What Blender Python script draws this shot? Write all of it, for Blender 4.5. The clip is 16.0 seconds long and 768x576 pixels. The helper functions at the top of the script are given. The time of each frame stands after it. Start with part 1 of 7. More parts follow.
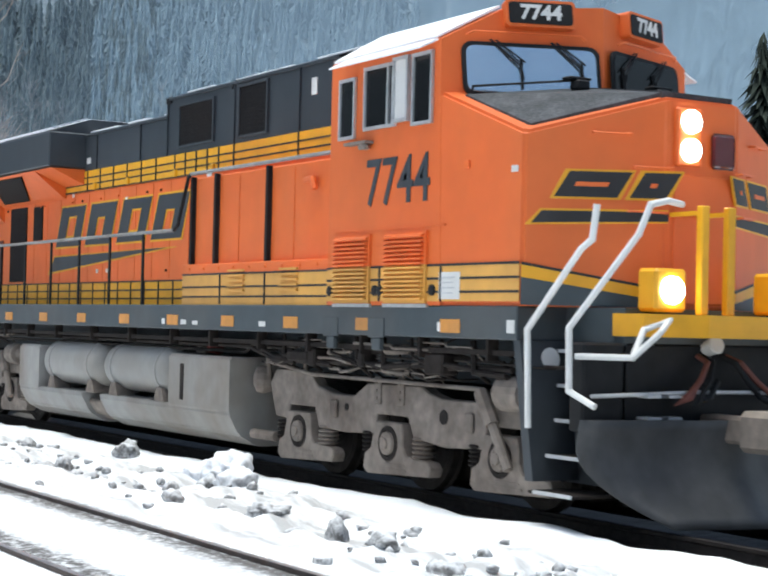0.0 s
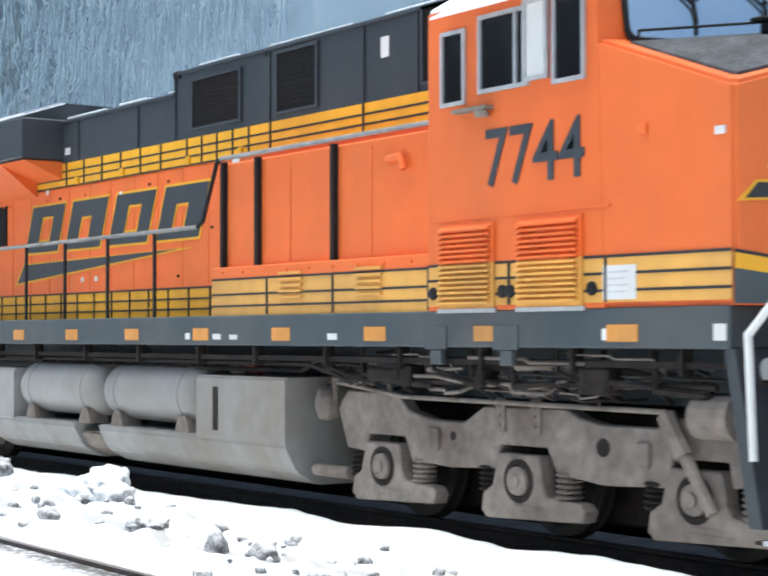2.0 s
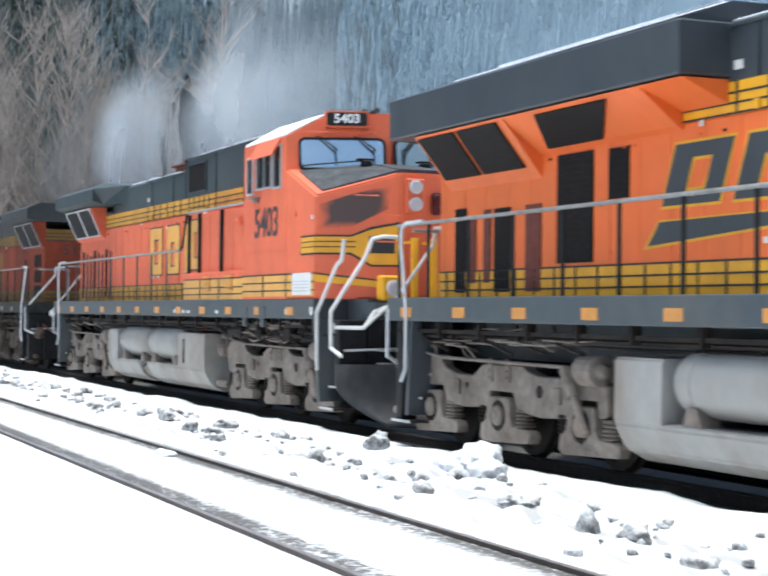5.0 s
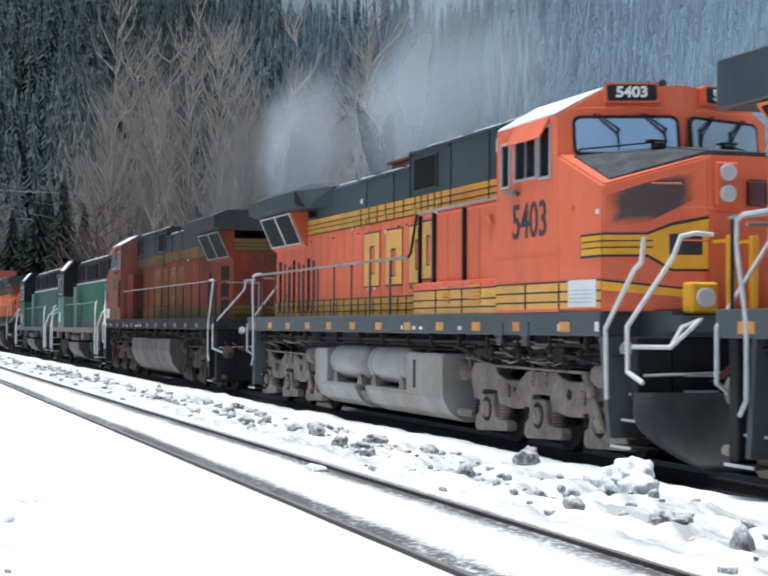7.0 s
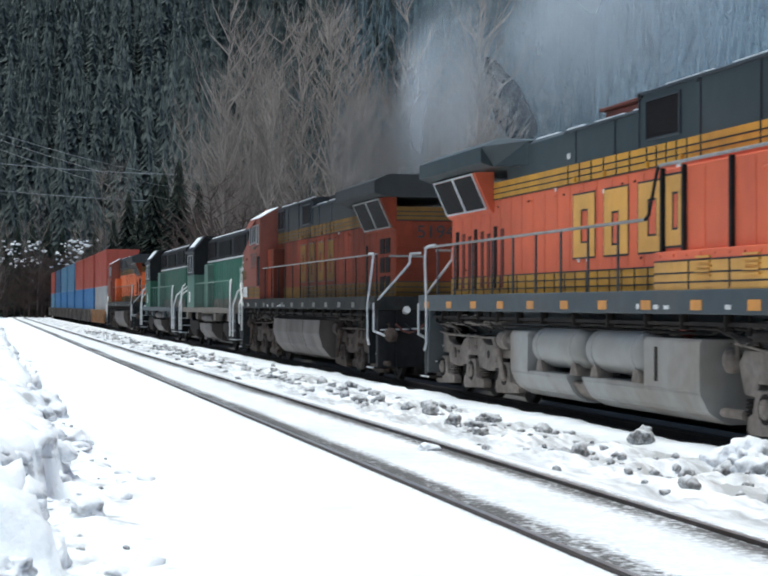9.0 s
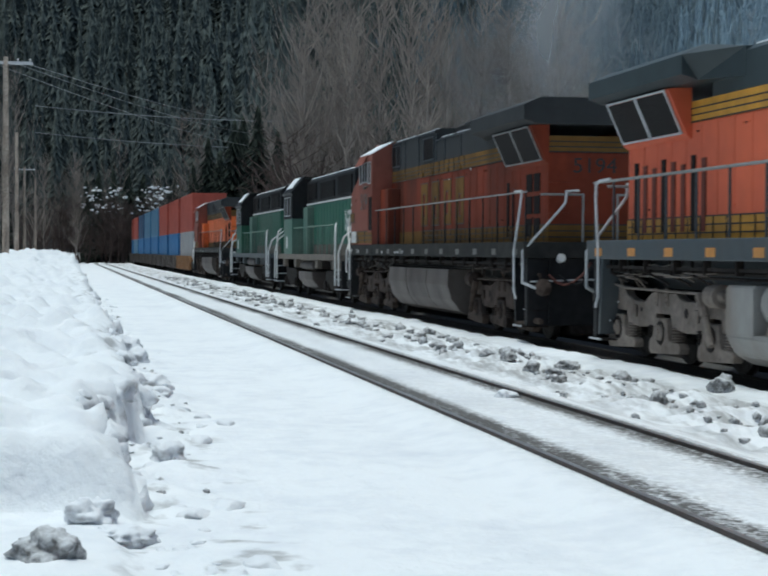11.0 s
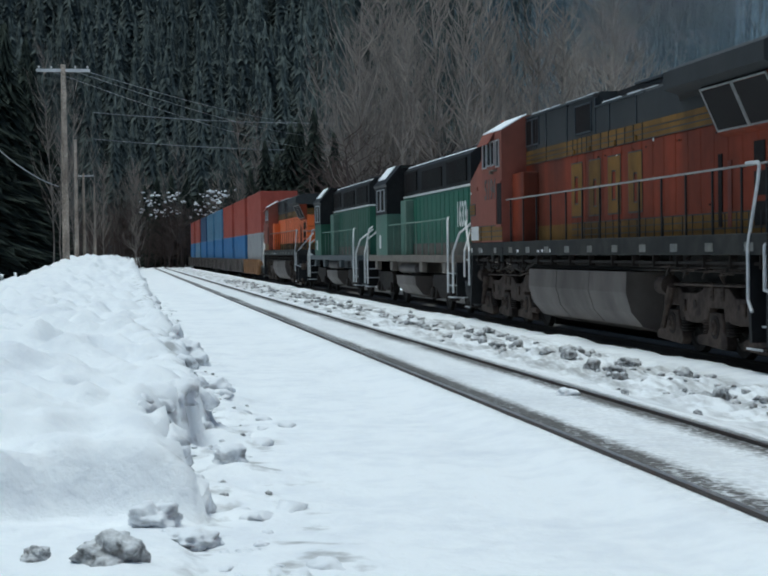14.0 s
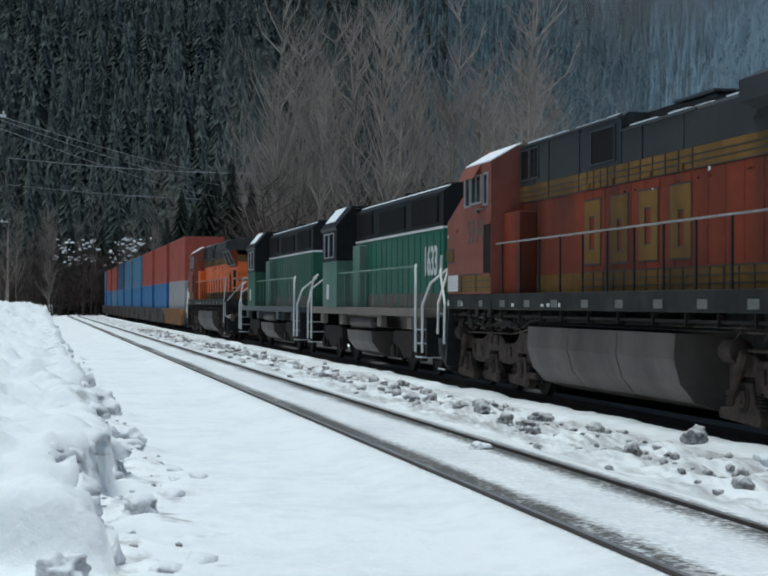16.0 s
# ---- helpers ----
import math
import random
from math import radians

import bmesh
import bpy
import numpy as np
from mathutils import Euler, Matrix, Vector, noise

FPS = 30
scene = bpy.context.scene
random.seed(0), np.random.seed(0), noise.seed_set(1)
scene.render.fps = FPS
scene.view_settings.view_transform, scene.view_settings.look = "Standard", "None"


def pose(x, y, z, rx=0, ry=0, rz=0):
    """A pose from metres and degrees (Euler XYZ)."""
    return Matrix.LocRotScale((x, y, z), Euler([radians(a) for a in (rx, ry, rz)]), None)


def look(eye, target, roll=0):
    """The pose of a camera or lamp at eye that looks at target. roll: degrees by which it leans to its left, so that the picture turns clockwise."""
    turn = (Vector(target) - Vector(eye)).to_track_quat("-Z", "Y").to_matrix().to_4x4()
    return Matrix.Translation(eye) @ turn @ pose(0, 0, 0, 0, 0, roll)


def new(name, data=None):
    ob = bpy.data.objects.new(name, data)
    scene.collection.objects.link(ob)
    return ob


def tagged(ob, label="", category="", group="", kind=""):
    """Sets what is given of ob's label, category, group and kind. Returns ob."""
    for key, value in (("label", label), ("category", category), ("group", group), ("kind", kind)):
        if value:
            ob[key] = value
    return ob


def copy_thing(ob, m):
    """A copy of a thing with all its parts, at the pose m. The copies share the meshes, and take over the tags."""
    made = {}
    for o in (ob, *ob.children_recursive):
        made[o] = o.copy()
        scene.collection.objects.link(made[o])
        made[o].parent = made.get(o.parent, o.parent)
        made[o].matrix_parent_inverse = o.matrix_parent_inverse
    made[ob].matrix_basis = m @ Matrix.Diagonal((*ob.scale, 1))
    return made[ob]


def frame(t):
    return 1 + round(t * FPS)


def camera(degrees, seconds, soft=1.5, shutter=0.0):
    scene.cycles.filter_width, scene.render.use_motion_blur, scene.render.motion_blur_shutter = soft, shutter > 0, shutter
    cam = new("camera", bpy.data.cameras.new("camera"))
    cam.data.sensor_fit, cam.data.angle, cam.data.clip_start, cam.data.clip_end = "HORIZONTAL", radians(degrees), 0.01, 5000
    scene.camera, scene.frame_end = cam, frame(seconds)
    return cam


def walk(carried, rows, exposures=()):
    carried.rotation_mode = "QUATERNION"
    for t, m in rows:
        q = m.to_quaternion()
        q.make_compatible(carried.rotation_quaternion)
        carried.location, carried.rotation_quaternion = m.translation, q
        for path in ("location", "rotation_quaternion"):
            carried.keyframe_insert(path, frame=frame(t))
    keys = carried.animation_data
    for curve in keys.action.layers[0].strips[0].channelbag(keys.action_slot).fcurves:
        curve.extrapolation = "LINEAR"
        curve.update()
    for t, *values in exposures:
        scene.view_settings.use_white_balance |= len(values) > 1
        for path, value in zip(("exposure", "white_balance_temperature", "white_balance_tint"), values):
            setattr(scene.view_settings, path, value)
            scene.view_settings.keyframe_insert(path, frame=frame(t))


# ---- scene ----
SECONDS = 16.0
cam = camera(26.01, SECONDS, soft=2.0, shutter=0.5)
EYE = Vector((0.0, -10.277, 1.721))


def aim(yaw, pitch, roll):
    """Camera pose from its turn to the left of north, its tilt and its lean, in degrees."""
    y, p, r = radians(yaw), radians(pitch), radians(roll)
    way = Vector((-math.sin(y) * math.cos(p), math.cos(y) * math.cos(p), math.sin(p)))
    right = Vector((math.cos(y), math.sin(y), 0))
    up = right.cross(way)
    a = right * math.cos(r) + up * math.sin(r)
    b = up * math.cos(r) - right * math.sin(r)
    m = Matrix((a, b, -way)).transposed().to_4x4()
    m.translation = EYE
    return m


PATH = [
    (0, 58.898, 1.304, 1.374),
    (0.5, 58.386, 2.044, 1.617),
    (1, 57.326, 2.710, 1.953),
    (1.5, 55.946, 2.305, 1.194),
    (2, 54.568, 1.631, -0.094),
    (2.5, 57.023, 1.948, -0.074),
    (3, 60.840, 1.564, 0.029),
    (3.5, 62.684, 1.399, 0.005),
    (4, 63.351, 0.919, 0.328),
    (4.5, 65.121, 0.796, 0.553),
    (5, 67.372, 0.864, 0.636),
    (7.5, 73.308, 1.046, 0.177),
    (8, 74.283, 0.639, 0.021),
    (8.5, 75.560, 0.833, 0.070),
    (11, 79.055, -1.247, 0.301),
    (11.5, 80.805, -0.628, -0.008),
    (12, 81.371, -0.580, -0.360),
    (12.5, 81.645, -0.565, -0.894),
    (13, 81.546, -0.767, -0.784),
    (13.5, 81.595, -0.776, -0.885),
    (14, 81.073, -1.233, -0.692),
    (14.5, 80.198, -0.664, -0.209),
    (15, 79.952, -0.291, -0.615),
    (15.5, 78.710, 0.379, 0.274),
    (16, 78.148, 0.545, 0.232),
]
walk(cam, [(t, aim(*a)) for t, *a in PATH],
     exposures=[(0, 0.52, 6150, 2), (1.5, 0.72, 6150, 2), (3.0, 1.0, 6050, 2), (5.2, 0.78, 6050, 2), (7.3, 0.32, 6000, 2), (8.7, 0.18, 6000, 1), (10.8, -0.38, 5900, -3), (12, -0.56, 5700, -5), (14, -0.56, 5700, -5), (15.5, -0.62, 5750, -5), (16, -0.52, 5850, -4)])

# how far the train has come, in metres, at each time
TRAVEL = [
    (0, -0.00), (0.5, 0.99), (1, 1.98), (1.5, 3.01), (2, 4.06), (2.5, 5.12), (3, 6.25), (3.5, 7.37), (4, 8.44), (4.5, 9.63), (5, 10.88), (7.5, 17.09), (8, 18.40), (8.5, 19.78), (11, 27.09), (11.5, 28.65), (12, 30.19), (12.5, 31.72), (13, 33.24), (13.5, 34.79), (14, 36.34), (14.5, 37.91), (15, 39.49), (15.5, 41.09), (16, 42.69)
]

# ---------------------------------------------------------------- light
world = bpy.data.worlds.new("winter_sky")
scene.world = world
world.use_nodes = True
wn = world.node_tree.nodes
sky = wn.new("ShaderNodeTexSky")
sky.sky_type = "NISHITA"
sky.sun_disc = False
sky.sun_elevation = radians(78)
sky.sun_rotation = radians(195)
sky.air_density, sky.dust_density, sky.ozone_density = 1.0, 4.0, 1.0
wn["Background"].inputs["Strength"].default_value = 0.115
world.node_tree.links.new(sky.outputs["Color"], wn["Background"].inputs["Color"])
sun = new("sun", bpy.data.lights.new("sun", "SUN"))
sun.data.energy, sun.data.angle, sun.data.color = 2.2, radians(28), (1.0, 0.97, 0.93)
sun.matrix_world = look((0, 0, 60), (6, 5, 0))

# ---------------------------------------------------------------- materials


def mat(name, color, rough=0.6, metal=0.0, grain=6.0, vary=0.25, bump=0.15, stain=None, stain_scale=0.7, stain_amount=0.35,
        streak=1.0, coat=0.0):
    """Painted, worn or natural surface: fine grain, broad stains, relief."""
    m = bpy.data.materials.new(name)
    m.use_nodes = True
    n, l = m.node_tree.nodes, m.node_tree.links
    b = n["Principled BSDF"]
    co = n.new("ShaderNodeTexCoord")
    mp = n.new("ShaderNodeMapping")
    mp.inputs["Scale"].default_value = (1, 1, streak)
    l.new(co.outputs["Object"], mp.inputs["Vector"])
    fine = n.new("ShaderNodeTexNoise")
    fine.inputs["Scale"].default_value, fine.inputs["Detail"].default_value = grain, 6
    l.new(co.outputs["Object"], fine.inputs["Vector"])
    broad = n.new("ShaderNodeTexNoise")
    broad.inputs["Scale"].default_value, broad.inputs["Detail"].default_value = stain_scale, 5
    l.new(mp.outputs["Vector"], broad.inputs["Vector"])
    ramp = n.new("ShaderNodeValToRGB")
    ramp.color_ramp.elements[0].position, ramp.color_ramp.elements[1].position = 0.42, 0.68
    l.new(broad.outputs["Fac"], ramp.inputs["Fac"])
    mul = n.new("ShaderNodeMath")
    mul.operation = "MULTIPLY"
    mul.inputs[1].default_value = stain_amount
    l.new(ramp.outputs["Color"], mul.inputs[0])
    mix = n.new("ShaderNodeMix")
    mix.data_type = "RGBA"
    mix.inputs["A"].default_value = (*color, 1)
    dirt = stain or tuple(c * 0.45 + 0.02 for c in color)
    mix.inputs["B"].default_value = (*dirt, 1)
    l.new(mul.outputs["Value"], mix.inputs["Factor"])
    info = n.new("ShaderNodeObjectInfo")
    rnd = n.new("ShaderNodeMapRange")
    rnd.inputs["To Min"].default_value, rnd.inputs["To Max"].default_value = 0.93, 1.07
    l.new(info.outputs["Random"], rnd.inputs["Value"])
    val = n.new("ShaderNodeMapRange")
    val.inputs["From Min"].default_value, val.inputs["From Max"].default_value = 0.3, 0.7
    val.inputs["To Min"].default_value, val.inputs["To Max"].default_value = 1 - vary, 1 + vary
    l.new(fine.outputs["Fac"], val.inputs["Value"])
    both = n.new("ShaderNodeMath")
    both.operation = "MULTIPLY"
    l.new(val.outputs["Result"], both.inputs[0])
    l.new(rnd.outputs["Result"], both.inputs[1])
    hsv = n.new("ShaderNodeHueSaturation")
    l.new(mix.outputs["Result"], hsv.inputs["Color"])
    l.new(both.outputs["Value"], hsv.inputs["Value"])
    l.new(hsv.outputs["Color"], b.inputs["Base Color"])
    rr = n.new("ShaderNodeMapRange")
    rr.inputs["To Min"].default_value, rr.inputs["To Max"].default_value = max(rough - 0.12, 0.05), min(rough + 0.15, 1)
    l.new(broad.outputs["Fac"], rr.inputs["Value"])
    l.new(rr.outputs["Result"], b.inputs["Roughness"])
    b.inputs["Metallic"].default_value = metal
    b.inputs["Coat Weight"].default_value = coat
    if bump:
        bp = n.new("ShaderNodeBump")
        bp.inputs["Strength"].default_value, bp.inputs["Distance"].default_value = bump, 0.02
        l.new(fine.outputs["Fac"], bp.inputs["Height"])
        l.new(bp.outputs["Normal"], b.inputs["Normal"])
    return m


def glow(name, color, strength):
    m = bpy.data.materials.new(name)
    m.use_nodes = True
    b = m.node_tree.nodes["Principled BSDF"]
    b.inputs["Base Color"].default_value = (*color, 1)
    b.inputs["Emission Color"].default_value = (*color, 1)
    b.inputs["Emission Strength"].default_value = strength
    return m


def glass(name, color, rough=0.06):
    m = bpy.data.materials.new(name)
    m.use_nodes = True
    b = m.node_tree.nodes["Principled BSDF"]
    b.inputs["Base Color"].default_value = (*color, 1)
    b.inputs["Roughness"].default_value = rough
    b.inputs["Specular IOR Level"].default_value = 0.9
    b.inputs["Coat Weight"].default_value = 1.0
    b.inputs["Coat Roughness"].default_value = 0.03
    return m


ORANGE = mat("orange_paint", (0.78, 0.150, 0.026), 0.5, grain=3, vary=0.05, bump=0.03, stain=(0.60, 0.150, 0.035), stain_amount=0.6, streak=0.3)
ORANGE_FADED = mat("faded_orange_paint", (0.72, 0.145, 0.058), 0.6, grain=3, vary=0.06, bump=0.03, stain=(0.52, 0.105, 0.06), stain_amount=0.6, streak=0.3)
ORANGE_DIRTY = mat("grimy_orange_paint", (0.225, 0.045, 0.021), 0.65, grain=4, vary=0.1, bump=0.05, stain=(0.07, 0.028, 0.02), stain_amount=0.9, streak=0.3)
PINK = mat("sun_bleached_orange_paint", (0.25, 0.088, 0.065), 0.65, grain=4, vary=0.08, bump=0.04, stain=(0.18, 0.078, 0.06), stain_amount=0.7, streak=0.4)
YELLOW = mat("yellow_paint", (0.80, 0.40, 0.012), 0.45, grain=4, vary=0.08, bump=0.03, stain=(0.5, 0.24, 0.03), stain_amount=0.4, streak=0.35)
YELLOW_DULL = mat("dusty_yellow_paint", (0.72, 0.38, 0.08), 0.6, grain=4, vary=0.08, bump=0.03, stain=(0.36, 0.2, 0.07), stain_amount=0.5, streak=0.4)
YELLOW_MID = mat("sooty_yellow_paint", (0.62, 0.31, 0.03), 0.55, grain=4, vary=0.12, bump=0.03, stain=(0.30, 0.16, 0.03), stain_amount=0.6, streak=0.35)
YELLOW_DIRTY = mat("grimy_yellow_paint", (0.20, 0.108, 0.028), 0.7, grain=4, vary=0.15, bump=0.04, stain=(0.075, 0.05, 0.022), stain_amount=0.8, streak=0.3)
SLATE = mat("dark_slate_paint", (0.035, 0.043, 0.052), 0.45, grain=3, vary=0.1, bump=0.04, stain=(0.08, 0.085, 0.09), stain_amount=0.35, streak=0.4)
BLADE = mat("scuffed_black_plough_paint", (0.035, 0.036, 0.038), 0.6, grain=5, vary=0.15, bump=0.06, stain=(0.13, 0.13, 0.13), stain_scale=1.1, stain_amount=0.7, streak=0.6)
REFLECTIVE = mat("amber_reflective_strip", (0.62, 0.27, 0.05), 0.45, grain=8, vary=0.12, bump=0.03, stain=(0.4, 0.2, 0.07), stain_amount=0.6)
DUST = mat("road_dust_film", (0.15, 0.135, 0.115), 0.85, grain=5, vary=0.2, bump=0.05, stain=(0.07, 0.075, 0.06), stain_scale=1.4, stain_amount=0.8)
SILL = mat("slate_grey_sill_paint", (0.050, 0.066, 0.076), 0.55, grain=4, vary=0.1, bump=0.05, stain=(0.12, 0.11, 0.10), stain_amount=0.5)
BLACK = mat("black_paint", (0.014, 0.015, 0.017), 0.5, grain=5, vary=0.2, bump=0.04, stain=(0.04, 0.037, 0.034), stain_amount=0.4)
LINE = mat("dark_lining_paint", (0.02, 0.02, 0.022), 0.55, grain=6, vary=0.2, bump=0.02)
MESH_GRILLE = mat("dark_wire_grille", (0.012, 0.011, 0.011), 0.7, grain=40, vary=0.6, bump=0.5, stain=(0.03, 0.02, 0.018))
MESH_GRILLE.node_tree.nodes["Principled BSDF"].inputs["Specular IOR Level"].default_value = 0.08
RUSTRED = mat("rust_red_slats", (0.16, 0.035, 0.02), 0.7, grain=8, vary=0.2)
GREY_STEEL = mat("dusty_grey_steel", (0.31, 0.305, 0.29), 0.62, grain=5, vary=0.08, bump=0.06, stain=(0.2, 0.16, 0.125), stain_scale=0.9, stain_amount=0.7, streak=0.5)
GREY_DIRTY = mat("grimy_grey_steel", (0.105, 0.088, 0.078), 0.6, grain=5, vary=0.12, bump=0.08, stain=(0.045, 0.035, 0.03), stain_scale=0.8, stain_amount=0.8, streak=0.4)
TRUCK = mat("dusty_brown_cast_steel", (0.225, 0.19, 0.16), 0.8, grain=9, vary=0.22, bump=0.35, stain=(0.10, 0.075, 0.058), stain_scale=1.6, stain_amount=0.7)
TRUCK_DARK = mat("oily_dark_steel", (0.022, 0.018, 0.016), 0.75, grain=10, vary=0.3, bump=0.35, stain=(0.05, 0.04, 0.034), stain_scale=2, stain_amount=0.5)
WHEEL = mat("wheel_steel", (0.03, 0.026, 0.024), 0.65, 0.2, grain=8, vary=0.3)
RAIL_STEEL = mat("worn_rail_steel", (0.06, 0.05, 0.045), 0.7, 0.2, grain=12, vary=0.3, stain=(0.10, 0.055, 0.035), stain_scale=3)
# main rail colour darkened for the shade beneath the train
SHADE_DARK_RAIL = mat("shade_dark_rail_steel", (0.022, 0.019, 0.018), 0.7, 0.1, grain=12, vary=0.3, stain=(0.04, 0.03, 0.025), stain_scale=3)
RAIL_TOP = mat("polished_rail_head", (0.42, 0.42, 0.43), 0.35, 0.6, grain=14, vary=0.2, bump=0.05, stain=(0.2, 0.17, 0.15), stain_scale=2.0, stain_amount=0.6)
PALE_STEEL = mat("pale_painted_steel", (0.28, 0.275, 0.26), 0.42, grain=5, vary=0.06, bump=0.04, stain=(0.25, 0.23, 0.2), stain_scale=1.2, stain_amount=0.5)
TRUCK_OLD = mat("oily_brown_cast_steel", (0.075, 0.056, 0.046), 0.8, grain=9, vary=0.35, bump=0.35, stain=(0.022, 0.017, 0.015), stain_scale=2.2, stain_amount=0.9)
WHITE = mat("white_paint", (0.72, 0.72, 0.70), 0.5, grain=6, vary=0.05, bump=0.03, stain=(0.5, 0.48, 0.44), stain_amount=0.3)
HANDRAIL = mat("pale_handrail_paint", (0.55, 0.56, 0.57), 0.5, grain=9, vary=0.15, bump=0.05)
HANDRAIL_DULL = mat("dull_grey_handrail_paint", (0.26, 0.26, 0.255), 0.55, grain=9, vary=0.25, bump=0.05, stain=(0.13, 0.12, 0.11), stain_amount=0.6)
SILL_DIRTY = mat("grimy_sill_paint", (0.020, 0.021, 0.021), 0.7, grain=4, vary=0.2, bump=0.06, stain=(0.06, 0.056, 0.05), stain_scale=1.3, stain_amount=0.7)
ALUM = mat("aluminium_frame", (0.55, 0.56, 0.57), 0.42, 0.5, grain=9, vary=0.12)
RED = mat("red_paint", (0.33, 0.05, 0.04), 0.5, grain=8, vary=0.15)
RUBBER = mat("hose_rubber", (0.16, 0.05, 0.035), 0.6, grain=12, vary=0.2)
GREEN = mat("green_paint", (0.012, 0.115, 0.068), 0.55, grain=3, vary=0.08, bump=0.03, stain=(0.05, 0.13, 0.09), stain_amount=0.5, streak=0.3)
GREEN_DIRTY = mat("grimy_green_paint", (0.016, 0.09, 0.052), 0.6, grain=4, vary=0.1, bump=0.03, stain=(0.07, 0.11, 0.08), stain_amount=0.65, streak=0.3)
GREEN_PALE = mat("dusty_green_paint", (0.08, 0.17, 0.13), 0.65, grain=4, vary=0.1, bump=0.03, stain=(0.22, 0.24, 0.2), stain_amount=0.6, streak=0.3)
BEIGE = mat("dusty_beige_sill_paint", (0.17, 0.145, 0.12), 0.7, grain=5, vary=0.12, bump=0.05)
CONT_RED = mat("oxide_red_container", (0.36, 0.065, 0.04), 0.6, grain=4, vary=0.1, bump=0.05, stain=(0.22, 0.05, 0.04))
CONT_BLUE = mat("blue_container", (0.03, 0.16, 0.38), 0.6, grain=4, vary=0.1, bump=0.05)
CONT_STEEL = mat("steel_blue_container", (0.10, 0.23, 0.36), 0.6, grain=4, vary=0.1, bump=0.05)
CONT_GREY = mat("pale_grey_container", (0.34, 0.35, 0.35), 0.6, grain=4, vary=0.1, bump=0.05)
CONT_BROWN = mat("brown_well_car_paint", (0.26, 0.13, 0.05), 0.7, grain=4, vary=0.15, bump=0.08)
REFLECTOR_DIRTY = mat("grimy_reflective_strip", (0.16, 0.16, 0.15), 0.6, grain=8, vary=0.3, stain=(0.10, 0.085, 0.05), stain_amount=0.6)
SNOW_CAP = mat("settled_snow", (0.86, 0.88, 0.91), 0.7, grain=5, vary=0.04, bump=0.4, stain=(0.75, 0.77, 0.8))
CLOD = mat("dirty_snow_clod", (0.44, 0.445, 0.45), 0.85, grain=26, vary=0.5, bump=1.0, stain=(0.14, 0.135, 0.13), stain_scale=11.0, stain_amount=1.0)
CLOD_WHITE = mat("crusted_snow_lump", (0.82, 0.84, 0.87), 0.8, grain=16, vary=0.2, bump=1.0, stain=(0.25, 0.25, 0.25), stain_scale=6.0, stain_amount=0.75)


def snow_topped(m, bare_below, white_above):
    """Lays settled snow over the upward faces of a material."""
    n, l = m.node_tree.nodes, m.node_tree.links
    b = n["Principled BSDF"]
    was = b.inputs["Base Color"].links[0].from_socket
    geo = n.new("ShaderNodeNewGeometry")
    axes = n.new("ShaderNodeSeparateXYZ")
    l.new(geo.outputs["Normal"], axes.inputs["Vector"])
    tex = n.new("ShaderNodeTexNoise")
    tex.inputs["Scale"].default_value, tex.inputs["Detail"].default_value = 14, 6
    l.new(geo.outputs["Position"], tex.inputs["Vector"])
    add = n.new("ShaderNodeMath")
    add.operation = "MULTIPLY_ADD"
    add.inputs[1].default_value = 1.2
    l.new(tex.outputs["Fac"], add.inputs[0])
    l.new(axes.outputs["Z"], add.inputs[2])
    ramp = n.new("ShaderNodeMapRange")
    ramp.inputs["From Min"].default_value, ramp.inputs["From Max"].default_value = bare_below, white_above
    l.new(add.outputs["Value"], ramp.inputs["Value"])
    mix = n.new("ShaderNodeMix")
    mix.data_type = "RGBA"
    mix.inputs["B"].default_value = (0.84, 0.86, 0.89, 1)
    l.new(was, mix.inputs["A"])
    l.new(ramp.outputs["Result"], mix.inputs["Factor"])
    l.new(mix.outputs["Result"], b.inputs["Base Color"])


snow_topped(CLOD, 1.0, 2.1)
snow_topped(CLOD_WHITE, 0.45, 1.5)
# pale sky reflection put into the glass's base colour and metallic share
SKY_TONED_SCREEN = glass("sky_toned_windscreen_glass", (0.50, 0.60, 0.68))
SKY_TONED_SCREEN.node_tree.nodes["Principled BSDF"].inputs["Metallic"].default_value = 0.75
DARK_GLASS = glass("dark_window_glass", (0.006, 0.006, 0.007), 0.2)
DARK_GLASS.node_tree.nodes["Principled BSDF"].inputs["Coat Weight"].default_value = 0.15
DARK_GLASS.node_tree.nodes["Principled BSDF"].inputs["Specular IOR Level"].default_value = 0.3
DECK = mat("anti_slip_deck", (0.034, 0.038, 0.043), 0.8, grain=30, vary=0.35, bump=0.5, stain=(0.12, 0.125, 0.135), stain_scale=4, stain_amount=0.5)
LAMP_ON = glow("lit_headlamp", (1.0, 0.96, 0.88), 13.0)
LAMP_OFF = glass("unlit_lamp_lens", (0.55, 0.56, 0.58), 0.1)
MARKER = glass("red_marker_lens", (0.10, 0.008, 0.01), 0.1)
POLE_WOOD = mat("weathered_pole_wood", (0.46, 0.38, 0.31), 0.85, grain=14, vary=0.4, bump=0.4, stain=(0.10, 0.07, 0.055), stain_scale=2.2, stain_amount=0.9, streak=0.35)
WIRE = mat("dull_wire", (0.24, 0.25, 0.26), 0.6, 0.3)



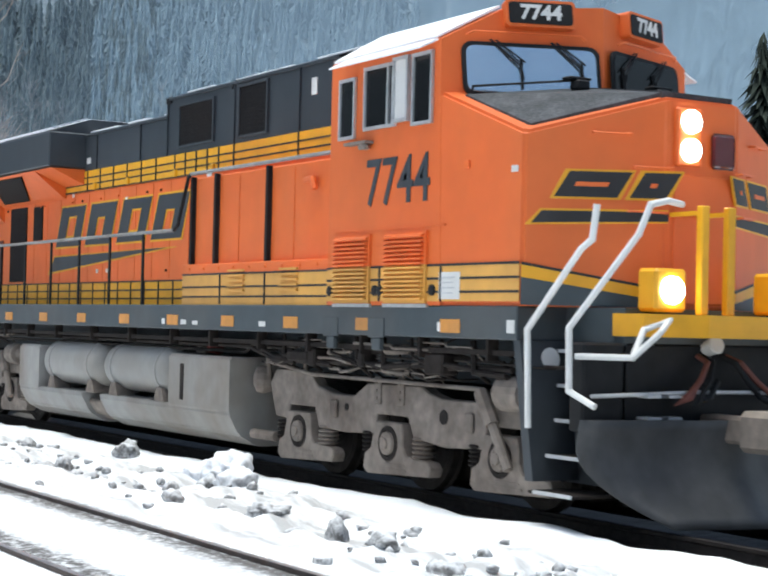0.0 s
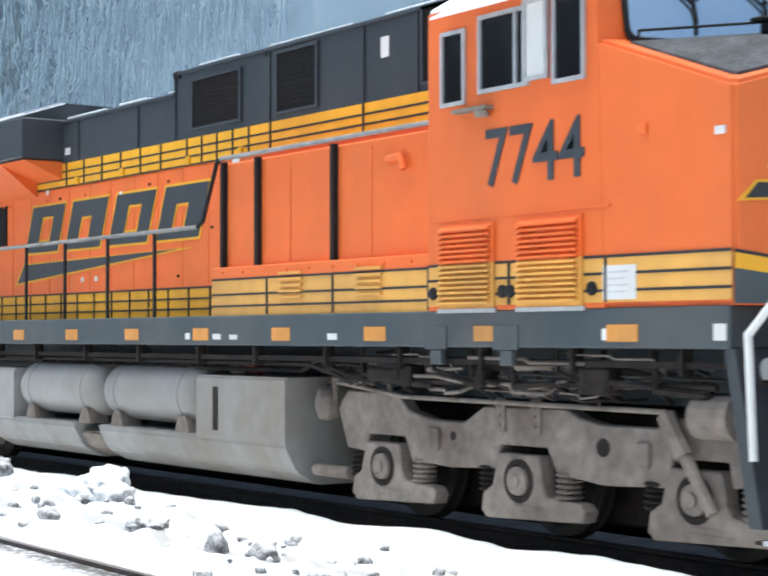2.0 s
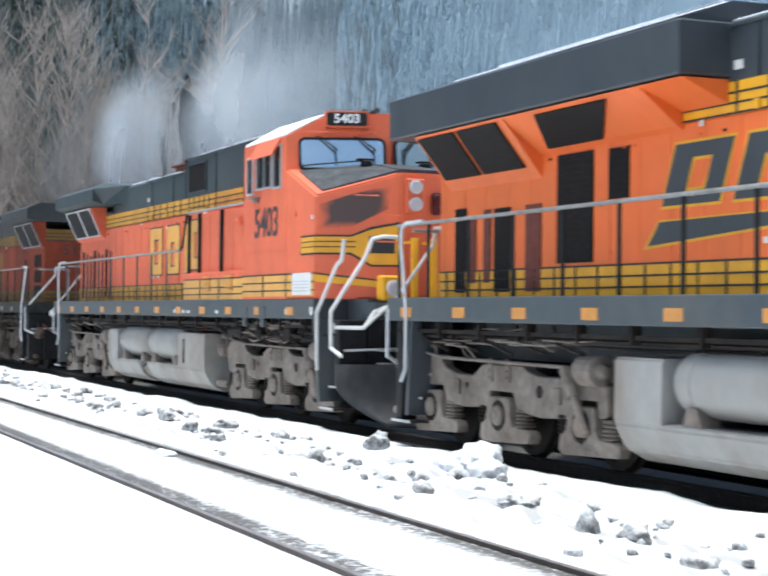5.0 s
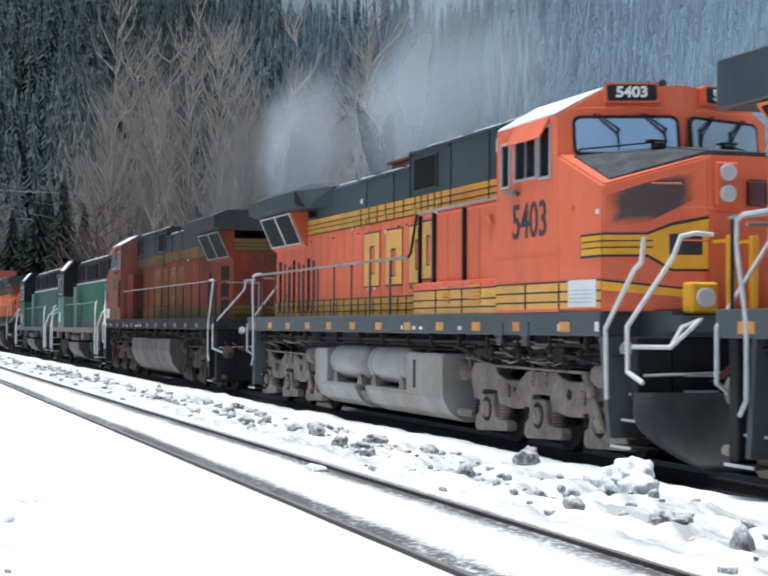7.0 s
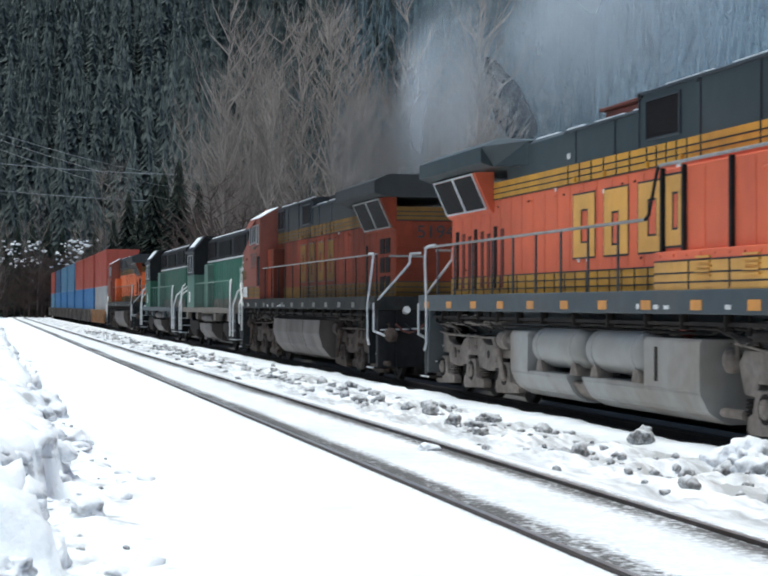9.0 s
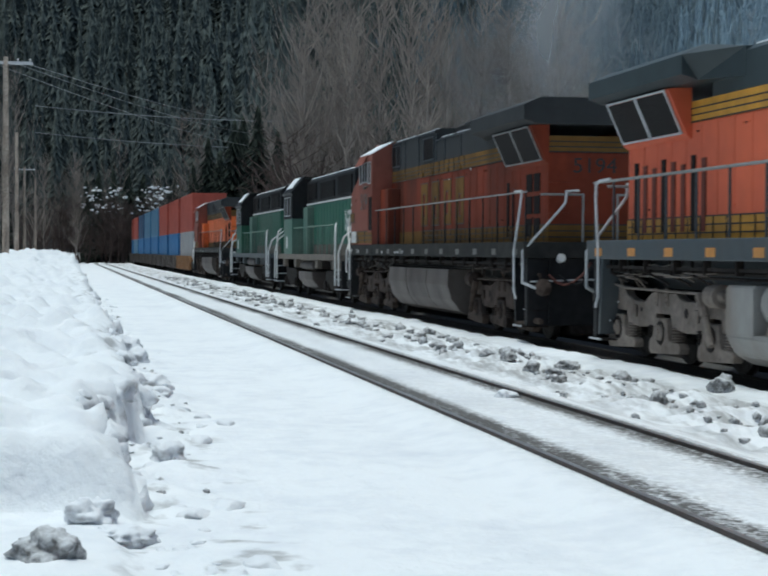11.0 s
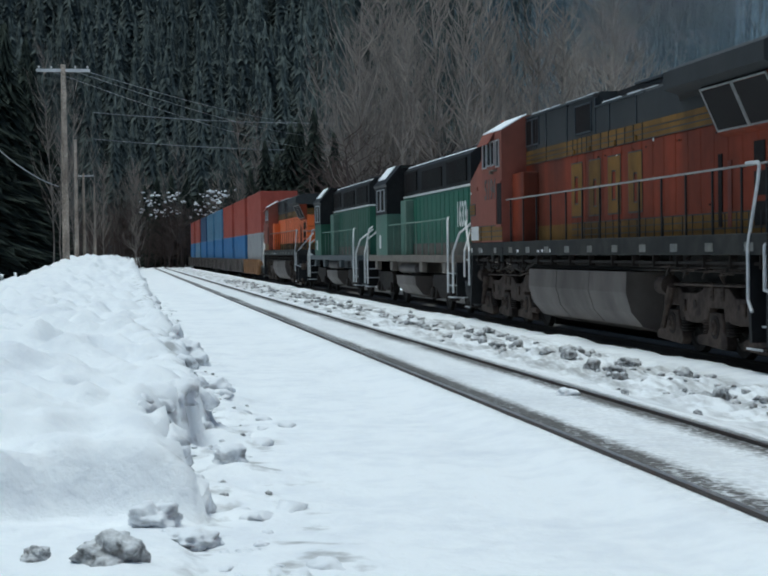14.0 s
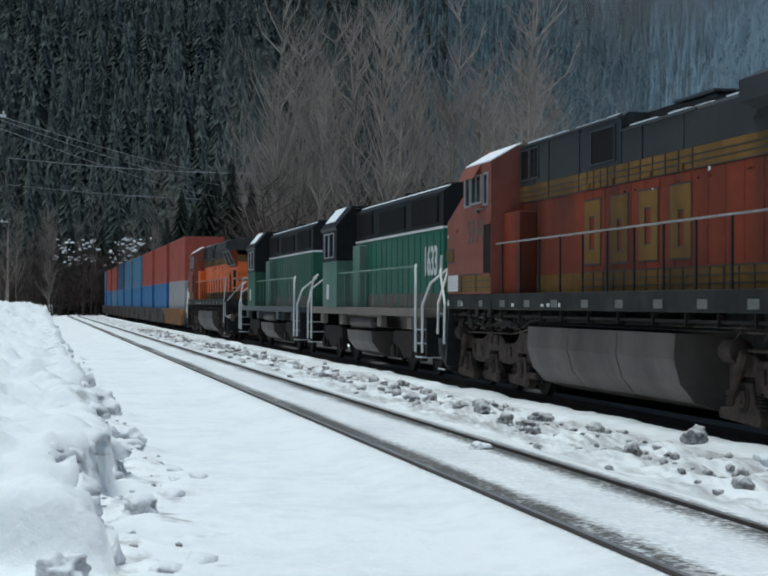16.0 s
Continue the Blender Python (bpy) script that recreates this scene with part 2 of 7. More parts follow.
def soot_material():
    """Faded orange paint with a scorched patch that thins out to its rim."""
    m = ORANGE_FADED.copy()
    m.name = "scorched_orange_paint"
    n, l = m.node_tree.nodes, m.node_tree.links
    bsdf = n["Principled BSDF"]
    was = bsdf.inputs["Base Color"].links[0].from_socket
    co = n.new("ShaderNodeTexCoord")
    sub = n.new("ShaderNodeVectorMath")
    sub.operation = "SUBTRACT"
    sub.inputs[1].default_value = (0.5, 0.5, 0.5)
    l.new(co.outputs["Generated"], sub.inputs[0])
    tex = n.new("ShaderNodeTexNoise")
    tex.inputs["Scale"].default_value = 5.0
    l.new(co.outputs["Object"], tex.inputs["Vector"])
    axes = n.new("ShaderNodeSeparateXYZ")
    l.new(sub.outputs["Vector"], axes.inputs["Vector"])

    def calc(op, a, c):
        k = n.new("ShaderNodeMath")
        k.operation = op
        for i, v in enumerate((a, c)):
            if isinstance(v, (int, float)):
                k.inputs[i].default_value = v
            else:
                l.new(v, k.inputs[i])
        return k.outputs["Value"]
    far = calc("MAXIMUM", calc("ABSOLUTE", axes.outputs["Y"], 0), calc("ABSOLUTE", axes.outputs["Z"], 0))
    far = calc("ADD", far, calc("MULTIPLY", calc("SUBTRACT", tex.outputs["Fac"], 0.5), 0.22))
    fall = n.new("ShaderNodeMapRange")
    fall.inputs["From Min"].default_value, fall.inputs["From Max"].default_value = 0.46, 0.30
    l.new(far, fall.inputs["Value"])
    mix = n.new("ShaderNodeMix")
    mix.data_type = "RGBA"
    mix.inputs["B"].default_value = (0.075, 0.05, 0.045, 1)
    l.new(was, mix.inputs["A"])
    l.new(fall.outputs["Result"], mix.inputs["Factor"])
    l.new(mix.outputs["Result"], bsdf.inputs["Base Color"])
    return m


SOOT = soot_material()
# soot and oil film kill the gloss; the shade-dark main rail is dulled too
for grimy in (ORANGE_DIRTY, YELLOW_DIRTY, PINK, TRUCK_DARK, TRUCK_OLD, SILL_DIRTY, BLACK, WHEEL, SHADE_DARK_RAIL, MESH_GRILLE):
    grimy.node_tree.nodes["Principled BSDF"].inputs["Specular IOR Level"].default_value = 0.15

# ---------------------------------------------------------------- mesh helpers


def part(name, bm, material, parent=None, label="", smooth=False):
    """Links a bmesh as one mesh object, under its thing."""
    me = bpy.data.meshes.new(name)
    bm.normal_update()
    bm.to_mesh(me)
    bm.free()
    me.materials.append(material)
    if smooth:
        me.polygons.foreach_set("use_smooth", [True] * len(me.polygons))
    ob = new(name, me)
    if parent:
        ob.parent = parent
    if label:
        ob["label"] = label
    return ob


def add_mesh(bm, verts, faces):
    v = [bm.verts.new(c) for c in verts]
    for f in faces:
        try:
            bm.faces.new([v[i] for i in f])
        except ValueError:
            pass
    return v


def box(bm, x0, x1, y0, y1, z0, z1, bevel=0.0):
    """A box; with bevel its twelve edges are chamfered."""
    if bevel <= 0:
        add_mesh(bm, [(x, y, z) for x in (x0, x1) for y in (y0, y1) for z in (z0, z1)],
                 [(0, 1, 3, 2), (4, 6, 7, 5), (0, 4, 5, 1), (2, 3, 7, 6), (0, 2, 6, 4), (1, 5, 7, 3)])
        return
    t = bmesh.new()
    box(t, x0, x1, y0, y1, z0, z1)
    bmesh.ops.recalc_face_normals(t, faces=t.faces)
    bmesh.ops.bevel(t, geom=list(t.edges), offset=bevel, segments=1, affect="EDGES")
    merge(bm, t)


def merge(bm, other):
    idx = {}
    for v in other.verts:
        idx[v] = bm.verts.new(v.co)
    for f in other.faces:
        try:
            bm.faces.new([idx[v] for v in f.verts])
        except ValueError:
            pass
    other.free()


def prism(bm, outline, y0, y1, axis="y"):
    """An outline of (x, z) pulled along y, or of (y, z) along x, or of (x, y) along z."""
    n = len(outline)

    def at(p, d):
        return (p[0], d, p[1]) if axis == "y" else (d, p[0], p[1]) if axis == "x" else (p[0], p[1], d)
    add_mesh(bm, [at(p, y0) for p in outline] + [at(p, y1) for p in outline],
             [tuple(range(n)), tuple(range(2 * n - 1, n - 1, -1))] + [(i, i + n, (i + 1) % n + n, (i + 1) % n) for i in range(n)])
    bmesh.ops.recalc_face_normals(bm, faces=bm.faces[:])


def rod(bm, a, b, r, seg=8, r2=None):
    """A round bar from a to b."""
    a, b = Vector(a), Vector(b)
    d = b - a
    if d.length < 1e-6:
        return
    q = d.to_track_quat("Z", "Y")
    r2 = r if r2 is None else r2
    ring = [(math.cos(2 * math.pi * i / seg), math.sin(2 * math.pi * i / seg)) for i in range(seg)]
    vs = [a + q @ Vector((c * r, s * r, 0)) for c, s in ring] + [b + q @ Vector((c * r2, s * r2, 0)) for c, s in ring]
    add_mesh(bm, vs, [(i, (i + 1) % seg, (i + 1) % seg + seg, i + seg) for i in range(seg)] + [tuple(range(seg - 1, -1, -1)), tuple(range(seg, 2 * seg))])


def pipe(bm, pts, r, seg=8):
    """A bent round bar through the points, one closed skin with mitred bends."""
    pts = [Vector(p) for p in pts]
    ways = [(b - a).normalized() for a, b in zip(pts, pts[1:])]
    u = ways[0].orthogonal().normalized()
    rings = []
    for i, p in enumerate(pts):
        a, b = ways[max(i - 1, 0)], ways[min(i, len(ways) - 1)]
        t = a + b
        t = t.normalized() if t.length > 1e-4 else a
        stretch = 1 / max(t.dot(a), 0.6)
        u = (u - t * u.dot(t)).normalized()
        w = t.cross(u)
        bend = b - a
        bend = (bend - t * bend.dot(t)).normalized() if bend.length > 1e-4 else Vector((0, 0, 0))
        ring = []
        for k in range(seg):
            o = (u * math.cos(2 * math.pi * k / seg) + w * math.sin(2 * math.pi * k / seg)) * r
            ring.append(bm.verts.new(p + o + bend * o.dot(bend) * (stretch - 1)))
        rings.append(ring)
    for p, q in zip(rings, rings[1:]):
        for k in range(seg):
            bm.faces.new((p[k], p[(k + 1) % seg], q[(k + 1) % seg], q[k]))
    bm.faces.new(rings[0][::-1])
    bm.faces.new(rings[-1])


def lathe(bm, profile, a, way, seg=16):
    """A profile of (distance, radius) turned round the line from a along way."""
    a, q = Vector(a), Vector(way).to_track_quat("Z", "Y")
    rings = []
    for d, r in profile:
        rings.append([bm.verts.new(a + q @ Vector((r * math.cos(2 * math.pi * i / seg), r * math.sin(2 * math.pi * i / seg), d))) for i in range(seg)])
    for p, s in zip(rings, rings[1:]):
        for i in range(seg):
            bm.faces.new((p[i], p[(i + 1) % seg], s[(i + 1) % seg], s[i]))
    bm.faces.new(rings[0][::-1])
    bm.faces.new(rings[-1])


def clump(bm, centre, size, seed, rough=0.35, sub=2, smooth=True):
    """An uneven lump that rests on its base."""
    t = bmesh.new()
    bmesh.ops.create_icosphere(t, subdivisions=sub, radius=1)
    off = Vector((seed * 3.1, seed * 1.7, seed * 0.9))
    for v in t.verts:
        d = 1 + rough * noise.noise(v.co * 1.3 + off) * 1.6 + rough * 0.6 * noise.noise(v.co * 3.2 + off)
        c = v.co * d
        c += Vector((0, 0, 0.25 * rough * noise.noise(v.co * 6 + off)))
        v.co = Vector((centre[0] + c.x * size[0], centre[1] + c.y * size[1], centre[2] + max(c.z, -0.35) * size[2]))
    merge(bm, t)


def letters(name, text, size, material, parent, m, depth=0.004, label="", squeeze=1.0, bold=0.0):
    """Painted characters, as a mesh."""
    cu = bpy.data.curves.new(name, "FONT")
    cu.offset = bold
    cu.body, cu.size, cu.extrude, cu.align_x, cu.align_y = text, size, depth, "CENTER", "CENTER"
    tmp = new(name, cu)
    me = bpy.data.meshes.new_from_object(tmp)
    bpy.data.objects.remove(tmp)
    bpy.data.curves.remove(cu)
    for v in me.vertices:
        v.co.x *= squeeze
    me.materials.clear()
    me.materials.append(material)
    ob = new(name, me)
    ob.parent, ob.matrix_basis = parent, m
    if label:
        ob["label"] = label
    return ob

# ---------------------------------------------------------------- ground, tracks
NEAR_Y = -5.45      # centre line of the near track; the train runs on y = 0
BEND_X, BEND_R = -215.0, 420.0


def track(d, side=0.0):
    """A point d metres along the track (x where it is straight), side metres to the south of its centre line, and its heading."""
    if d >= BEND_X:
        return Vector((d, -side, 0)), 0.0
    a = (BEND_X - d) / BEND_R
    r = BEND_R + side
    return Vector((BEND_X - r * math.sin(a), BEND_R - r * math.cos(a), 0)), -a


def step(a, b, x):
    t = min(max((x - a) / (b - a), 0), 1)
    return t * t * (3 - 2 * t)


def bend_y(x):
    if x >= BEND_X:
        return 0.0
    d = min((BEND_X - x) / BEND_R, 0.95)
    return BEND_R * (1 - math.sqrt(1 - d * d))


def bank_foot(x):
    """Southing of the ploughed bank's foot."""
    return -9.42 - 0.42 * step(-17.5, -14.5, x) + 0.14 * noise.noise(Vector((x * 0.3, 3, 0))) + 0.17 * noise.noise(Vector((x * 0.9, 9, 0))) + 0.11 * noise.noise(Vector((x * 2.7, 2, 0)))


def ground_z(x, y):
    """Height of the snow."""
    yy = y - bend_y(x)
    z = -0.14
    p = Vector((x, y, 0))
    near = 1 - step(30, 140, abs(x))
    calm = 1 - 0.85 * (1 - step(1.0, 1.8, abs(yy - NEAR_Y)))
    z += calm * (0.035 * noise.noise(p * 0.35) + near * 0.02 * noise.noise(p * 1.7) + near * 0.012 * noise.noise(p * 4.3))
    # cleared bed of the train's track and of the near track
    z -= 0.16 * (1 - step(1.12, 1.3, abs(yy)))
    z += 0.10 * step(1.14, 1.34, -yy) * (1 - step(1.5, 2.3, -yy)) * (1 + 0.5 * noise.noise(p * 0.8))
    z += 0.105 * (1 - step(0.9, 1.6, abs(yy - NEAR_Y)))
    # furrowed strip between the tracks
    strip = step(-4.1, -3.6, yy) * (1 - step(-2.3, -1.8, yy))
    z += strip * (0.05 + near * 0.11 * noise.noise(p * 1.1) + near * 0.08 * noise.noise(p * 3.3) + near * 0.035 * noise.noise(p * 7.1))
    # ploughed bank to the south
    foot = bank_foot(x)
    end = -11.55 + 0.35 * noise.noise(Vector((y * 0.9, 1, 5))) + 0.2 * noise.noise(Vector((y * 2.6, 4, 5)))
    rise = step(end + 0.12, end - 0.2, x) + 0.13 * step(-7.5, -9.5, x) * (1 - step(end + 0.12, end - 0.2, x))
    high = (0.58 + 0.14 * step(-12, -18, x) + 0.95 * step(-18, -95, x)) * rise
    out = foot - yy
    if out > -1.2:
        crack = abs(noise.noise(p * 0.9 + Vector((4, 1, 0))))
        up = (0.66 + 0.4 * crack) * step(0.0, 0.13, out) + (0.20 - 0.5 * crack) * step(0.12, 0.30 + 0.5 * crack, out) + 0.18 * step(0.4, 2.4, out)
        back = 1 - (0.55 + 0.75 * step(-30, -80, x)) * step(3.0, 8.0, out)
        rough = 0.24 * noise.noise(p * 0.45) + 0.16 * noise.noise(p * 0.95) + 0.13 * noise.noise(p * 2.1) + 0.05 * noise.noise(p * 4.4) - 0.03 * abs(noise.noise(p * 7.5))
        z += high * up * back + rough * step(-0.3, 0.8, out) * rise
        z += 0.22 * rise * step(-1.0, 0.0, out) * max(noise.noise(p * 1.8) + 0.15, 0) + 0.07 * rise * step(-0.8, 0.1, out) * max(noise.noise(p * 4.0), 0)
    # far ground rises to the woods in the north and falls away behind the bank
    z += 0.03 * max(yy - 8, 0) if yy < 60 else 1.56 + (yy - 60) * 0.02
    return z


def lines(a, b, fine, spans):
    """Grid lines from a to b: steps that grow with the distance from the fine span."""
    lo, hi = spans
    out = []
    x = lo
    while x <= hi:
        out.append(x)
        x += fine
    g, x = fine, hi
    while x < b:
        g *= 1.09
        x += g
        out.append(min(x, b))
    g, x = fine, lo
    while x > a:
        g *= 1.045
        x -= g
        out.append(max(x, a))
    return sorted(set(out))


xs = lines(-2500, 1500, 0.10, (-30, -7))
ys = lines(-1500, 2500, 0.075, (-11.6, -1.2))
me = bpy.data.meshes.new("ground")
me.from_pydata([(x, y, ground_z(x, y)) for x in xs for y in ys], [],
               [(i * len(ys) + j, (i + 1) * len(ys) + j, (i + 1) * len(ys) + j + 1, i * len(ys) + j + 1)
                for i in range(len(xs) - 1) for j in range(len(ys) - 1)])
me.polygons.foreach_set("use_smooth", [True] * len(me.polygons))
ground = tagged(new("ground", me), "white snow with ploughed bank, grey slush and painted shade under the train", "snow", kind="structure")


def snow_material():
    m = bpy.data.materials.new("trodden_snow")
    m.use_nodes = True
    n, l = m.node_tree.nodes, m.node_tree.links
    b = n["Principled BSDF"]
    geo = n.new("ShaderNodeNewGeometry")
    sep = n.new("ShaderNodeSeparateXYZ")
    l.new(geo.outputs["Position"], sep.inputs["Vector"])

    def math_node(op, a, c=None, d=None):
        k = n.new("ShaderNodeMath")
        k.operation = op
        for i, v in enumerate((a, c, d)):
            if v is None:
                continue
            if isinstance(v, (int, float)):
                k.inputs[i].default_value = v
            else:
                l.new(v, k.inputs[i])
        return k.outputs["Value"]

    along = n.new("ShaderNodeMapping")
    along.inputs["Scale"].default_value = (0.28, 1.6, 1)
    l.new(geo.outputs["Position"], along.inputs["Vector"])

    def tex(scale, detail=5, drawn_out=False):
        k = n.new("ShaderNodeTexNoise")
        k.inputs["Scale"].default_value, k.inputs["Detail"].default_value = scale, detail
        l.new(along.outputs["Vector"] if drawn_out else geo.outputs["Position"], k.inputs["Vector"])
        return k.outputs["Fac"]
    # y measured from the track, which bends away in the west
    back = math_node("MAXIMUM", math_node("SUBTRACT", BEND_X, sep.outputs["X"]), 0.0)
    bend = math_node("DIVIDE", math_node("MULTIPLY", back, back), 2 * BEND_R)
    yy = math_node("SUBTRACT", sep.outputs["Y"], bend)

    def band(centre, half, soft):
        k = n.new("ShaderNodeMapRange")
        k.inputs["From Min"].default_value, k.inputs["From Max"].default_value = half, half - soft
        l.new(math_node("ABSOLUTE", math_node("SUBTRACT", yy, centre)), k.inputs["Value"])
        return k.outputs["Result"]
    patch = tex(1.3, 6, True)
    speck = tex(6.0, 9, True)
    noise_sum = math_node("ADD", math_node("MULTIPLY", patch, 0.9), math_node("MULTIPLY", speck, 0.55))

    def thresh(v, lo, hi):
        k = n.new("ShaderNodeMapRange")
        k.inputs["From Min"].default_value, k.inputs["From Max"].default_value = lo, hi
        l.new(v, k.inputs["Value"])
        return k.outputs["Result"]
    rails = math_node("MAXIMUM", band(NEAR_Y - 0.56, 0.34, 0.26), band(NEAR_Y + 0.72, 0.46, 0.36))
    grit = math_node("ADD", math_node("MULTIPLY", tex(0.9, 5, True), 0.8), math_node("MULTIPLY", tex(17.0, 9), 1.05))
    slush = thresh(math_node("ADD", grit, math_node("MULTIPLY", rails, 0.50)), 1.06, 1.42)
    slush = math_node("MULTIPLY", slush, rails)
    gauge = math_node("MULTIPLY", band(NEAR_Y - 0.05, 1.05, 0.4), thresh(grit, 0.74, 1.04))
    # dark track bed, widened northward as the train's shade painted into the snow
    bed_and_shade = band(0.9, 2.17, 0.08)
    cracks = math_node("MULTIPLY", band(-9.40, 0.75, 0.35), math_node("MULTIPLY", thresh(tex(2.6, 9), 0.56, 0.68), 0.75))
    strip = math_node("MULTIPLY", band(-3.0, 1.3, 0.5), thresh(noise_sum, 0.63, 0.86))
    col = n.new("ShaderNodeMix")
    col.data_type = "RGBA"
    tint = n.new("ShaderNodeMix")
    tint.data_type = "RGBA"
    tint.inputs["A"].default_value = (0.90, 0.92, 0.94, 1)
    tint.inputs["B"].default_value = (0.77, 0.795, 0.84, 1)
    l.new(thresh(math_node("ADD", math_node("MULTIPLY", tex(0.5), 0.5), math_node("MULTIPLY", tex(3.4, 8), 0.6)), 0.5, 0.8), tint.inputs["Factor"])
    grey = n.new("ShaderNodeMix")
    grey.data_type = "RGBA"
    l.new(math_node("MAXIMUM", math_node("MULTIPLY", strip, 0.85), math_node("MAXIMUM", math_node("MULTIPLY", gauge, 0.22), cracks)), grey.inputs["Factor"])
    l.new(tint.outputs["Result"], grey.inputs["A"])
    grey.inputs["B"].default_value = (0.34, 0.34, 0.34, 1)
    l.new(grey.outputs["Result"], col.inputs["A"])
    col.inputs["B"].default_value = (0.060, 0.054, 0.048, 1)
    l.new(math_node("MINIMUM", math_node("MAXIMUM", math_node("MULTIPLY", slush, 0.95), bed_and_shade), 1.0), col.inputs["Factor"])
    l.new(col.outputs["Result"], b.inputs["Base Color"])
    b.inputs["Roughness"].default_value = 0.75
    bp = n.new("ShaderNodeBump")
    bp.inputs["Strength"].default_value, bp.inputs["Distance"].default_value = 0.7, 0.06
    l.new(math_node("ADD", tex(3.0, 8), math_node("MULTIPLY", tex(14.0), 0.4)), bp.inputs["Height"])
    l.new(bp.outputs["Normal"], b.inputs["Normal"])
    return m


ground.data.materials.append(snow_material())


def rail_track(name, side, label):
    """Two rails on sleepers; side: metres south of the train's track."""
    thing = tagged(new(name), label, "track", kind="structure")
    prof = [(-0.07, -0.165), (0.07, -0.165), (0.07, -0.15), (0.012, -0.13), (0.012, -0.045), (0.036, -0.03), (0.036, 0.0), (-0.036, 0.0), (-0.036, -0.03),
            (-0.012, -0.045), (-0.012, -0.13), (-0.07, -0.15)]
    ds = [60 - 5 * i for i in range(55)] + [BEND_X - 8 * i for i in range(0, 30)]
    for o in (-0.7535, 0.7535):
        bm = bmesh.new()
        rings = []
        for d in ds:
            rings.append([bm.verts.new(Vector(track(d, side + o - u)[0]) + Vector((0, 0, w))) for u, w in prof])
        for p, q in zip(rings, rings[1:]):
            for i in range(len(prof)):
                bm.faces.new((p[i], p[(i + 1) % len(prof)], q[(i + 1) % len(prof)], q[i]))
        rail = part("rail", bm, SHADE_DARK_RAIL if side == 0 else RAIL_STEEL, thing)
        if side:
            bm = bmesh.new()
            rings = [[bm.verts.new(Vector(track(d, side + o - u)[0]) + Vector((0, 0, w))) for u, w in ((-0.026, 0.0005), (0.026, 0.0005), (0.026, 0.003), (-0.026, 0.003))] for d in ds]
            for p, q in zip(rings, rings[1:]):
                for i in range(4):
                    bm.faces.new((p[i], p[(i + 1) % 4], q[(i + 1) % 4], q[i]))
            part("running_surface", bm, RAIL_TOP, rail, "pale polished rail head")
    return thing


rail_track("track_main", 0.0, "steel rails under the train, half sunk in snow")
rail_track("track_siding", -NEAR_Y, "empty steel rails half sunk in snow and grey slush")

# ---------------------------------------------------------------- the train
AXLES = (2.02, 0.0, -1.97)
TURNING = []          # wheelsets with the sense in which they turn
RIDING = []           # vehicles: (thing, place along the track at the start, reversed)


def wheelset(parent, x):
    bm = bmesh.new()
    for s in (-1, 1):
        lathe(bm, [(0, 0.50), (0.03, 0.56), (0.05, 0.533), (0.135, 0.525), (0.137, 0.45), (0.12, 0.42), (0.11, 0.2), (0.15, 0.13), (0.2, 0.12)],
              (0, s * 0.66, 0), (0, s, 0), 24)
        for k in range(3):
            a = k * 2.094
            rod(bm, (0.3 * math.cos(a), s * 0.795, 0.3 * math.sin(a)), (0.3 * math.cos(a), s * 0.815, 0.3 * math.sin(a)), 0.045, 6)
    rod(bm, (0, -0.9, 0), (0, 0.9, 0), 0.09, 10)
    w = part("wheelset", bm, WHEEL, parent, "steel wheels with bright treads")
    w.location = (x, 0, 0.533)
    TURNING.append((w, x))
    return w


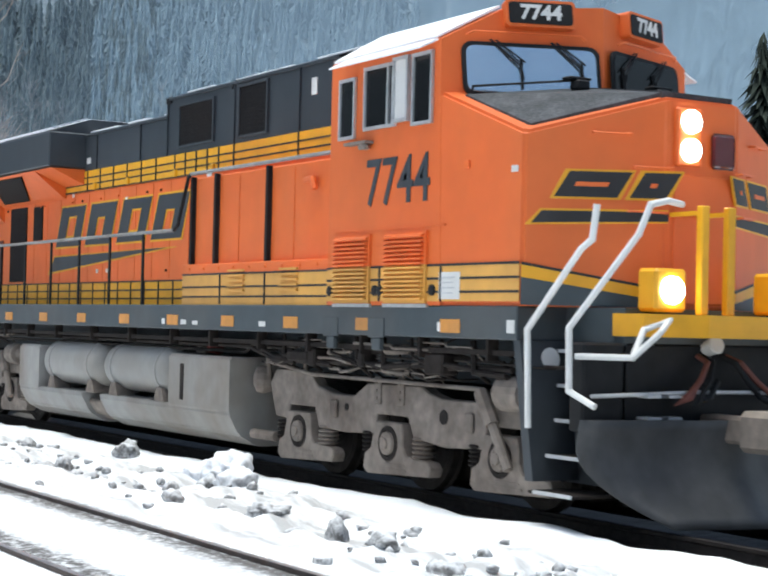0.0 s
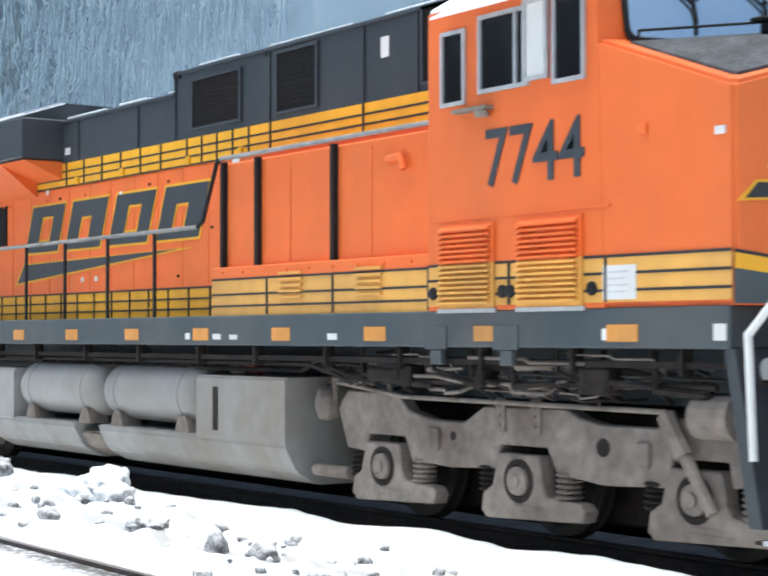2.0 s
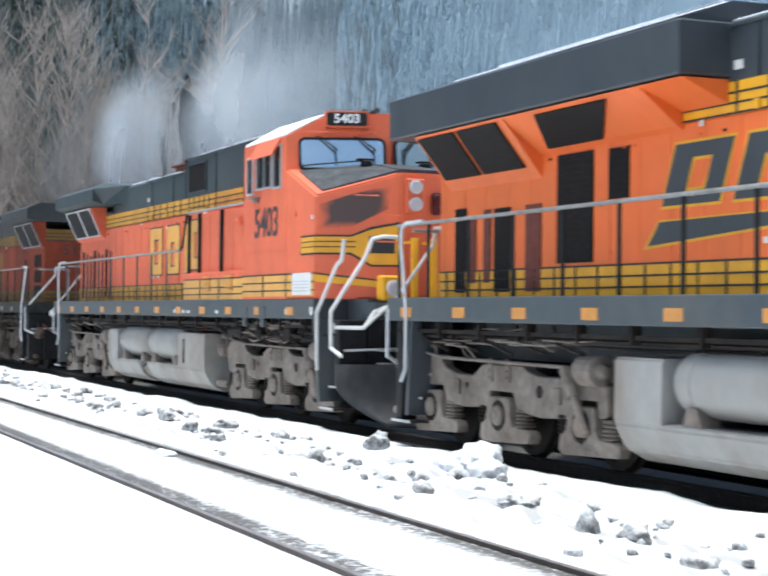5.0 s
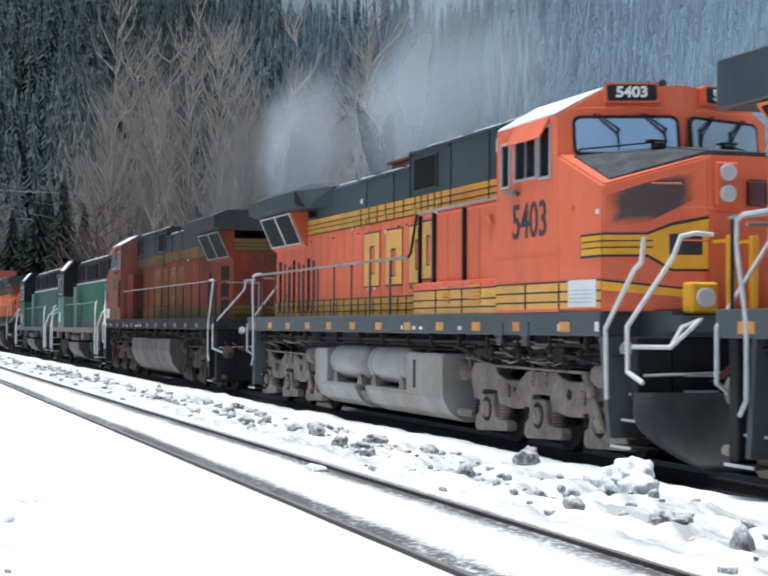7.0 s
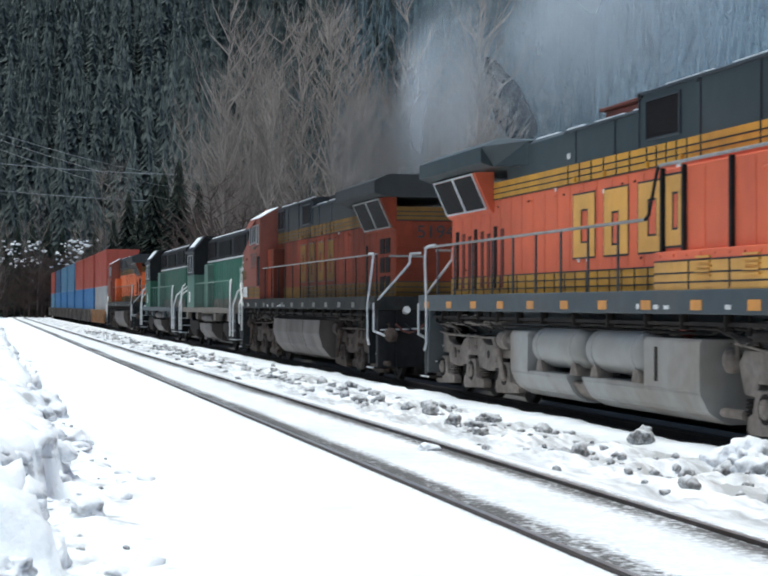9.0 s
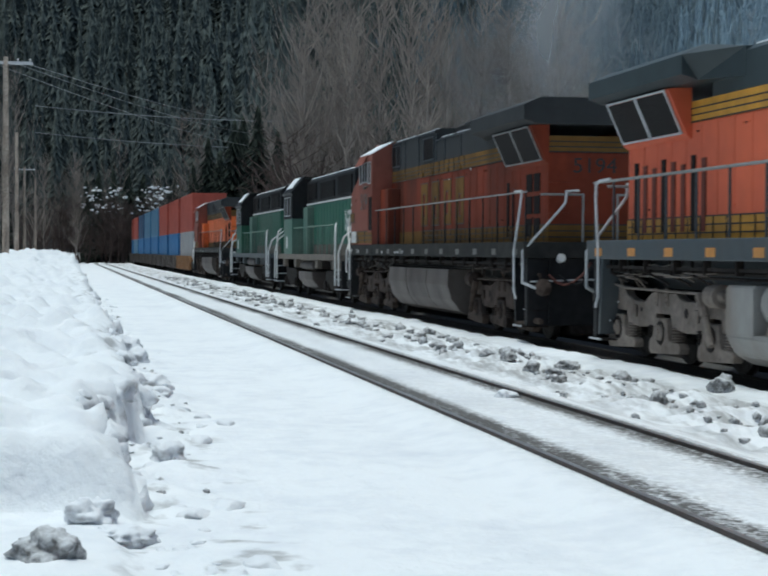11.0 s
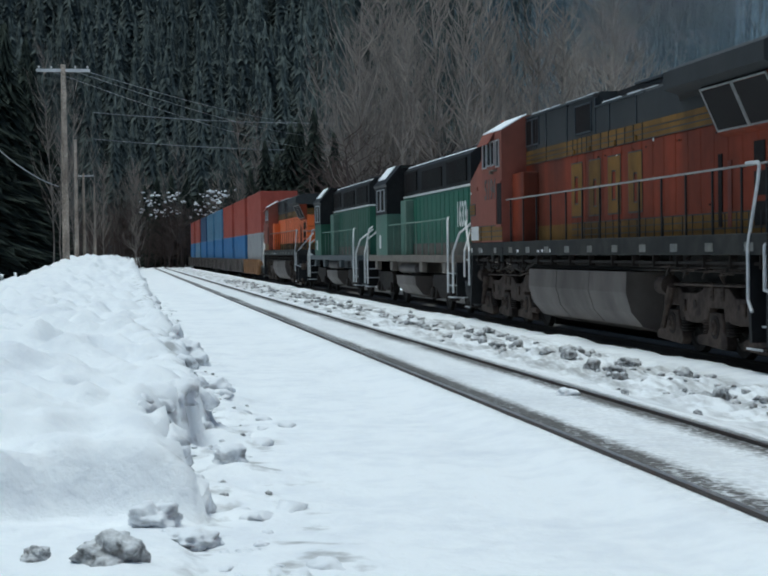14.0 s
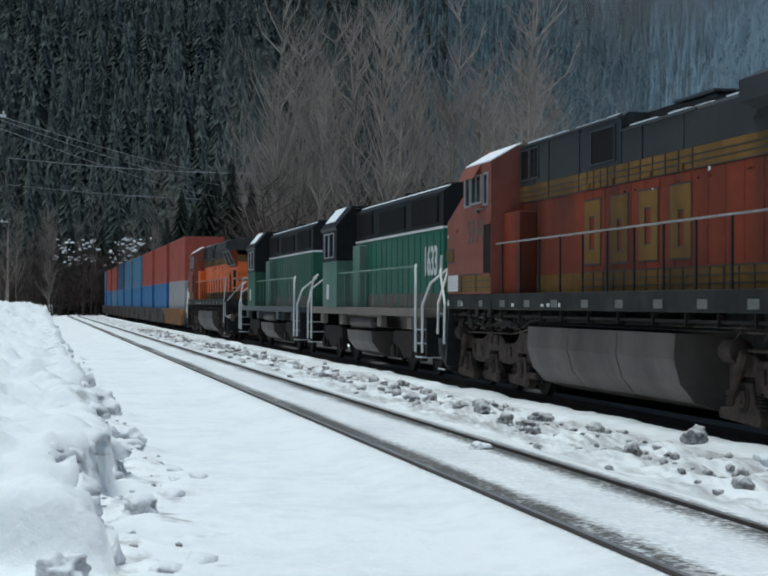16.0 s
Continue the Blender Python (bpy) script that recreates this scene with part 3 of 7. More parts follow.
def six_wheel_truck(loco, cx, flip, frame_mat, detail=True):
    """A three-axle truck: cast side frames, springs, brake cylinders, wheelsets."""
    f = -1 if flip else 1
    bm = bmesh.new()
    box(bm, -2.7, 2.5, -0.55, 0.55, 0.12, 1.10, 0.03)
    thing = part("truck", bm, TRUCK_DARK, loco, "dusty three-axle truck")
    thing.location.x = cx
    top = [(-2.78, 1.02), (-2.62, 1.19), (-1.80, 1.19), (-1.62, 1.03), (-1.25, 0.96), (-0.80, 0.96), (-0.52, 1.11), (0.55, 1.12), (0.72, 1.05), (0.95, 1.01), (1.58, 1.01), (1.75, 1.09), (2.28, 1.07), (2.52, 0.95)]
    low = [(2.52, 0.64), (2.34, 0.60), (2.30, 0.79), (1.74, 0.79), (1.70, 0.56), (0.98, 0.53), (0.42, 0.58), (0.30, 0.79), (-0.30, 0.79), (-0.36, 0.58), (-1.0, 0.55), (-1.58, 0.58), (-1.68, 0.79), (-2.26, 0.79), (-2.30, 0.62), (-2.62, 0.64)]
    for s in (-1, 1):
        bm = bmesh.new()
        prism(bm, [(f * x, z) for x, z in top + low], s * 1.08, s * 1.23)
        bmesh.ops.bevel(bm, geom=list(bm.edges), offset=0.014, segments=1, affect="EDGES")
        part("side_frame", bm, frame_mat, thing, "dusty brown cast steel side frame")
        for a in AXLES:
            bm = bmesh.new()
            leg = [(-0.29, 0.72), (0.23, 0.72), (0.26, 0.60), (0.27, 0.47), (0.34, 0.39), (0.74, 0.36), (0.80, 0.30), (0.76, 0.21), (-0.46, 0.16), (-0.53, 0.22), (-0.50, 0.38), (-0.38, 0.44), (-0.34, 0.58)]
            prism(bm, [(f * (a + x), z) for x, z in leg], s * 1.10, s * 1.26)
            bmesh.ops.bevel(bm, geom=list(bm.edges), offset=0.014, segments=1, affect="EDGES")
            part("pedestal", bm, frame_mat, thing)
            bm = bmesh.new()
            box(bm, f * (a + 0.12) - 0.22, f * (a + 0.12) + 0.22, *span(s * 1.255, s * 1.268), 0.235, 0.25)
            box(bm, f * (a + 0.10) - 0.20, f * (a + 0.10) + 0.20, *span(s * 1.255, s * 1.268), 0.29, 0.30)
            part("cast_rib", bm, frame_mat, thing)
    for a in AXLES:
        wheelset(thing, f * a)
        for s in (-1, 1):
            b = bmesh.new()
            lathe(b, [(0, 0.185), (0.012, 0.185), (0.014, 0.14), (0.002, 0.13)], (f * (a - 0.02), s * 1.26, 0.50), (0, s, 0), 18)
            well = part("axle_box", b, TRUCK_DARK, thing)
            b = bmesh.new()
            lathe(b, [(0, 0.125), (0.035, 0.12), (0.04, 0.06), (0.065, 0.055), (0.07, 0.02)], (f * (a - 0.02), s * 1.26, 0.50), (0, s, 0), 16)
            for k in range(4):
                q = k * 1.571 + 0.785
                rod(b, (f * (a - 0.02) + 0.09 * math.cos(q), s * 1.29, 0.50 + 0.09 * math.sin(q)), (f * (a - 0.02) + 0.09 * math.cos(q), s * 1.306, 0.50 + 0.09 * math.sin(q)), 0.016, 6)
            part("bearing_cap", b, frame_mat, well)
            for dx in (0.50, -0.50):
                b = bmesh.new()
                for k in range(5):
                    lathe(b, [(0, 0.10), (0.018, 0.125), (0.036, 0.10)], (f * (a + dx), s * 1.15, 0.38 + 0.046 * k), (0, 0, 1), 12)
                rod(b, (f * (a + dx), s * 1.15, 0.36), (f * (a + dx), s * 1.15, 0.60), 0.075, 10)
                part("coil_spring", b, frame_mat if dx > 0 else TRUCK_DARK, thing)
    if detail:
        for s in (-1, 1):
            b = bmesh.new()
            lathe(b, [(0, 0.1), (0.02, 0.17), (0.40, 0.17), (0.42, 0.10), (0.5, 0.05)], (f * 2.05, s * 1.26, 1.12), (f, 0, 0), 16)
            part("brake_cylinder", b, frame_mat, thing)
            b = bmesh.new()
            lathe(b, [(0, 0.06), (0.03, 0.15), (0.12, 0.17), (0.2, 0.15), (0.24, 0.05)], (f * -2.95, s * 1.1, 1.05), (f * -0.5, s, 0), 14)
            part("brake_cylinder", b, frame_mat, thing)
            b = bmesh.new()
            rod(b, (f * -2.5, s * 1.27, 0.40), (f * -3.1, s * 1.27, 0.40), 0.06)
            part("brake_rigging", b, frame_mat, thing)
            b = bmesh.new()
            rod(b, (f * 1.78, s * 1.34, 1.12), (f * 2.25, s * 1.34, 0.42), 0.05)
            rod(b, (f * 1.78, s * 1.34, 1.12), (f * 1.98, s * 1.34, 0.82), 0.075)
            part("damper", b, frame_mat, thing, "slanting shock absorber")
            b = bmesh.new()
            pipe(b, [(f * -2.7, s * 1.28, 1.27), (f * -1.6, s * 1.30, 1.16), (f * 1.75, s * 1.30, 1.14)], 0.022)
            pipe(b, [(f * -2.85, s * 1.2, 1.1), (f * -2.85, s * 1.22, 1.3), (f * -1.95, s * 1.22, 1.3), (f * -1.9, s * 1.2, 1.08)], 0.03)
            part("brake_pipe", b, frame_mat, thing)
            for x, z in ((-1.2, 0.80), (1.45, 0.80)):
                b = bmesh.new()
                box(b, f * x - 0.07, f * x + 0.07, min(s * 1.23, s * 1.27), max(s * 1.23, s * 1.27), z - 0.1, z + 0.1, 0.015)
                part("bracket", b, frame_mat, thing)
            for x in (-0.28, 0.18):
                b = bmesh.new()
                box(b, f * x - 0.07, f * x + 0.07, min(s * 1.23, s * 1.252), max(s * 1.23, s * 1.252), 0.90, 1.19, 0.01)
                for z in (0.96, 1.04, 1.12):
                    rod(b, (f * x, s * 1.24, z), (f * x, s * 1.266, z), 0.016, 6)
                part("bolted_plate", b, frame_mat, thing)
            # solid discs with the shade of a lightening hole as their dark colour
            for x, r_ in ((-0.95, 0.04), (0.98, 0.075)):
                b = bmesh.new()
                lathe(b, [(0, r_), (0.012, r_)], (f * x, s * 1.225, 0.83), (0, s, 0), 12)
                part("lightening_hole", b, TRUCK_DARK, thing)
    return thing


def panel_lines(bm, x0, x1, y, z0, z1, s, uprights, rows):
    """Raised dark lining on a yellow band."""
    for z in rows:
        box(bm, x0, x1, min(y, y + s * 0.006), max(y, y + s * 0.006), z - 0.011, z + 0.011)
    for x in uprights:
        box(bm, x - 0.012, x + 0.012, min(y, y + s * 0.012), max(y, y + s * 0.012), z0, z1)


def span(a, b):
    return (min(a, b), max(a, b))


def window_unit(loco, x0, x1, z0, z1, s, y, glass_mat=None):
    """A framed cab side window."""
    fr = bmesh.new()
    w = 0.035
    for a, b, c, d in ((x0, x1, z0, z0 + w), (x0, x1, z1 - w, z1), (x0, x0 + w, z0 + w, z1 - w), (x1 - w, x1, z0 + w, z1 - w)):
        box(fr, a, b, *span(s * (y - 0.01), s * (y + 0.03)), c, d)
    ob = part("window", fr, ALUM, loco, "pale aluminium window frame")
    g = bmesh.new()
    box(g, x0 + w, x1 - w, *span(s * (y - 0.008), s * (y + 0.008)), z0 + w, z1 - w)
    part("pane", g, glass_mat or DARK_GLASS, ob)
    return ob


def emblem(loco, x0, x1, z0, z1, s, y, fill, edge, slant, n=4):
    """The painted lettering block: four plain slanted shapes in the railway's colours."""
    gap = (x1 - x0) * (0.05 if slant else 0.11)
    w = (x1 - x0 - (n - 1) * gap) / n
    for i in range(n):
        k = i if s < 0 else n - 1 - i
        a = x0 + i * (w + gap)
        for o, m, d in ((0.03, edge, 0.004), (0.0, fill, 0.008)):
            bm = bmesh.new()
            lean = slant * (z1 - z0) * (1 if s < 0 else -1)
            h = (z1 - z0)

            def pt(u, v):
                return (a + u * w + lean * (v - 0.5), z0 + v * h)
            e = o
            outer = [pt(0, 0), pt(1, 0), pt(1, 1), pt(0, 1)]
            ou = [(outer[0][0] - e, outer[0][1] - e), (outer[1][0] + e, outer[1][1] - e), (outer[2][0] + e, outer[2][1] + e), (outer[3][0] - e, outer[3][1] + e)]
            if k % 2 == 0:
                inner = [pt(0.36, 0.22), pt(0.70, 0.22), pt(0.70, 0.76), pt(0.36, 0.76)]
            else:
                inner = [pt(0.33, 0.14), pt(0.62, 0.14), pt(0.62, 0.66), pt(0.33, 0.66)]
            sh = e
            inn = [(inner[0][0] + sh, inner[0][1] + sh), (inner[1][0] - sh, inner[1][1] + sh), (inner[2][0] - sh, inner[2][1] - sh), (inner[3][0] + sh, inner[3][1] - sh)]
            yy = s * (y + d)
            vs = [(p[0], yy, p[1]) for p in ou] + [(p[0], yy, p[1]) for p in inn] + [(p[0], s * y, p[1]) for p in ou] + [(p[0], s * y, p[1]) for p in inn]
            fs = []
            for j in range(4):
                jn = (j + 1) % 4
                fs += [(j, jn, 4 + jn, 4 + j), (j, 8 + j, 8 + jn, jn), (4 + j, 4 + jn, 12 + jn, 12 + j)]
            add_mesh(bm, vs, fs)
            bmesh.ops.recalc_face_normals(bm, faces=bm.faces[:])
            part("emblem_shape" if o == 0 else "emblem_outline", bm, m, loco)


HOOD = {"new": SLATE, "mid": mat("greenish_slate_paint", (0.030, 0.044, 0.048), 0.5, grain=3, vary=0.12, bump=0.04, stain=(0.07, 0.085, 0.09), stain_amount=0.4, streak=0.4),
        "old": mat("sooty_slate_paint", (0.018, 0.021, 0.023), 0.75, grain=3, vary=0.15, bump=0.05, stain=(0.045, 0.047, 0.048), stain_amount=0.5, streak=0.4)}


def ge_locomotive(label, kind):
    """A wide-cab six-axle road diesel; its front looks along +x. kind: 'new', 'mid' or 'old' (paint, wear, fittings)."""
    new_type = kind == "new"
    loco = tagged(new("locomotive"), label, "locomotive", "locomotives of the train")
    orange = {"new": ORANGE, "mid": ORANGE_FADED, "old": ORANGE_DIRTY}[kind]
    cab_paint = {"new": ORANGE, "mid": ORANGE_FADED, "old": PINK}[kind]
    yellow = {"new": YELLOW, "mid": YELLOW_MID, "old": YELLOW_DIRTY}[kind]
    yellow_low = {"new": YELLOW_DULL, "mid": YELLOW_DULL, "old": YELLOW_DIRTY}[kind]
    grey = GREY_DIRTY if kind == "old" else GREY_STEEL
    truck_mat = TRUCK_OLD if kind == "old" else TRUCK
    SIDE = 1.55
    # underframe
    bm = bmesh.new()
    box(bm, -10.25, 9.30, -SIDE, SIDE, 1.62, 1.93, 0.012)
    box(bm, 9.30, 10.15, -1.0, 1.0, 1.62, 1.93)
    box(bm, -9.8, 9.6, -0.6, 0.6, 1.15, 1.62)
    part("underframe", bm, SILL_DIRTY if kind == "old" else SILL, loco)
    bm = bmesh.new()
    for s in (-1, 1):
        box(bm, -10.1, 9.2, *span(s * 1.40, s * 1.46), 1.47, 1.52)
        rnd = random.Random(4)
        x = -9.9
        while x < 9.0:
            box(bm, x, x + 0.04, *span(s * 1.38, s * 1.50), 1.42, 1.62)
            x += rnd.uniform(1.1, 1.5)
        pipe(bm, [(-9.8, s * 1.36, 1.44), (3.6, s * 1.36, 1.44), (4.3, s * 1.36, 1.30), (9.0, s * 1.36, 1.34)], 0.03, 6)
        pipe(bm, [(-9.8, s * 1.32, 1.37), (3.4, s * 1.32, 1.37), (3.9, s * 1.40, 1.52), (9.1, s * 1.40, 1.50)], 0.022, 6)
        for k in range(9):
            x = 4.0 + k * 0.55
            pipe(bm, [(x, s * 1.40, 1.60), (x + 0.05, s * 1.42, 1.42 - 0.06 * (k % 3)), (x + 0.5, s * 1.38, 1.28 + 0.05 * (k % 2)), (x + 0.55, s * 1.2, 1.2)], 0.018 + 0.006 * (k % 3), 6)
        for k in range(5):
            x = -9.4 + k * 0.9
            pipe(bm, [(x, s * 1.40, 1.60), (x + 0.1, s * 1.42, 1.40), (x + 0.6, s * 1.30, 1.25)], 0.02, 6)
        rp = random.Random(31)
        for k in range(14):
            x = rp.uniform(3.6, 8.8) if k < 18 else rp.uniform(-9.6, -5.0)
            z = rp.uniform(1.22, 1.56)
            y = s * rp.uniform(1.1, 1.42)
            ln = rp.uniform(0.3, 1.3)
            pipe(bm, [(x, y, z), (x + ln, y, z + rp.uniform(-0.08, 0.08)), (x + ln + 0.1, y - s * 0.15, z - rp.uniform(0.0, 0.25))], rp.choice((0.010, 0.013, 0.018)), 6)
    under = part("under_piping", bm, TRUCK_DARK, loco, "tangle of sooty pipes and brackets")
    under["kind"] = "stuff"
    bm = bmesh.new()
    for s in (-1, 1):
        rp = random.Random(57)
        for k in range(34):
            x = rp.uniform(3.6, 8.3) if k < 22 else rp.uniform(-9.6, -5.2)
            z = rp.uniform(1.24, 1.58)
            y = s * rp.uniform(1.25, 1.47)
            ln = rp.uniform(0.4, 1.5)
            pipe(bm, [(x, y, z), (x + ln * 0.5, y, z + rp.uniform(-0.01, 0.01)), (x + ln * 0.55, y, z - rp.uniform(0, 0.05)), (x + ln, y, z - rp.uniform(-0.02, 0.06)), (x + ln + 0.06, y - s * 0.1, z + rp.uniform(-0.2, 0.1))], rp.choice((0.008, 0.010, 0.013, 0.018)), 6)
    under = part("dusty_piping", bm, truck_mat, loco, "dusty brown air and brake pipes")
    under["kind"] = "stuff"
    for s in (-1, 1):
        for x in (5.9, 6.85):
            bm = bmesh.new()
            box(bm, x - 0.16, x + 0.16, *span(s * SIDE, s * (SIDE + 0.012)), 1.60, 1.80, 0.004)
            box(bm, x - 0.08, x + 0.08, *span(s * 1.50, s * (SIDE + 0.01)), 1.47, 1.60, 0.01)
            part("jacking_bracket", bm, SILL_DIRTY if kind == "old" else SILL, loco)
    for s in (-1, 1):
        rp = random.Random(41)
        for k in range(9):
            x = rp.uniform(3.7, 8.6)
            bm = bmesh.new()
            q = rp.uniform(0.025, 0.06)
            lathe(bm, [(0, q * 0.6), (0.03, q), (rp.uniform(0.1, 0.3), q), (0.34, q * 0.5), (0.5, q * 0.4)], (x, s * rp.uniform(1.25, 1.4), rp.uniform(1.3, 1.5)), (1, 0, rp.uniform(-0.1, 0.1)), 10)
            part("valve", bm, TRUCK_DARK if k % 3 else TRUCK, loco)
    for s in (-1, 1):
        for x, w, h in ((5.2, 0.16, 0.2), (6.3, 0.12, 0.16), (7.6, 0.34, 0.22), (4.7, 0.5, 0.12)):
            b = bmesh.new()
            box(b, x, x + w, *span(s * 1.25, s * 1.45), 1.36 - h * 0.5, 1.36 + h * 0.5, 0.02)
            part("valve_box", b, TRUCK_DARK, loco)
    # tank
    t0, t1 = (-4.30, 3.35) if kind != "old" else (-3.6, 3.5)
    if kind != "old":
        for s in (-1, 1):
            sect = [(s * 1.50, 1.30), (s * 1.50, 0.62), (s * 1.36, 0.36), (s * 1.10, 0.22), (s * 0.2, 0.22), (s * 0.2, 1.30)]
            lowsect = [(s * 1.50, 0.66), (s * 1.50, 0.62), (s * 1.36, 0.36), (s * 1.10, 0.22), (s * 0.2, 0.22), (s * 0.2, 0.66)]
            dark = [(s * 1.40, 0.56), (s * 1.28, 0.36), (s * 1.03, 0.25), (s * 0.2, 0.25), (s * 0.2, 0.56)]
            for sec, a, b_, m in ((sect, 1.55, t1, grey), (lowsect, -0.85, 1.55, grey), (dark, -1.55, -0.85, TRUCK), (lowsect, t0 + 0.9, -1.55, grey), (sect, t0, t0 + 0.9, grey)):
                bm = bmesh.new()
                prism(bm, sec, a, b_, "x")
                bmesh.ops.bevel(bm, geom=[e for e in bm.edges if abs(e.verts[0].co.x - e.verts[1].co.x) > 0.1], offset=0.03, segments=2, affect="EDGES")
                part("fuel_tank_section", bm, m, loco, "dusty grey steel fuel tank with sloped side")
            bm = bmesh.new()
            box(bm, t0, t1, *span(s * 0.15, s * 0.6), 0.3, 1.3)
            part("tank_core", bm, TRUCK_DARK, loco)
            for a, b_ in ((-3.38, -0.98), (-0.90, 1.50)):
                b = bmesh.new()
                lathe(b, [(0, 0.08), (0.06, 0.22), (0.16, 0.31), (0.3, 0.34), (b_ - a - 0.3, 0.34), (b_ - a - 0.16, 0.31), (b_ - a - 0.06, 0.22), (b_ - a, 0.08)],
                      (a, s * 1.17, 1.07), (1, 0, 0), 24)
                for x in (a + 0.42, b_ - 0.42):
                    lathe(b, [(0, 0.347), (0.03, 0.352), (0.06, 0.347)], (x, s * 1.17, 1.07), (1, 0, 0), 24)
                air = part("air_reservoir", b, PALE_STEEL, loco, "grey cylindrical air tank", smooth=True)
                for x in (a + 0.35, b_ - 0.45):
                    c = bmesh.new()
                    prism(c, [(x - 0.06, 0.66), (x + 0.26, 0.66), (x + 0.18, 0.84), (x + 0.02, 0.84)], *span(s * 1.2, s * 1.46))
                    part("saddle", c, TRUCK, air)
            b = bmesh.new()
            box(b, 1.92, 2.02, *span(s * 1.50, s * 1.508), 0.72, 1.18)
            part("sight_glass", b, TRUCK_DARK, loco)
            b = bmesh.new()
            lathe(b, [(0, 0.04), (0.04, 0.075), (0.16, 0.075), (0.2, 0.05)], (2.35, s * 1.12, 1.36), (0, s, 0.3), 12)
            part("filler_cap", b, RED, loco, "red fuel filler cap")
            b = bmesh.new()
            clump(b, (2.0, s * 1.2, 1.36), (0.22, 0.12, 0.12), 5, 0.3, 1)
            part("filler_pipe", b, TRUCK, loco)
    else:
        bm = bmesh.new()
        sect = [(-1.48, 1.32), (-1.50, 0.95), (-1.40, 0.60), (-1.18, 0.34), (-0.8, 0.22), (0.8, 0.22), (1.18, 0.34), (1.40, 0.60), (1.50, 0.95), (1.48, 1.32)]
        prism(bm, sect, t0, t1, "x")
        for x in (-1.2, 1.2):
            prism(bm, [(y * 1.006, z - 0.004 if z < 1 else z) for y, z in sect], x - 0.03, x + 0.03, "x")
        part("fuel_tank", bm, GREY_DIRTY, loco, "grimy grey rounded fuel tank")
    six_wheel_truck(loco, 6.68, False, truck_mat)
    six_wheel_truck(loco, -7.42, False, truck_mat)
    # long hood
    HY = 0.95
    bm = bmesh.new()
    box(bm, -9.85, 1.9, -HY, HY, 1.93, 3.69, 0.015)
    box(bm, 1.9, 5.8, -HY, HY, 1.93, 3.69)
    part("hood", bm, orange, loco)
    bm = bmesh.new()
    box(bm, -9.86, 5.8, -HY - 0.008, HY + 0.008, 3.69, 4.01)
    part("upper_band", bm, yellow, loco, "yellow painted band with dark lining")
    bm = bmesh.new()
    box(bm, -9.862, 1.85, -HY - 0.010, HY + 0.010, 1.94, 2.27)
    part("lower_band", bm, yellow, loco, "yellow painted band with dark lining")
    for s in (-1, 1):
        bm = bmesh.new()
        up = [-2.95 + 0.53 * i for i in range(6)] + [0.35, 0.7, 1.05, 1.4, 1.75, 2.2, 3.95]
        panel_lines(bm, -9.8, 5.78, s * (HY + 0.008), 3.69, 4.01, s, up, (3.70, 3.80, 3.90))
        panel_lines(bm, -9.8, 1.85, s * (HY + 0.010), 1.94, 2.27, s, [-9.6 + 0.5 * i for i in range(23)], (2.03, 2.15, 2.275))
        part("lining", bm, LINE, loco)
        for x in (-2.6, -1.3, 0.4, 1.6):
            bm = bmesh.new()
            box(bm, x - 0.035, x + 0.035, *span(s * HY, s * (HY + 0.05)), 3.70, 3.80, 0.01)
            part("latch", bm, yellow, loco)
        for x in [-9.7 + 0.62 * i for i in range(19)]:
            bm = bmesh.new()
            box(bm, x - 0.008, x + 0.008, *span(s * HY, s * (HY + 0.006)), 2.30, 3.67)
            part("door_seam", bm, orange, loco)
        rb = random.Random(17)
        for k in range(26):
            bm = bmesh.new()
            x, z = rb.uniform(-9.5, 1.6), rb.choice((2.42, 2.95, 3.55))
            rod(bm, (x, s * HY, z), (x, s * (HY + 0.02), z), 0.018, 6)
            part("bolt", bm, BLACK if k % 3 else orange, loco)
    # end of the hood: lining and number
    for z in (3.70, 3.80, 3.90, 2.03, 2.15, 2.275):
        bm = bmesh.new()
        box(bm, -9.868, -9.855, -HY, HY, z - 0.012, z + 0.012)
        part("end_line", bm, LINE, loco)
    for z in (2.5, 2.8, 3.1):
        bm = bmesh.new()
        pipe(bm, [(-9.85, 0.55, z), (-9.93, 0.55, z), (-9.93, 0.9, z), (-9.85, 0.9, z)], 0.014, 6)
        part("end_rung", bm, orange, loco)
    high, low = 4.87, 4.63
    bm = bmesh.new()
    prism(bm, [(-HY, 4.01), (-HY, low - 0.08), (-HY + 0.12, low), (HY - 0.12, low), (HY, low - 0.08), (HY, 4.01)], -3.3 if new_type else -6.2, 0.06, "x")
    part("upper_hood", bm, HOOD[kind], loco)
    bm = bmesh.new()
    prism(bm, [(-HY, 4.01), (-HY, high - 0.08), (-HY + 0.12, high), (HY - 0.12, high), (HY, high - 0.08), (HY, 4.01)], 0.06, 5.8, "x")
    part("upper_hood", bm, HOOD[kind], loco)
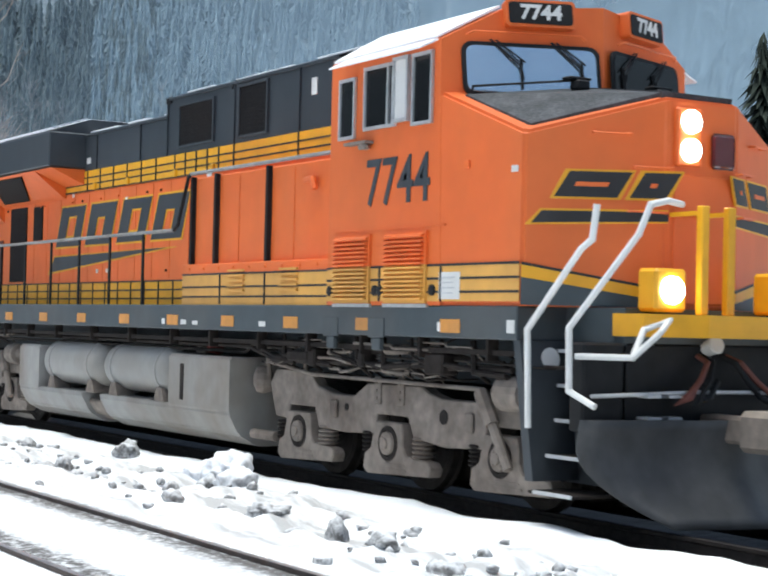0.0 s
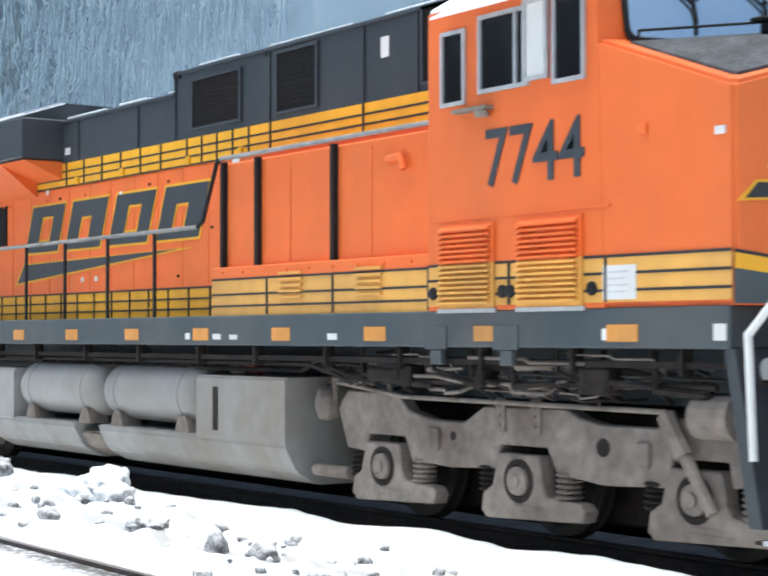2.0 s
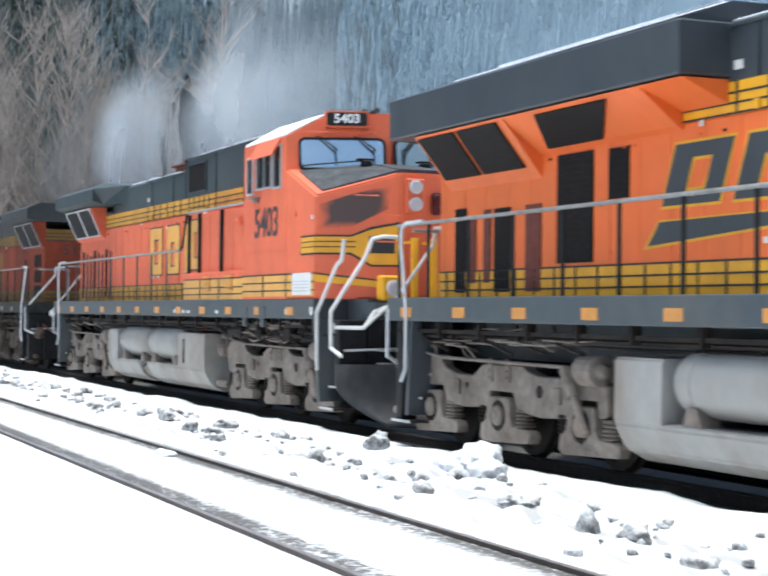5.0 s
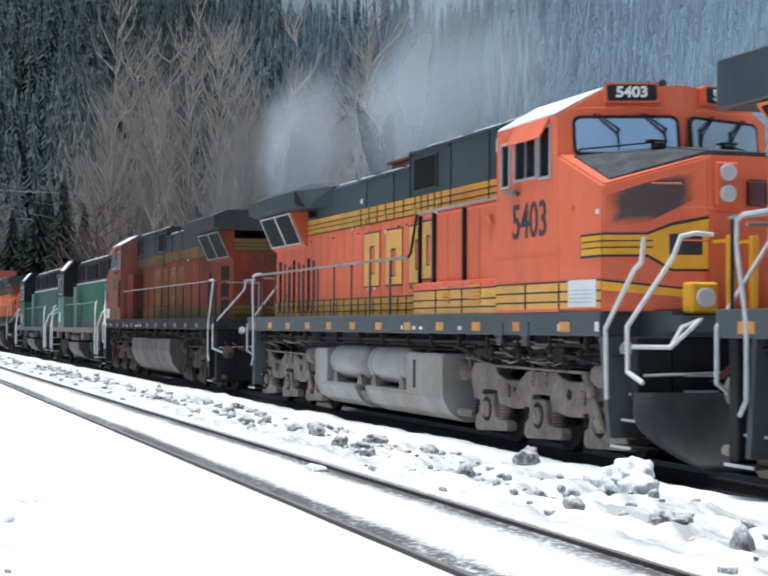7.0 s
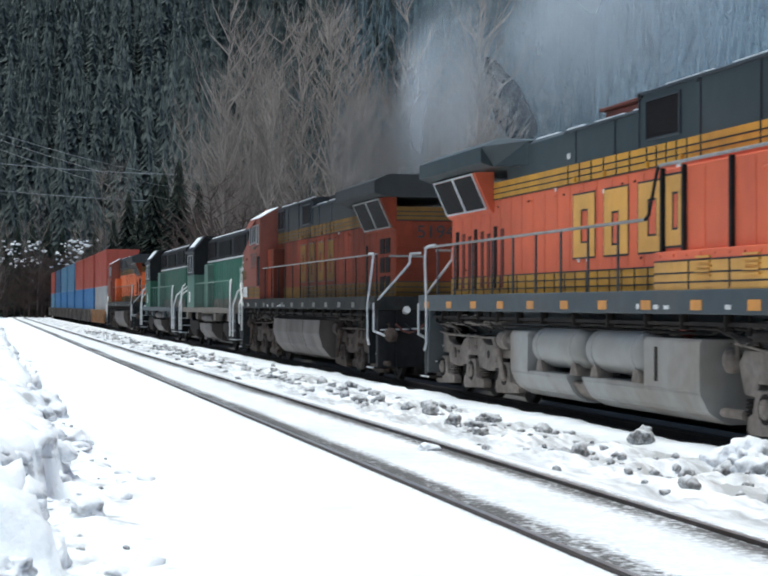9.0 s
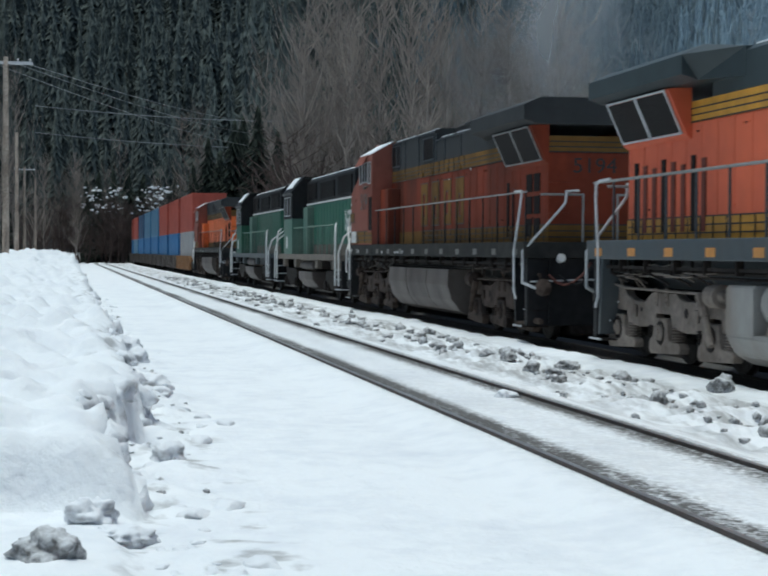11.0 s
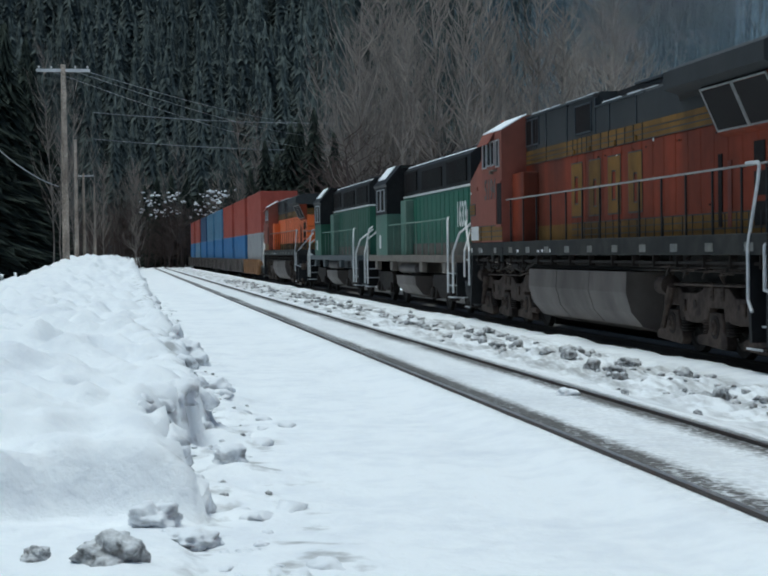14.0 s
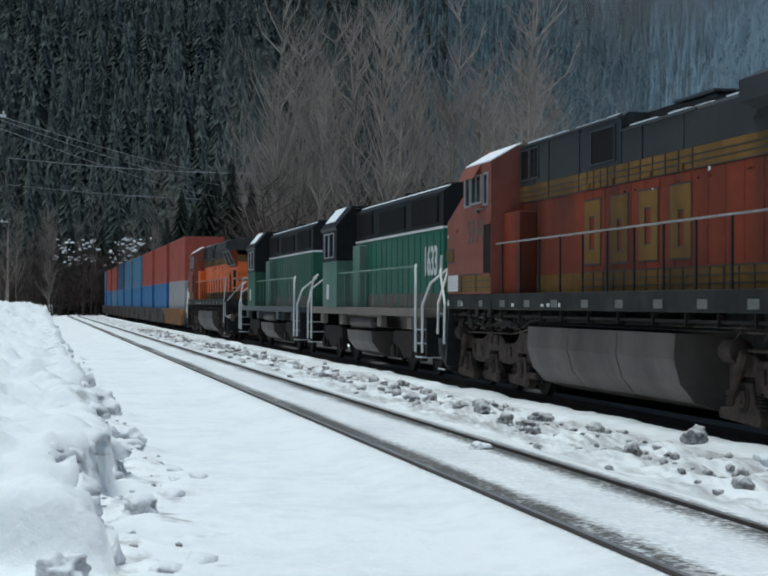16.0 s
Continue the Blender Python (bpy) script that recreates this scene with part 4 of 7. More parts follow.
    for s in (-1, 1):
        screens = ((0.5, 1.55, 4.12, 4.66), (2.35, 3.1, 4.10, 4.72), (4.95, 5.7, 4.10, 4.78)) if new_type else ((0.35, 1.5, 4.12, 4.66), (4.6, 5.1, 4.15, 4.7), (5.2, 5.7, 4.15, 4.7))
        for a, b_, c, d in screens:
            g = bmesh.new()
            box(g, a, b_, *span(s * HY, s * (HY + 0.012)), c, d)
            for k in range(12):
                z = c + (d - c) * (k + 0.5) / 12
                box(g, a + 0.02, b_ - 0.02, *span(s * (HY + 0.012), s * (HY + 0.02)), z - 0.012, z + 0.008)
            grille = part("grille", g, MESH_GRILLE, loco, "dark wire air-intake screen")
            g = bmesh.new()
            for e, f_, p, q in ((a - 0.04, b_ + 0.04, d, d + 0.03), (a - 0.04, b_ + 0.04, c - 0.03, c), (a - 0.04, a, c, d), (b_, b_ + 0.04, c, d)):
                box(g, e, f_, *span(s * HY, s * (HY + 0.03)), p, q)
            part("grille_frame", g, SLATE, grille)
        g = bmesh.new()
        for x in (-2.6, -0.9, 0.06, 2.18, 3.95, 4.85):
            box(g, x - 0.014, x + 0.014, *span(s * HY, s * (HY + 0.02)), 4.02, (high if x > 0 else low) - 0.08)
        box(g, 0.06, 5.78, *span(s * (HY - 0.02), s * (HY + 0.03)), high - 0.09, high - 0.06)
        box(g, -3.1, 0.06, *span(s * (HY - 0.02), s * (HY + 0.03)), low - 0.09, low - 0.06)
        part("hood_rib", g, SLATE, loco)
        for x, z, w, h in ((4.25, 4.42, 0.13, 0.2), (-3.0, 4.12, 0.14, 0.09), (-3.6, 3.63, 0.07, 0.06), (-1.4, 3.45, 0.08, 0.07), (1.4, 3.6, 0.14, 0.13), (-2.1, 2.42, 0.08, 0.06), (-2.5, 2.42, 0.07, 0.06)) if kind != "old" else ((-3.6, 3.63, 0.07, 0.06), (-1.4, 3.45, 0.08, 0.07)):
            g = bmesh.new()
            box(g, x, x + w, *span(s * HY, s * (HY + 0.012)), z, z + h)
            part("sticker", g, WHITE, loco)
        g = bmesh.new()
        clump(g, (0.1, s * 0.93, high - 0.1), (0.1, 0.07, 0.09), 3, 0.2, 1)
        part("work_lamp", g, BLACK, loco)
        g = bmesh.new()
        clump(g, (2.15, s * 0.93, high - 0.12), (0.08, 0.06, 0.08), 8, 0.2, 1)
        part("work_lamp", g, BLACK, loco)
    # exhaust stack, roof snow
    bm = bmesh.new()
    if new_type:
        box(bm, -2.1, -0.9, -0.35, 0.35, low, low + 0.13, 0.03)
    else:
        box(bm, -2.6, -1.2, -0.45, 0.45, low, low + 0.24, 0.03)
        box(bm, -2.7, -1.1, -0.52, 0.52, low + 0.24, low + 0.29, 0.01)
    if kind == "old":
        w_ = bmesh.new()
        prism(w_, [(-4.9, low - 0.02), (0.06, low - 0.02), (0.06, 4.86), (-1.0, 4.87), (-4.9, low + 0.03)], -0.5, 0.5)
        part("roof_fairing", w_, BLACK, loco, "sooty black sloping roof fairing")
    part("exhaust_outlet", bm, RUSTRED if kind == "mid" else SLATE, loco, "sooty exhaust outlet on the roof")
    for s in (-1, 1):
        x = -3.2 if new_type else -4.9
        rr = random.Random(11 + s)
        while x < 5.5:
            d = rr.uniform(0.5, 1.6)
            zt = high if x > 0.06 else low
            e = min(x + d, 5.7)
            if x < 0.06 < e:
                e = 0.05
            bm = bmesh.new()
            box(bm, x, e, *span(s * 0.62, s * 0.84), zt - 0.002, zt + rr.uniform(0.012, 0.03), 0.006)
            part("snow_on_hood", bm, SNOW_CAP, loco)
            x = e + rr.uniform(0.02, 0.7)
    # radiator wings and cabinet
    if new_type:
        bm = bmesh.new()
        box(bm, -10.25, -3.08, -SIDE, SIDE, 4.06, 4.60, 0.02)
        prism(bm, [(-SIDE + 0.05, 4.60), (-0.85, 4.84), (0.85, 4.84), (SIDE - 0.05, 4.60)], -10.1, -3.2, "x")
        part("radiator_cabinet", bm, SLATE, loco, "overhanging dark slate radiator housing")
        bm = bmesh.new()
        for s in (-1, 1):
            add_mesh(bm, [(x, s * y, z) for x in (-7.2, -3.3) for y, z in ((1.42, 4.665), (0.86, 4.85), (0.86, 4.875), (1.42, 4.69))],
                     [(0, 1, 2, 3), (4, 7, 6, 5), (3, 2, 6, 7), (0, 3, 7, 4), (1, 5, 6, 2), (0, 4, 5, 1)])
        box(bm, -9.8, -3.4, -0.8, 0.8, 4.842, 4.87, 0.01)
        part("snow_on_radiator", bm, SNOW_CAP, loco)
        for s in (-1, 1):
            bm = bmesh.new()
            prism(bm, [(s * 0.95, 3.35), (s * 1.0, 3.42), (s * 1.50, 4.04), (s * 0.95, 4.04)], -9.5, -6.95, "x")
            prism(bm, [(s * 0.95, 3.62), (s * 1.02, 3.66), (s * 1.50, 4.04), (s * 0.95, 4.04)], -6.95, -3.9, "x")
            prism(bm, [(s * 0.95, 3.80), (s * 1.50, 4.04), (s * 0.95, 4.04)], -3.9, -3.1, "x")
            part("radiator_flare", bm, orange, loco)
            for x0, x1, lo, hi in ((-9.40, -8.35, 0.12, 0.95), (-8.25, -7.15, 0.12, 0.95)):
                bm = bmesh.new()
                vs = []
                for x in (x0, x1):
                    for f_ in (lo, hi):
                        for d in (0.006, 0.03):
                            vs.append((x, s * (1.0 + 0.5 * f_ + d * 0.8), 3.42 + 0.62 * f_ - d * 0.6))
                add_mesh(bm, vs, [(0, 1, 3, 2), (4, 6, 7, 5), (0, 4, 5, 1), (2, 3, 7, 6), (0, 2, 6, 4), (1, 5, 7, 3)])
                bmesh.ops.recalc_face_normals(bm, faces=bm.faces[:])
                part("radiator_screen", bm, MESH_GRILLE, loco, "dark slanted radiator screen")
            bm = bmesh.new()
            vs = []
            for a_, b_, f_ in ((-6.6, -5.35, 0.05), (-6.2, -4.6, 0.9)):
                for x in (a_, b_):
                    for d in (0.006, 0.03):
                        vs.append((x, s * (1.02 + 0.48 * f_ + d * 0.6), 3.66 + 0.38 * f_ - d * 0.8))
            add_mesh(bm, vs, [(0, 1, 3, 2), (4, 6, 7, 5), (0, 4, 5, 1), (2, 3, 7, 6), (0, 2, 6, 4), (1, 5, 7, 3)])
            bmesh.ops.recalc_face_normals(bm, faces=bm.faces[:])
            part("radiator_screen", bm, MESH_GRILLE, loco, "dark slanted radiator screen")
            for x0, x1, z0, z1, m in ((-6.55, -5.72, 2.32, 3.58, MESH_GRILLE), (-5.38, -4.95, 3.0, 3.56, MESH_GRILLE), (-9.35, -9.02, 2.0, 3.10, MESH_GRILLE), (-8.9, -8.72, 2.12, 2.95, RUSTRED),
                                      (-8.5, -8.30, 2.12, 3.05, RUSTRED), (-8.2, -7.75, 2.0, 3.05, MESH_GRILLE), (-7.35, -6.95, 2.0, 3.05, RUSTRED)):
                bm = bmesh.new()
                box(bm, x0, x1, *span(s * HY, s * (HY + 0.014)), z0, z1)
                k = z0 + 0.06
                while k < z1 - 0.03:
                    box(bm, x0 + 0.02, x1 - 0.02, *span(s * (HY + 0.014), s * (HY + 0.022)), k, k + 0.025)
                    k += 0.07
                part("cabinet_grille", bm, m, loco)
    else:
        bm = bmesh.new()
        prism(bm, [(-HY - 0.35, 4.22), (-SIDE, 4.30), (-SIDE, 4.58), (-1.2, 4.74), (1.2, 4.74), (SIDE, 4.58), (SIDE, 4.30), (HY + 0.35, 4.22)], -10.2, -5.9, "x")
        add_mesh(bm, [(-5.9, -1.3, 4.22), (-5.9, -1.55, 4.58), (-5.9, -1.2, 4.74), (-5.9, 1.2, 4.74), (-5.9, 1.55, 4.58), (-5.9, 1.3, 4.22), (-5.0, -0.95, 4.2), (-5.0, -0.95, 4.62), (-5.0, 0.95, 4.62), (-5.0, 0.95, 4.2)],
                 [(0, 6, 7, 1), (1, 7, 2), (2, 7, 8, 3), (3, 8, 4), (4, 8, 9, 5), (0, 5, 9, 6), (6, 9, 8, 7)])
        bmesh.ops.recalc_face_normals(bm, faces=bm.faces[:])
        part("radiator_cabinet", bm, HOOD[kind], loco, "dark slate radiator housing with sloped shoulders")
        for s in (-1, 1):
            bm = bmesh.new()
            prism(bm, [(s * 0.95, 3.45), (s * 1.02, 3.5), (s * 1.34, 4.20), (s * 0.95, 4.24)], -9.9, -7.0, "x")
            part("radiator_flare", bm, orange, loco)
            for x0, x1 in ((-9.75, -8.5), (-8.38, -7.15)):
                bm = bmesh.new()
                vs = []
                for x in (x0, x1):
                    for f_ in (0.1, 0.95):
                        for d in (0.006, 0.03):
                            vs.append((x, s * (1.02 + 0.32 * f_ + d * 0.9), 3.5 + 0.70 * f_ - d * 0.3))
                add_mesh(bm, vs, [(0, 1, 3, 2), (4, 6, 7, 5), (0, 4, 5, 1), (2, 3, 7, 6), (0, 2, 6, 4), (1, 5, 7, 3)])
                bmesh.ops.recalc_face_normals(bm, faces=bm.faces[:])
                sc = part("radiator_screen", bm, MESH_GRILLE, loco, "dark slanted radiator screen")
                bm = bmesh.new()
                for f_ in (0.06, 0.97):
                    rod(bm, (x0 - 0.03, s * (1.05 + 0.32 * f_), 3.5 + 0.70 * f_), (x1 + 0.03, s * (1.05 + 0.32 * f_), 3.5 + 0.70 * f_), 0.018, 6)
                for x in (x0 - 0.03, x1 + 0.03):
                    rod(bm, (x, s * 1.07, 3.54), (x, s * 1.36, 4.18), 0.018, 6)
                part("screen_frame", bm, HANDRAIL if kind == "mid" else HANDRAIL_DULL, sc)
            if kind == "old":
                for x in (-9.3, -8.75):
                    for z in (2.05, 2.50, 2.95):
                        bm = bmesh.new()
                        box(bm, x, x + 0.42, *span(s * HY, s * (HY + 0.018)), z, z + 0.36)
                        part("cabinet_grille", bm, MESH_GRILLE, loco, "black square air opening")
            for k in range(8) if kind == "mid" else (5, 6):
                x = -9.5 + k * 0.42
                bm = bmesh.new()
                box(bm, x, x + 0.16, *span(s * HY, s * (HY + 0.02)), 2.05, 3.2 - 0.06 * (k % 3))
                part("cabinet_grille", bm, RUSTRED if k % 3 else MESH_GRILLE, loco)
    # electrical cabinet below the upper hood, beside the cab
    for s in (-1, 1) if kind != "old" else ():
        bm = bmesh.new()
        box(bm, 1.88, 5.78, *span(s * 0.95, s * 1.40), 2.42, 3.55, 0.015)
        part("equipment_cabinet", bm, orange, loco)
        bm = bmesh.new()
        box(bm, 1.88, 5.78, *span(s * 0.95, s * 1.49), 1.93, 2.30)
        part("lower_band", bm, yellow_low, loco, "dusty yellow painted band")
        bm = bmesh.new()
        box(bm, 1.88, 5.78, *span(s * 0.95, s * 1.49), 2.30, 2.44, 0.01)
        part("cabinet_ledge", bm, cab_paint if kind != "new" else orange, loco)
        bm = bmesh.new()
        panel_lines(bm, 1.88, 5.78, s * 1.49, 1.94, 2.30, s, (3.0, 4.2, 5.72), (2.03, 2.15, 2.31))
        part("lining", bm, LINE, loco)
        for x in (2.02, 2.72, 4.13):
            bm = bmesh.new()
            box(bm, x - 0.03, x + 0.03, *span(s * 1.40, s * 1.46), 2.05, 3.56)
            part("post", bm, BLACK, loco)
        for x in (3.3, 4.72):
            bm = bmesh.new()
            box(bm, x - 0.008, x + 0.008, *span(s * 1.40, s * 1.408), 2.46, 3.5)
            part("door_seam", bm, orange, loco)
        bm = bmesh.new()
        pipe(bm, [(5.0, s * 1.42, 3.34), (5.25, s * 1.46, 3.34), (5.3, s * 1.46, 3.22)], 0.035, 6)
        part("grab_handle", bm, orange, loco)
        bm = bmesh.new()
        for k in range(9):
            x = 2.1 + 0.42 * k
            rod(bm, (x, s * 1.49, 2.38), (x, s * 1.505, 2.38), 0.018, 6)
        part("bolt", bm, orange, loco)
        for x in (3.25, 4.6):
            bm = bmesh.new()
            for k in range(5):
                box(bm, x, x + 0.42, *span(s * 1.49, s * 1.52), 2.09 + 0.06 * k, 2.115 + 0.06 * k)
            part("louvre", bm, YELLOW_DULL if kind != "old" else YELLOW_DIRTY, loco)
    if kind == "old":
        for s in (-1, 1):
            # flat dark plate: the doorway's shade is put into its colour
            bm = bmesh.new()
            box(bm, 5.84, 6.28, *span(s * 1.55, s * 1.562), 2.34, 3.30)
            part("cab_door_opening", bm, MESH_GRILLE, loco, "dark flat plate for the shade in the cab doorway")
            bm = bmesh.new()
            for a_, b_, c_, d_ in ((5.80, 6.36, 3.30, 3.35), (5.80, 6.36, 2.28, 2.34), (6.28, 6.36, 2.34, 3.30)):
                box(bm, a_, b_, *span(s * 1.55, s * 1.58), c_, d_)
            part("door_frame", bm, PINK, loco)
            bm = bmesh.new()
            box(bm, 4.7, 5.78, *span(s * 0.95, s * 1.30), 1.93, 3.5, 0.015)
            part("equipment_cabinet", bm, ORANGE_DIRTY, loco)
            bm = bmesh.new()
            box(bm, 1.85, 4.7, *span(s * 0.95, s * 0.96), 1.94, 2.27)
            part("lower_band", bm, yellow, loco)
    cab(loco, kind, cab_paint, yellow, yellow_low)
    # handrails
    for s in (-1, 1):
        bm = bmesh.new()
        y = s * 1.46
        pipe(bm, [(-10.1, y, 2.90), (1.5 if kind != "old" else 5.7, y, 2.90)], 0.024 if kind != "old" else 0.018)
        hr = part("handrail", bm, HANDRAIL_DULL, loco, "grey tubular handrail")
        if kind != "old":
            bm = bmesh.new()
            pipe(bm, [(2.0, y, 3.60), (5.75, y, 3.60)], 0.024)
            part("handrail", bm, HANDRAIL_DULL, loco, "grey tubular handrail")
            bm = bmesh.new()
            pipe(bm, [(1.5, y, 2.90), (1.62, y, 2.96), (1.92, y, 3.56), (2.0, y, 3.60)], 0.024)
            part("handrail_bend", bm, BLACK, hr)
        for x in (-10.05, -9.1, -7.9, -6.7, -5.5, -4.3, -3.1, -1.9, -0.7, 0.5) + ((1.7, 2.9, 4.1, 5.3) if kind == "old" else ()):
            bm = bmesh.new()
            box(bm, x - 0.025, x + 0.025, *span(y - 0.012, y + 0.012), 1.66, 2.90)
            part("stanchion", bm, BLACK if kind != "mid" else SLATE, loco)
        for k in range(12):
            x = -9.6 + k * 1.62
            bm = bmesh.new()
            box(bm, x - 0.17, x + 0.17, *span(s * SIDE, s * (SIDE + 0.006)), 1.67, 1.80)
            part("reflector", bm, REFLECTIVE if kind != "old" else REFLECTOR_DIRTY, loco, "amber reflective strip" if kind != "old" else "grimy reflective strip")
        for x, w, h in ((1.4, 0.1, 0.07), (2.0, 0.16, 0.06), (2.35, 0.16, 0.05), (4.2, 0.16, 0.06), (8.0, 0.34, 0.09), (9.15, 0.12, 0.12)):
            bm = bmesh.new()
            box(bm, x, x + w, *span(s * SIDE, s * (SIDE + 0.005)), 1.68, 1.68 + h)
            part("sticker", bm, WHITE, loco)
    # couplers, hoses, steps
    ends(loco, kind)
    return loco


def ends(loco, kind):
    """Step wells, grab rails, couplers, hoses, plough."""
    step_paint = BLACK
    for e in (1, -1):
        x0 = 9.25 if e > 0 else -10.2
        x1 = 10.15 if e > 0 else -9.45
        for s in (-1, 1):
            bm = bmesh.new()
            a, b = min(x0, x1), max(x0, x1)
            box(bm, a, b, *span(s * 0.98, s * 1.02), 0.35, 1.62)
            if e > 0:
                prism(bm, [(a - 0.02, 1.62), (a + 0.08, 1.62), (a + 0.32, 0.38), (a + 0.20, 0.38)], *span(s * 1.02, s * 1.53))
            else:
                prism(bm, [(b - 0.08, 1.62), (b + 0.02, 1.62), (b - 0.10, 0.38), (b - 0.2, 0.38)], *span(s * 1.02, s * 1.53))
            part("step_well", bm, (SLATE if kind == "new" else SILL) if kind != "old" else step_paint, loco)
            for k in range(5):
                bm = bmesh.new()
                z = 0.30 + 0.31 * k
                tuck = (0.0, 0.17, 0.30, 0.36, 0.40)[k]
                sh = 0.20 - 0.05 * k if e > 0 else 0
                box(bm, a + sh + 0.05, b - 0.02, *span(s * 1.02, s * (1.53 - tuck)), z - 0.025, z)
                tread = part("step", bm, TRUCK_DARK, loco)
                bm = bmesh.new()
                box(bm, a + sh + 0.14, b - 0.02, *span(s * (1.53 - tuck), s * (1.55 - tuck)), z - 0.022, z + 0.010)
                part("step_edge", bm, HANDRAIL, tread, "worn pale step edge")
            bm = bmesh.new()
            if e > 0:
                pipe(bm, [(9.52, s * 1.56, 0.85), (9.48, s * 1.56, 1.72), (10.15, s * 1.50, 2.42), (10.25, s * 1.46, 2.50), (10.28, s * 1.44, 2.80)], 0.03)
                part("grab_rail", bm, WHITE, loco, "white tubular grab rail")
                bm = bmesh.new()
                pipe(bm, [(10.38, s * 1.50, 1.08), (10.10, s * 1.56, 1.20), (10.08, s * 1.56, 1.74), (10.55, s * 1.2, 2.55), (10.6, s * 1.12, 2.80), (10.62, s * 0.95, 2.84), (10.4, s * 0.6, 2.84)], 0.03)
                part("grab_rail", bm, WHITE, loco, "white tubular grab rail")
                bm = bmesh.new()
                pipe(bm, [(10.1, s * 1.5, 1.5), (10.5, s * 1.2, 1.5), (10.62, s * 1.0, 1.72), (10.55, s * 0.85, 1.82), (10.4, s * 1.0, 1.74), (10.5, s * 1.2, 1.5)], 0.028)
                part("cut_lever", bm, WHITE, loco)
            else:
                pipe(bm, [(-9.72, s * 1.56, 0.82), (-9.58, s * 1.56, 0.98), (-9.58, s * 1.56, 1.75), (-9.86, s * 1.52, 2.62), (-9.88, s * 1.50, 2.86), (-9.78, s * 1.48, 2.92), (-9.3, s * 1.46, 2.93)], 0.026)
                part("grab_rail", bm, HANDRAIL, loco, "pale tubular grab rail")
                bm = bmesh.new()
                pipe(bm, [(-10.38, s * 1.30, 1.02), (-10.2, s * 1.56, 1.14), (-10.2, s * 1.56, 1.74), (-10.42, s * 0.88, 2.55), (-10.44, s * 0.78, 2.68), (-10.44, s * 0.76, 2.90), (-10.40, s * 0.5, 2.92)], 0.026)
                part("grab_rail", bm, HANDRAIL, loco, "pale tubular grab rail")
            if e > 0:
                bm = bmesh.new()
                lathe(bm, [(0, 0.10), (0.014, 0.10)], (9.372, s * 1.22, 1.46), (1, 0, 0.18), 20)
                part("round_plate", bm, WHITE, loco, "round white plate in the step well")
        # coupler
        bm = bmesh.new()
        box(bm, *span(e * 9.9, e * 10.75), -0.12, 0.12, 0.76, 1.0, 0.03)
        box(bm, *span(e * 10.7, e * 11.13), -0.2, 0.16, 0.70, 1.06, 0.05)
        part("coupler", bm, TRUCK, loco, "rusty knuckle coupler")
        # pilot plate and snowplough
        bm = bmesh.new()
        box(bm, *span(e * 9.95, e * 10.15), -1.45, 1.45, 0.85 if e > 0 else 0.30, 1.62, 0.02)
        part("pilot_plate", bm, BLACK, loco)
        if e > 0:
            # curved mouldboard: its outer lower corners are cut away in an arc
            bm = bmesh.new()
            nz, ny = 10, 16
            grid = []
            for j in range(nz + 1):
                f_ = j / nz
                z = 0.96 - 0.91 * f_
                reach = 1.52 - 0.66 * max(f_ - 0.30, 0) ** 1.7 / 0.70 ** 1.7
                row = []
                for i in range(ny + 1):
                    y = reach * (2 * i / ny - 1)
                    x = 10.24 + 0.30 * (1 - abs(y) / 1.52) + 0.34 * f_ * f_ - 0.10 * math.sin(math.pi * f_)
                    row.append((bm.verts.new((x, y, z)), bm.verts.new((x - 0.03, y, z))))
                grid.append(row)
            for j in range(nz):
                for i in range(ny):
                    for side in (0, 1):
                        q = [grid[j][i][side], grid[j][i + 1][side], grid[j + 1][i + 1][side], grid[j + 1][i][side]]
                        bm.faces.new(q if side else q[::-1])
                for i in (0, ny):
                    bm.faces.new((grid[j][i][0], grid[j + 1][i][0], grid[j + 1][i][1], grid[j][i][1]))
            for i in range(ny):
                for j in (0, nz):
                    bm.faces.new((grid[j][i][0], grid[j][i + 1][0], grid[j][i + 1][1], grid[j][i][1]))
            bmesh.ops.recalc_face_normals(bm, faces=bm.faces[:])
            plough = part("snowplough", bm, BLADE, loco, "black curved snowplough blade, scuffed grey below", smooth=True)
            for y in (-0.9, 0.0, 0.9):
                bm = bmesh.new()
                box(bm, 10.10, 10.20, y - 0.05, y + 0.05, 0.2, 0.95)
                part("plough_bracket", bm, BLACK, plough)
            for y in (-0.73, -0.58):
                for z in (1.16, 0.97):
                    bm = bmesh.new()
                    box(bm, 10.15, 10.30, y - 0.12, y + 0.12, z - 0.012, z + 0.012)
                    part("pilot_step", bm, HANDRAIL, plough, "worn pale pilot step")
        for s in (-1, 1):
            for k in range(2):
                bm = bmesh.new()
                y = s * (0.45 + 0.22 * k)
                pipe(bm, [(e * 10.15, y * 0.25, 1.52), (e * 10.27, y * 0.3 + 0.05, 1.46), (e * 10.33, y * 0.5 + 0.05, 1.30), (e * 10.36, y * 0.8 + 0.05, 1.15), (e * 10.36, y + 0.10, 1.10), (e * 10.36, y + 0.25, 1.15), (e * 10.30, y + 0.4, 1.3)], 0.026, 7)
                part("air_hose", bm, RUBBER if k else BLACK, loco)
            bm = bmesh.new()
            lathe(bm, [(0, 0.07), (0.10, 0.075), (0.13, 0.09), (0.15, 0.08)], (e * 10.15, -0.06 if s < 0 else 0.8, 1.58), (e, 0, 0.35), 14)
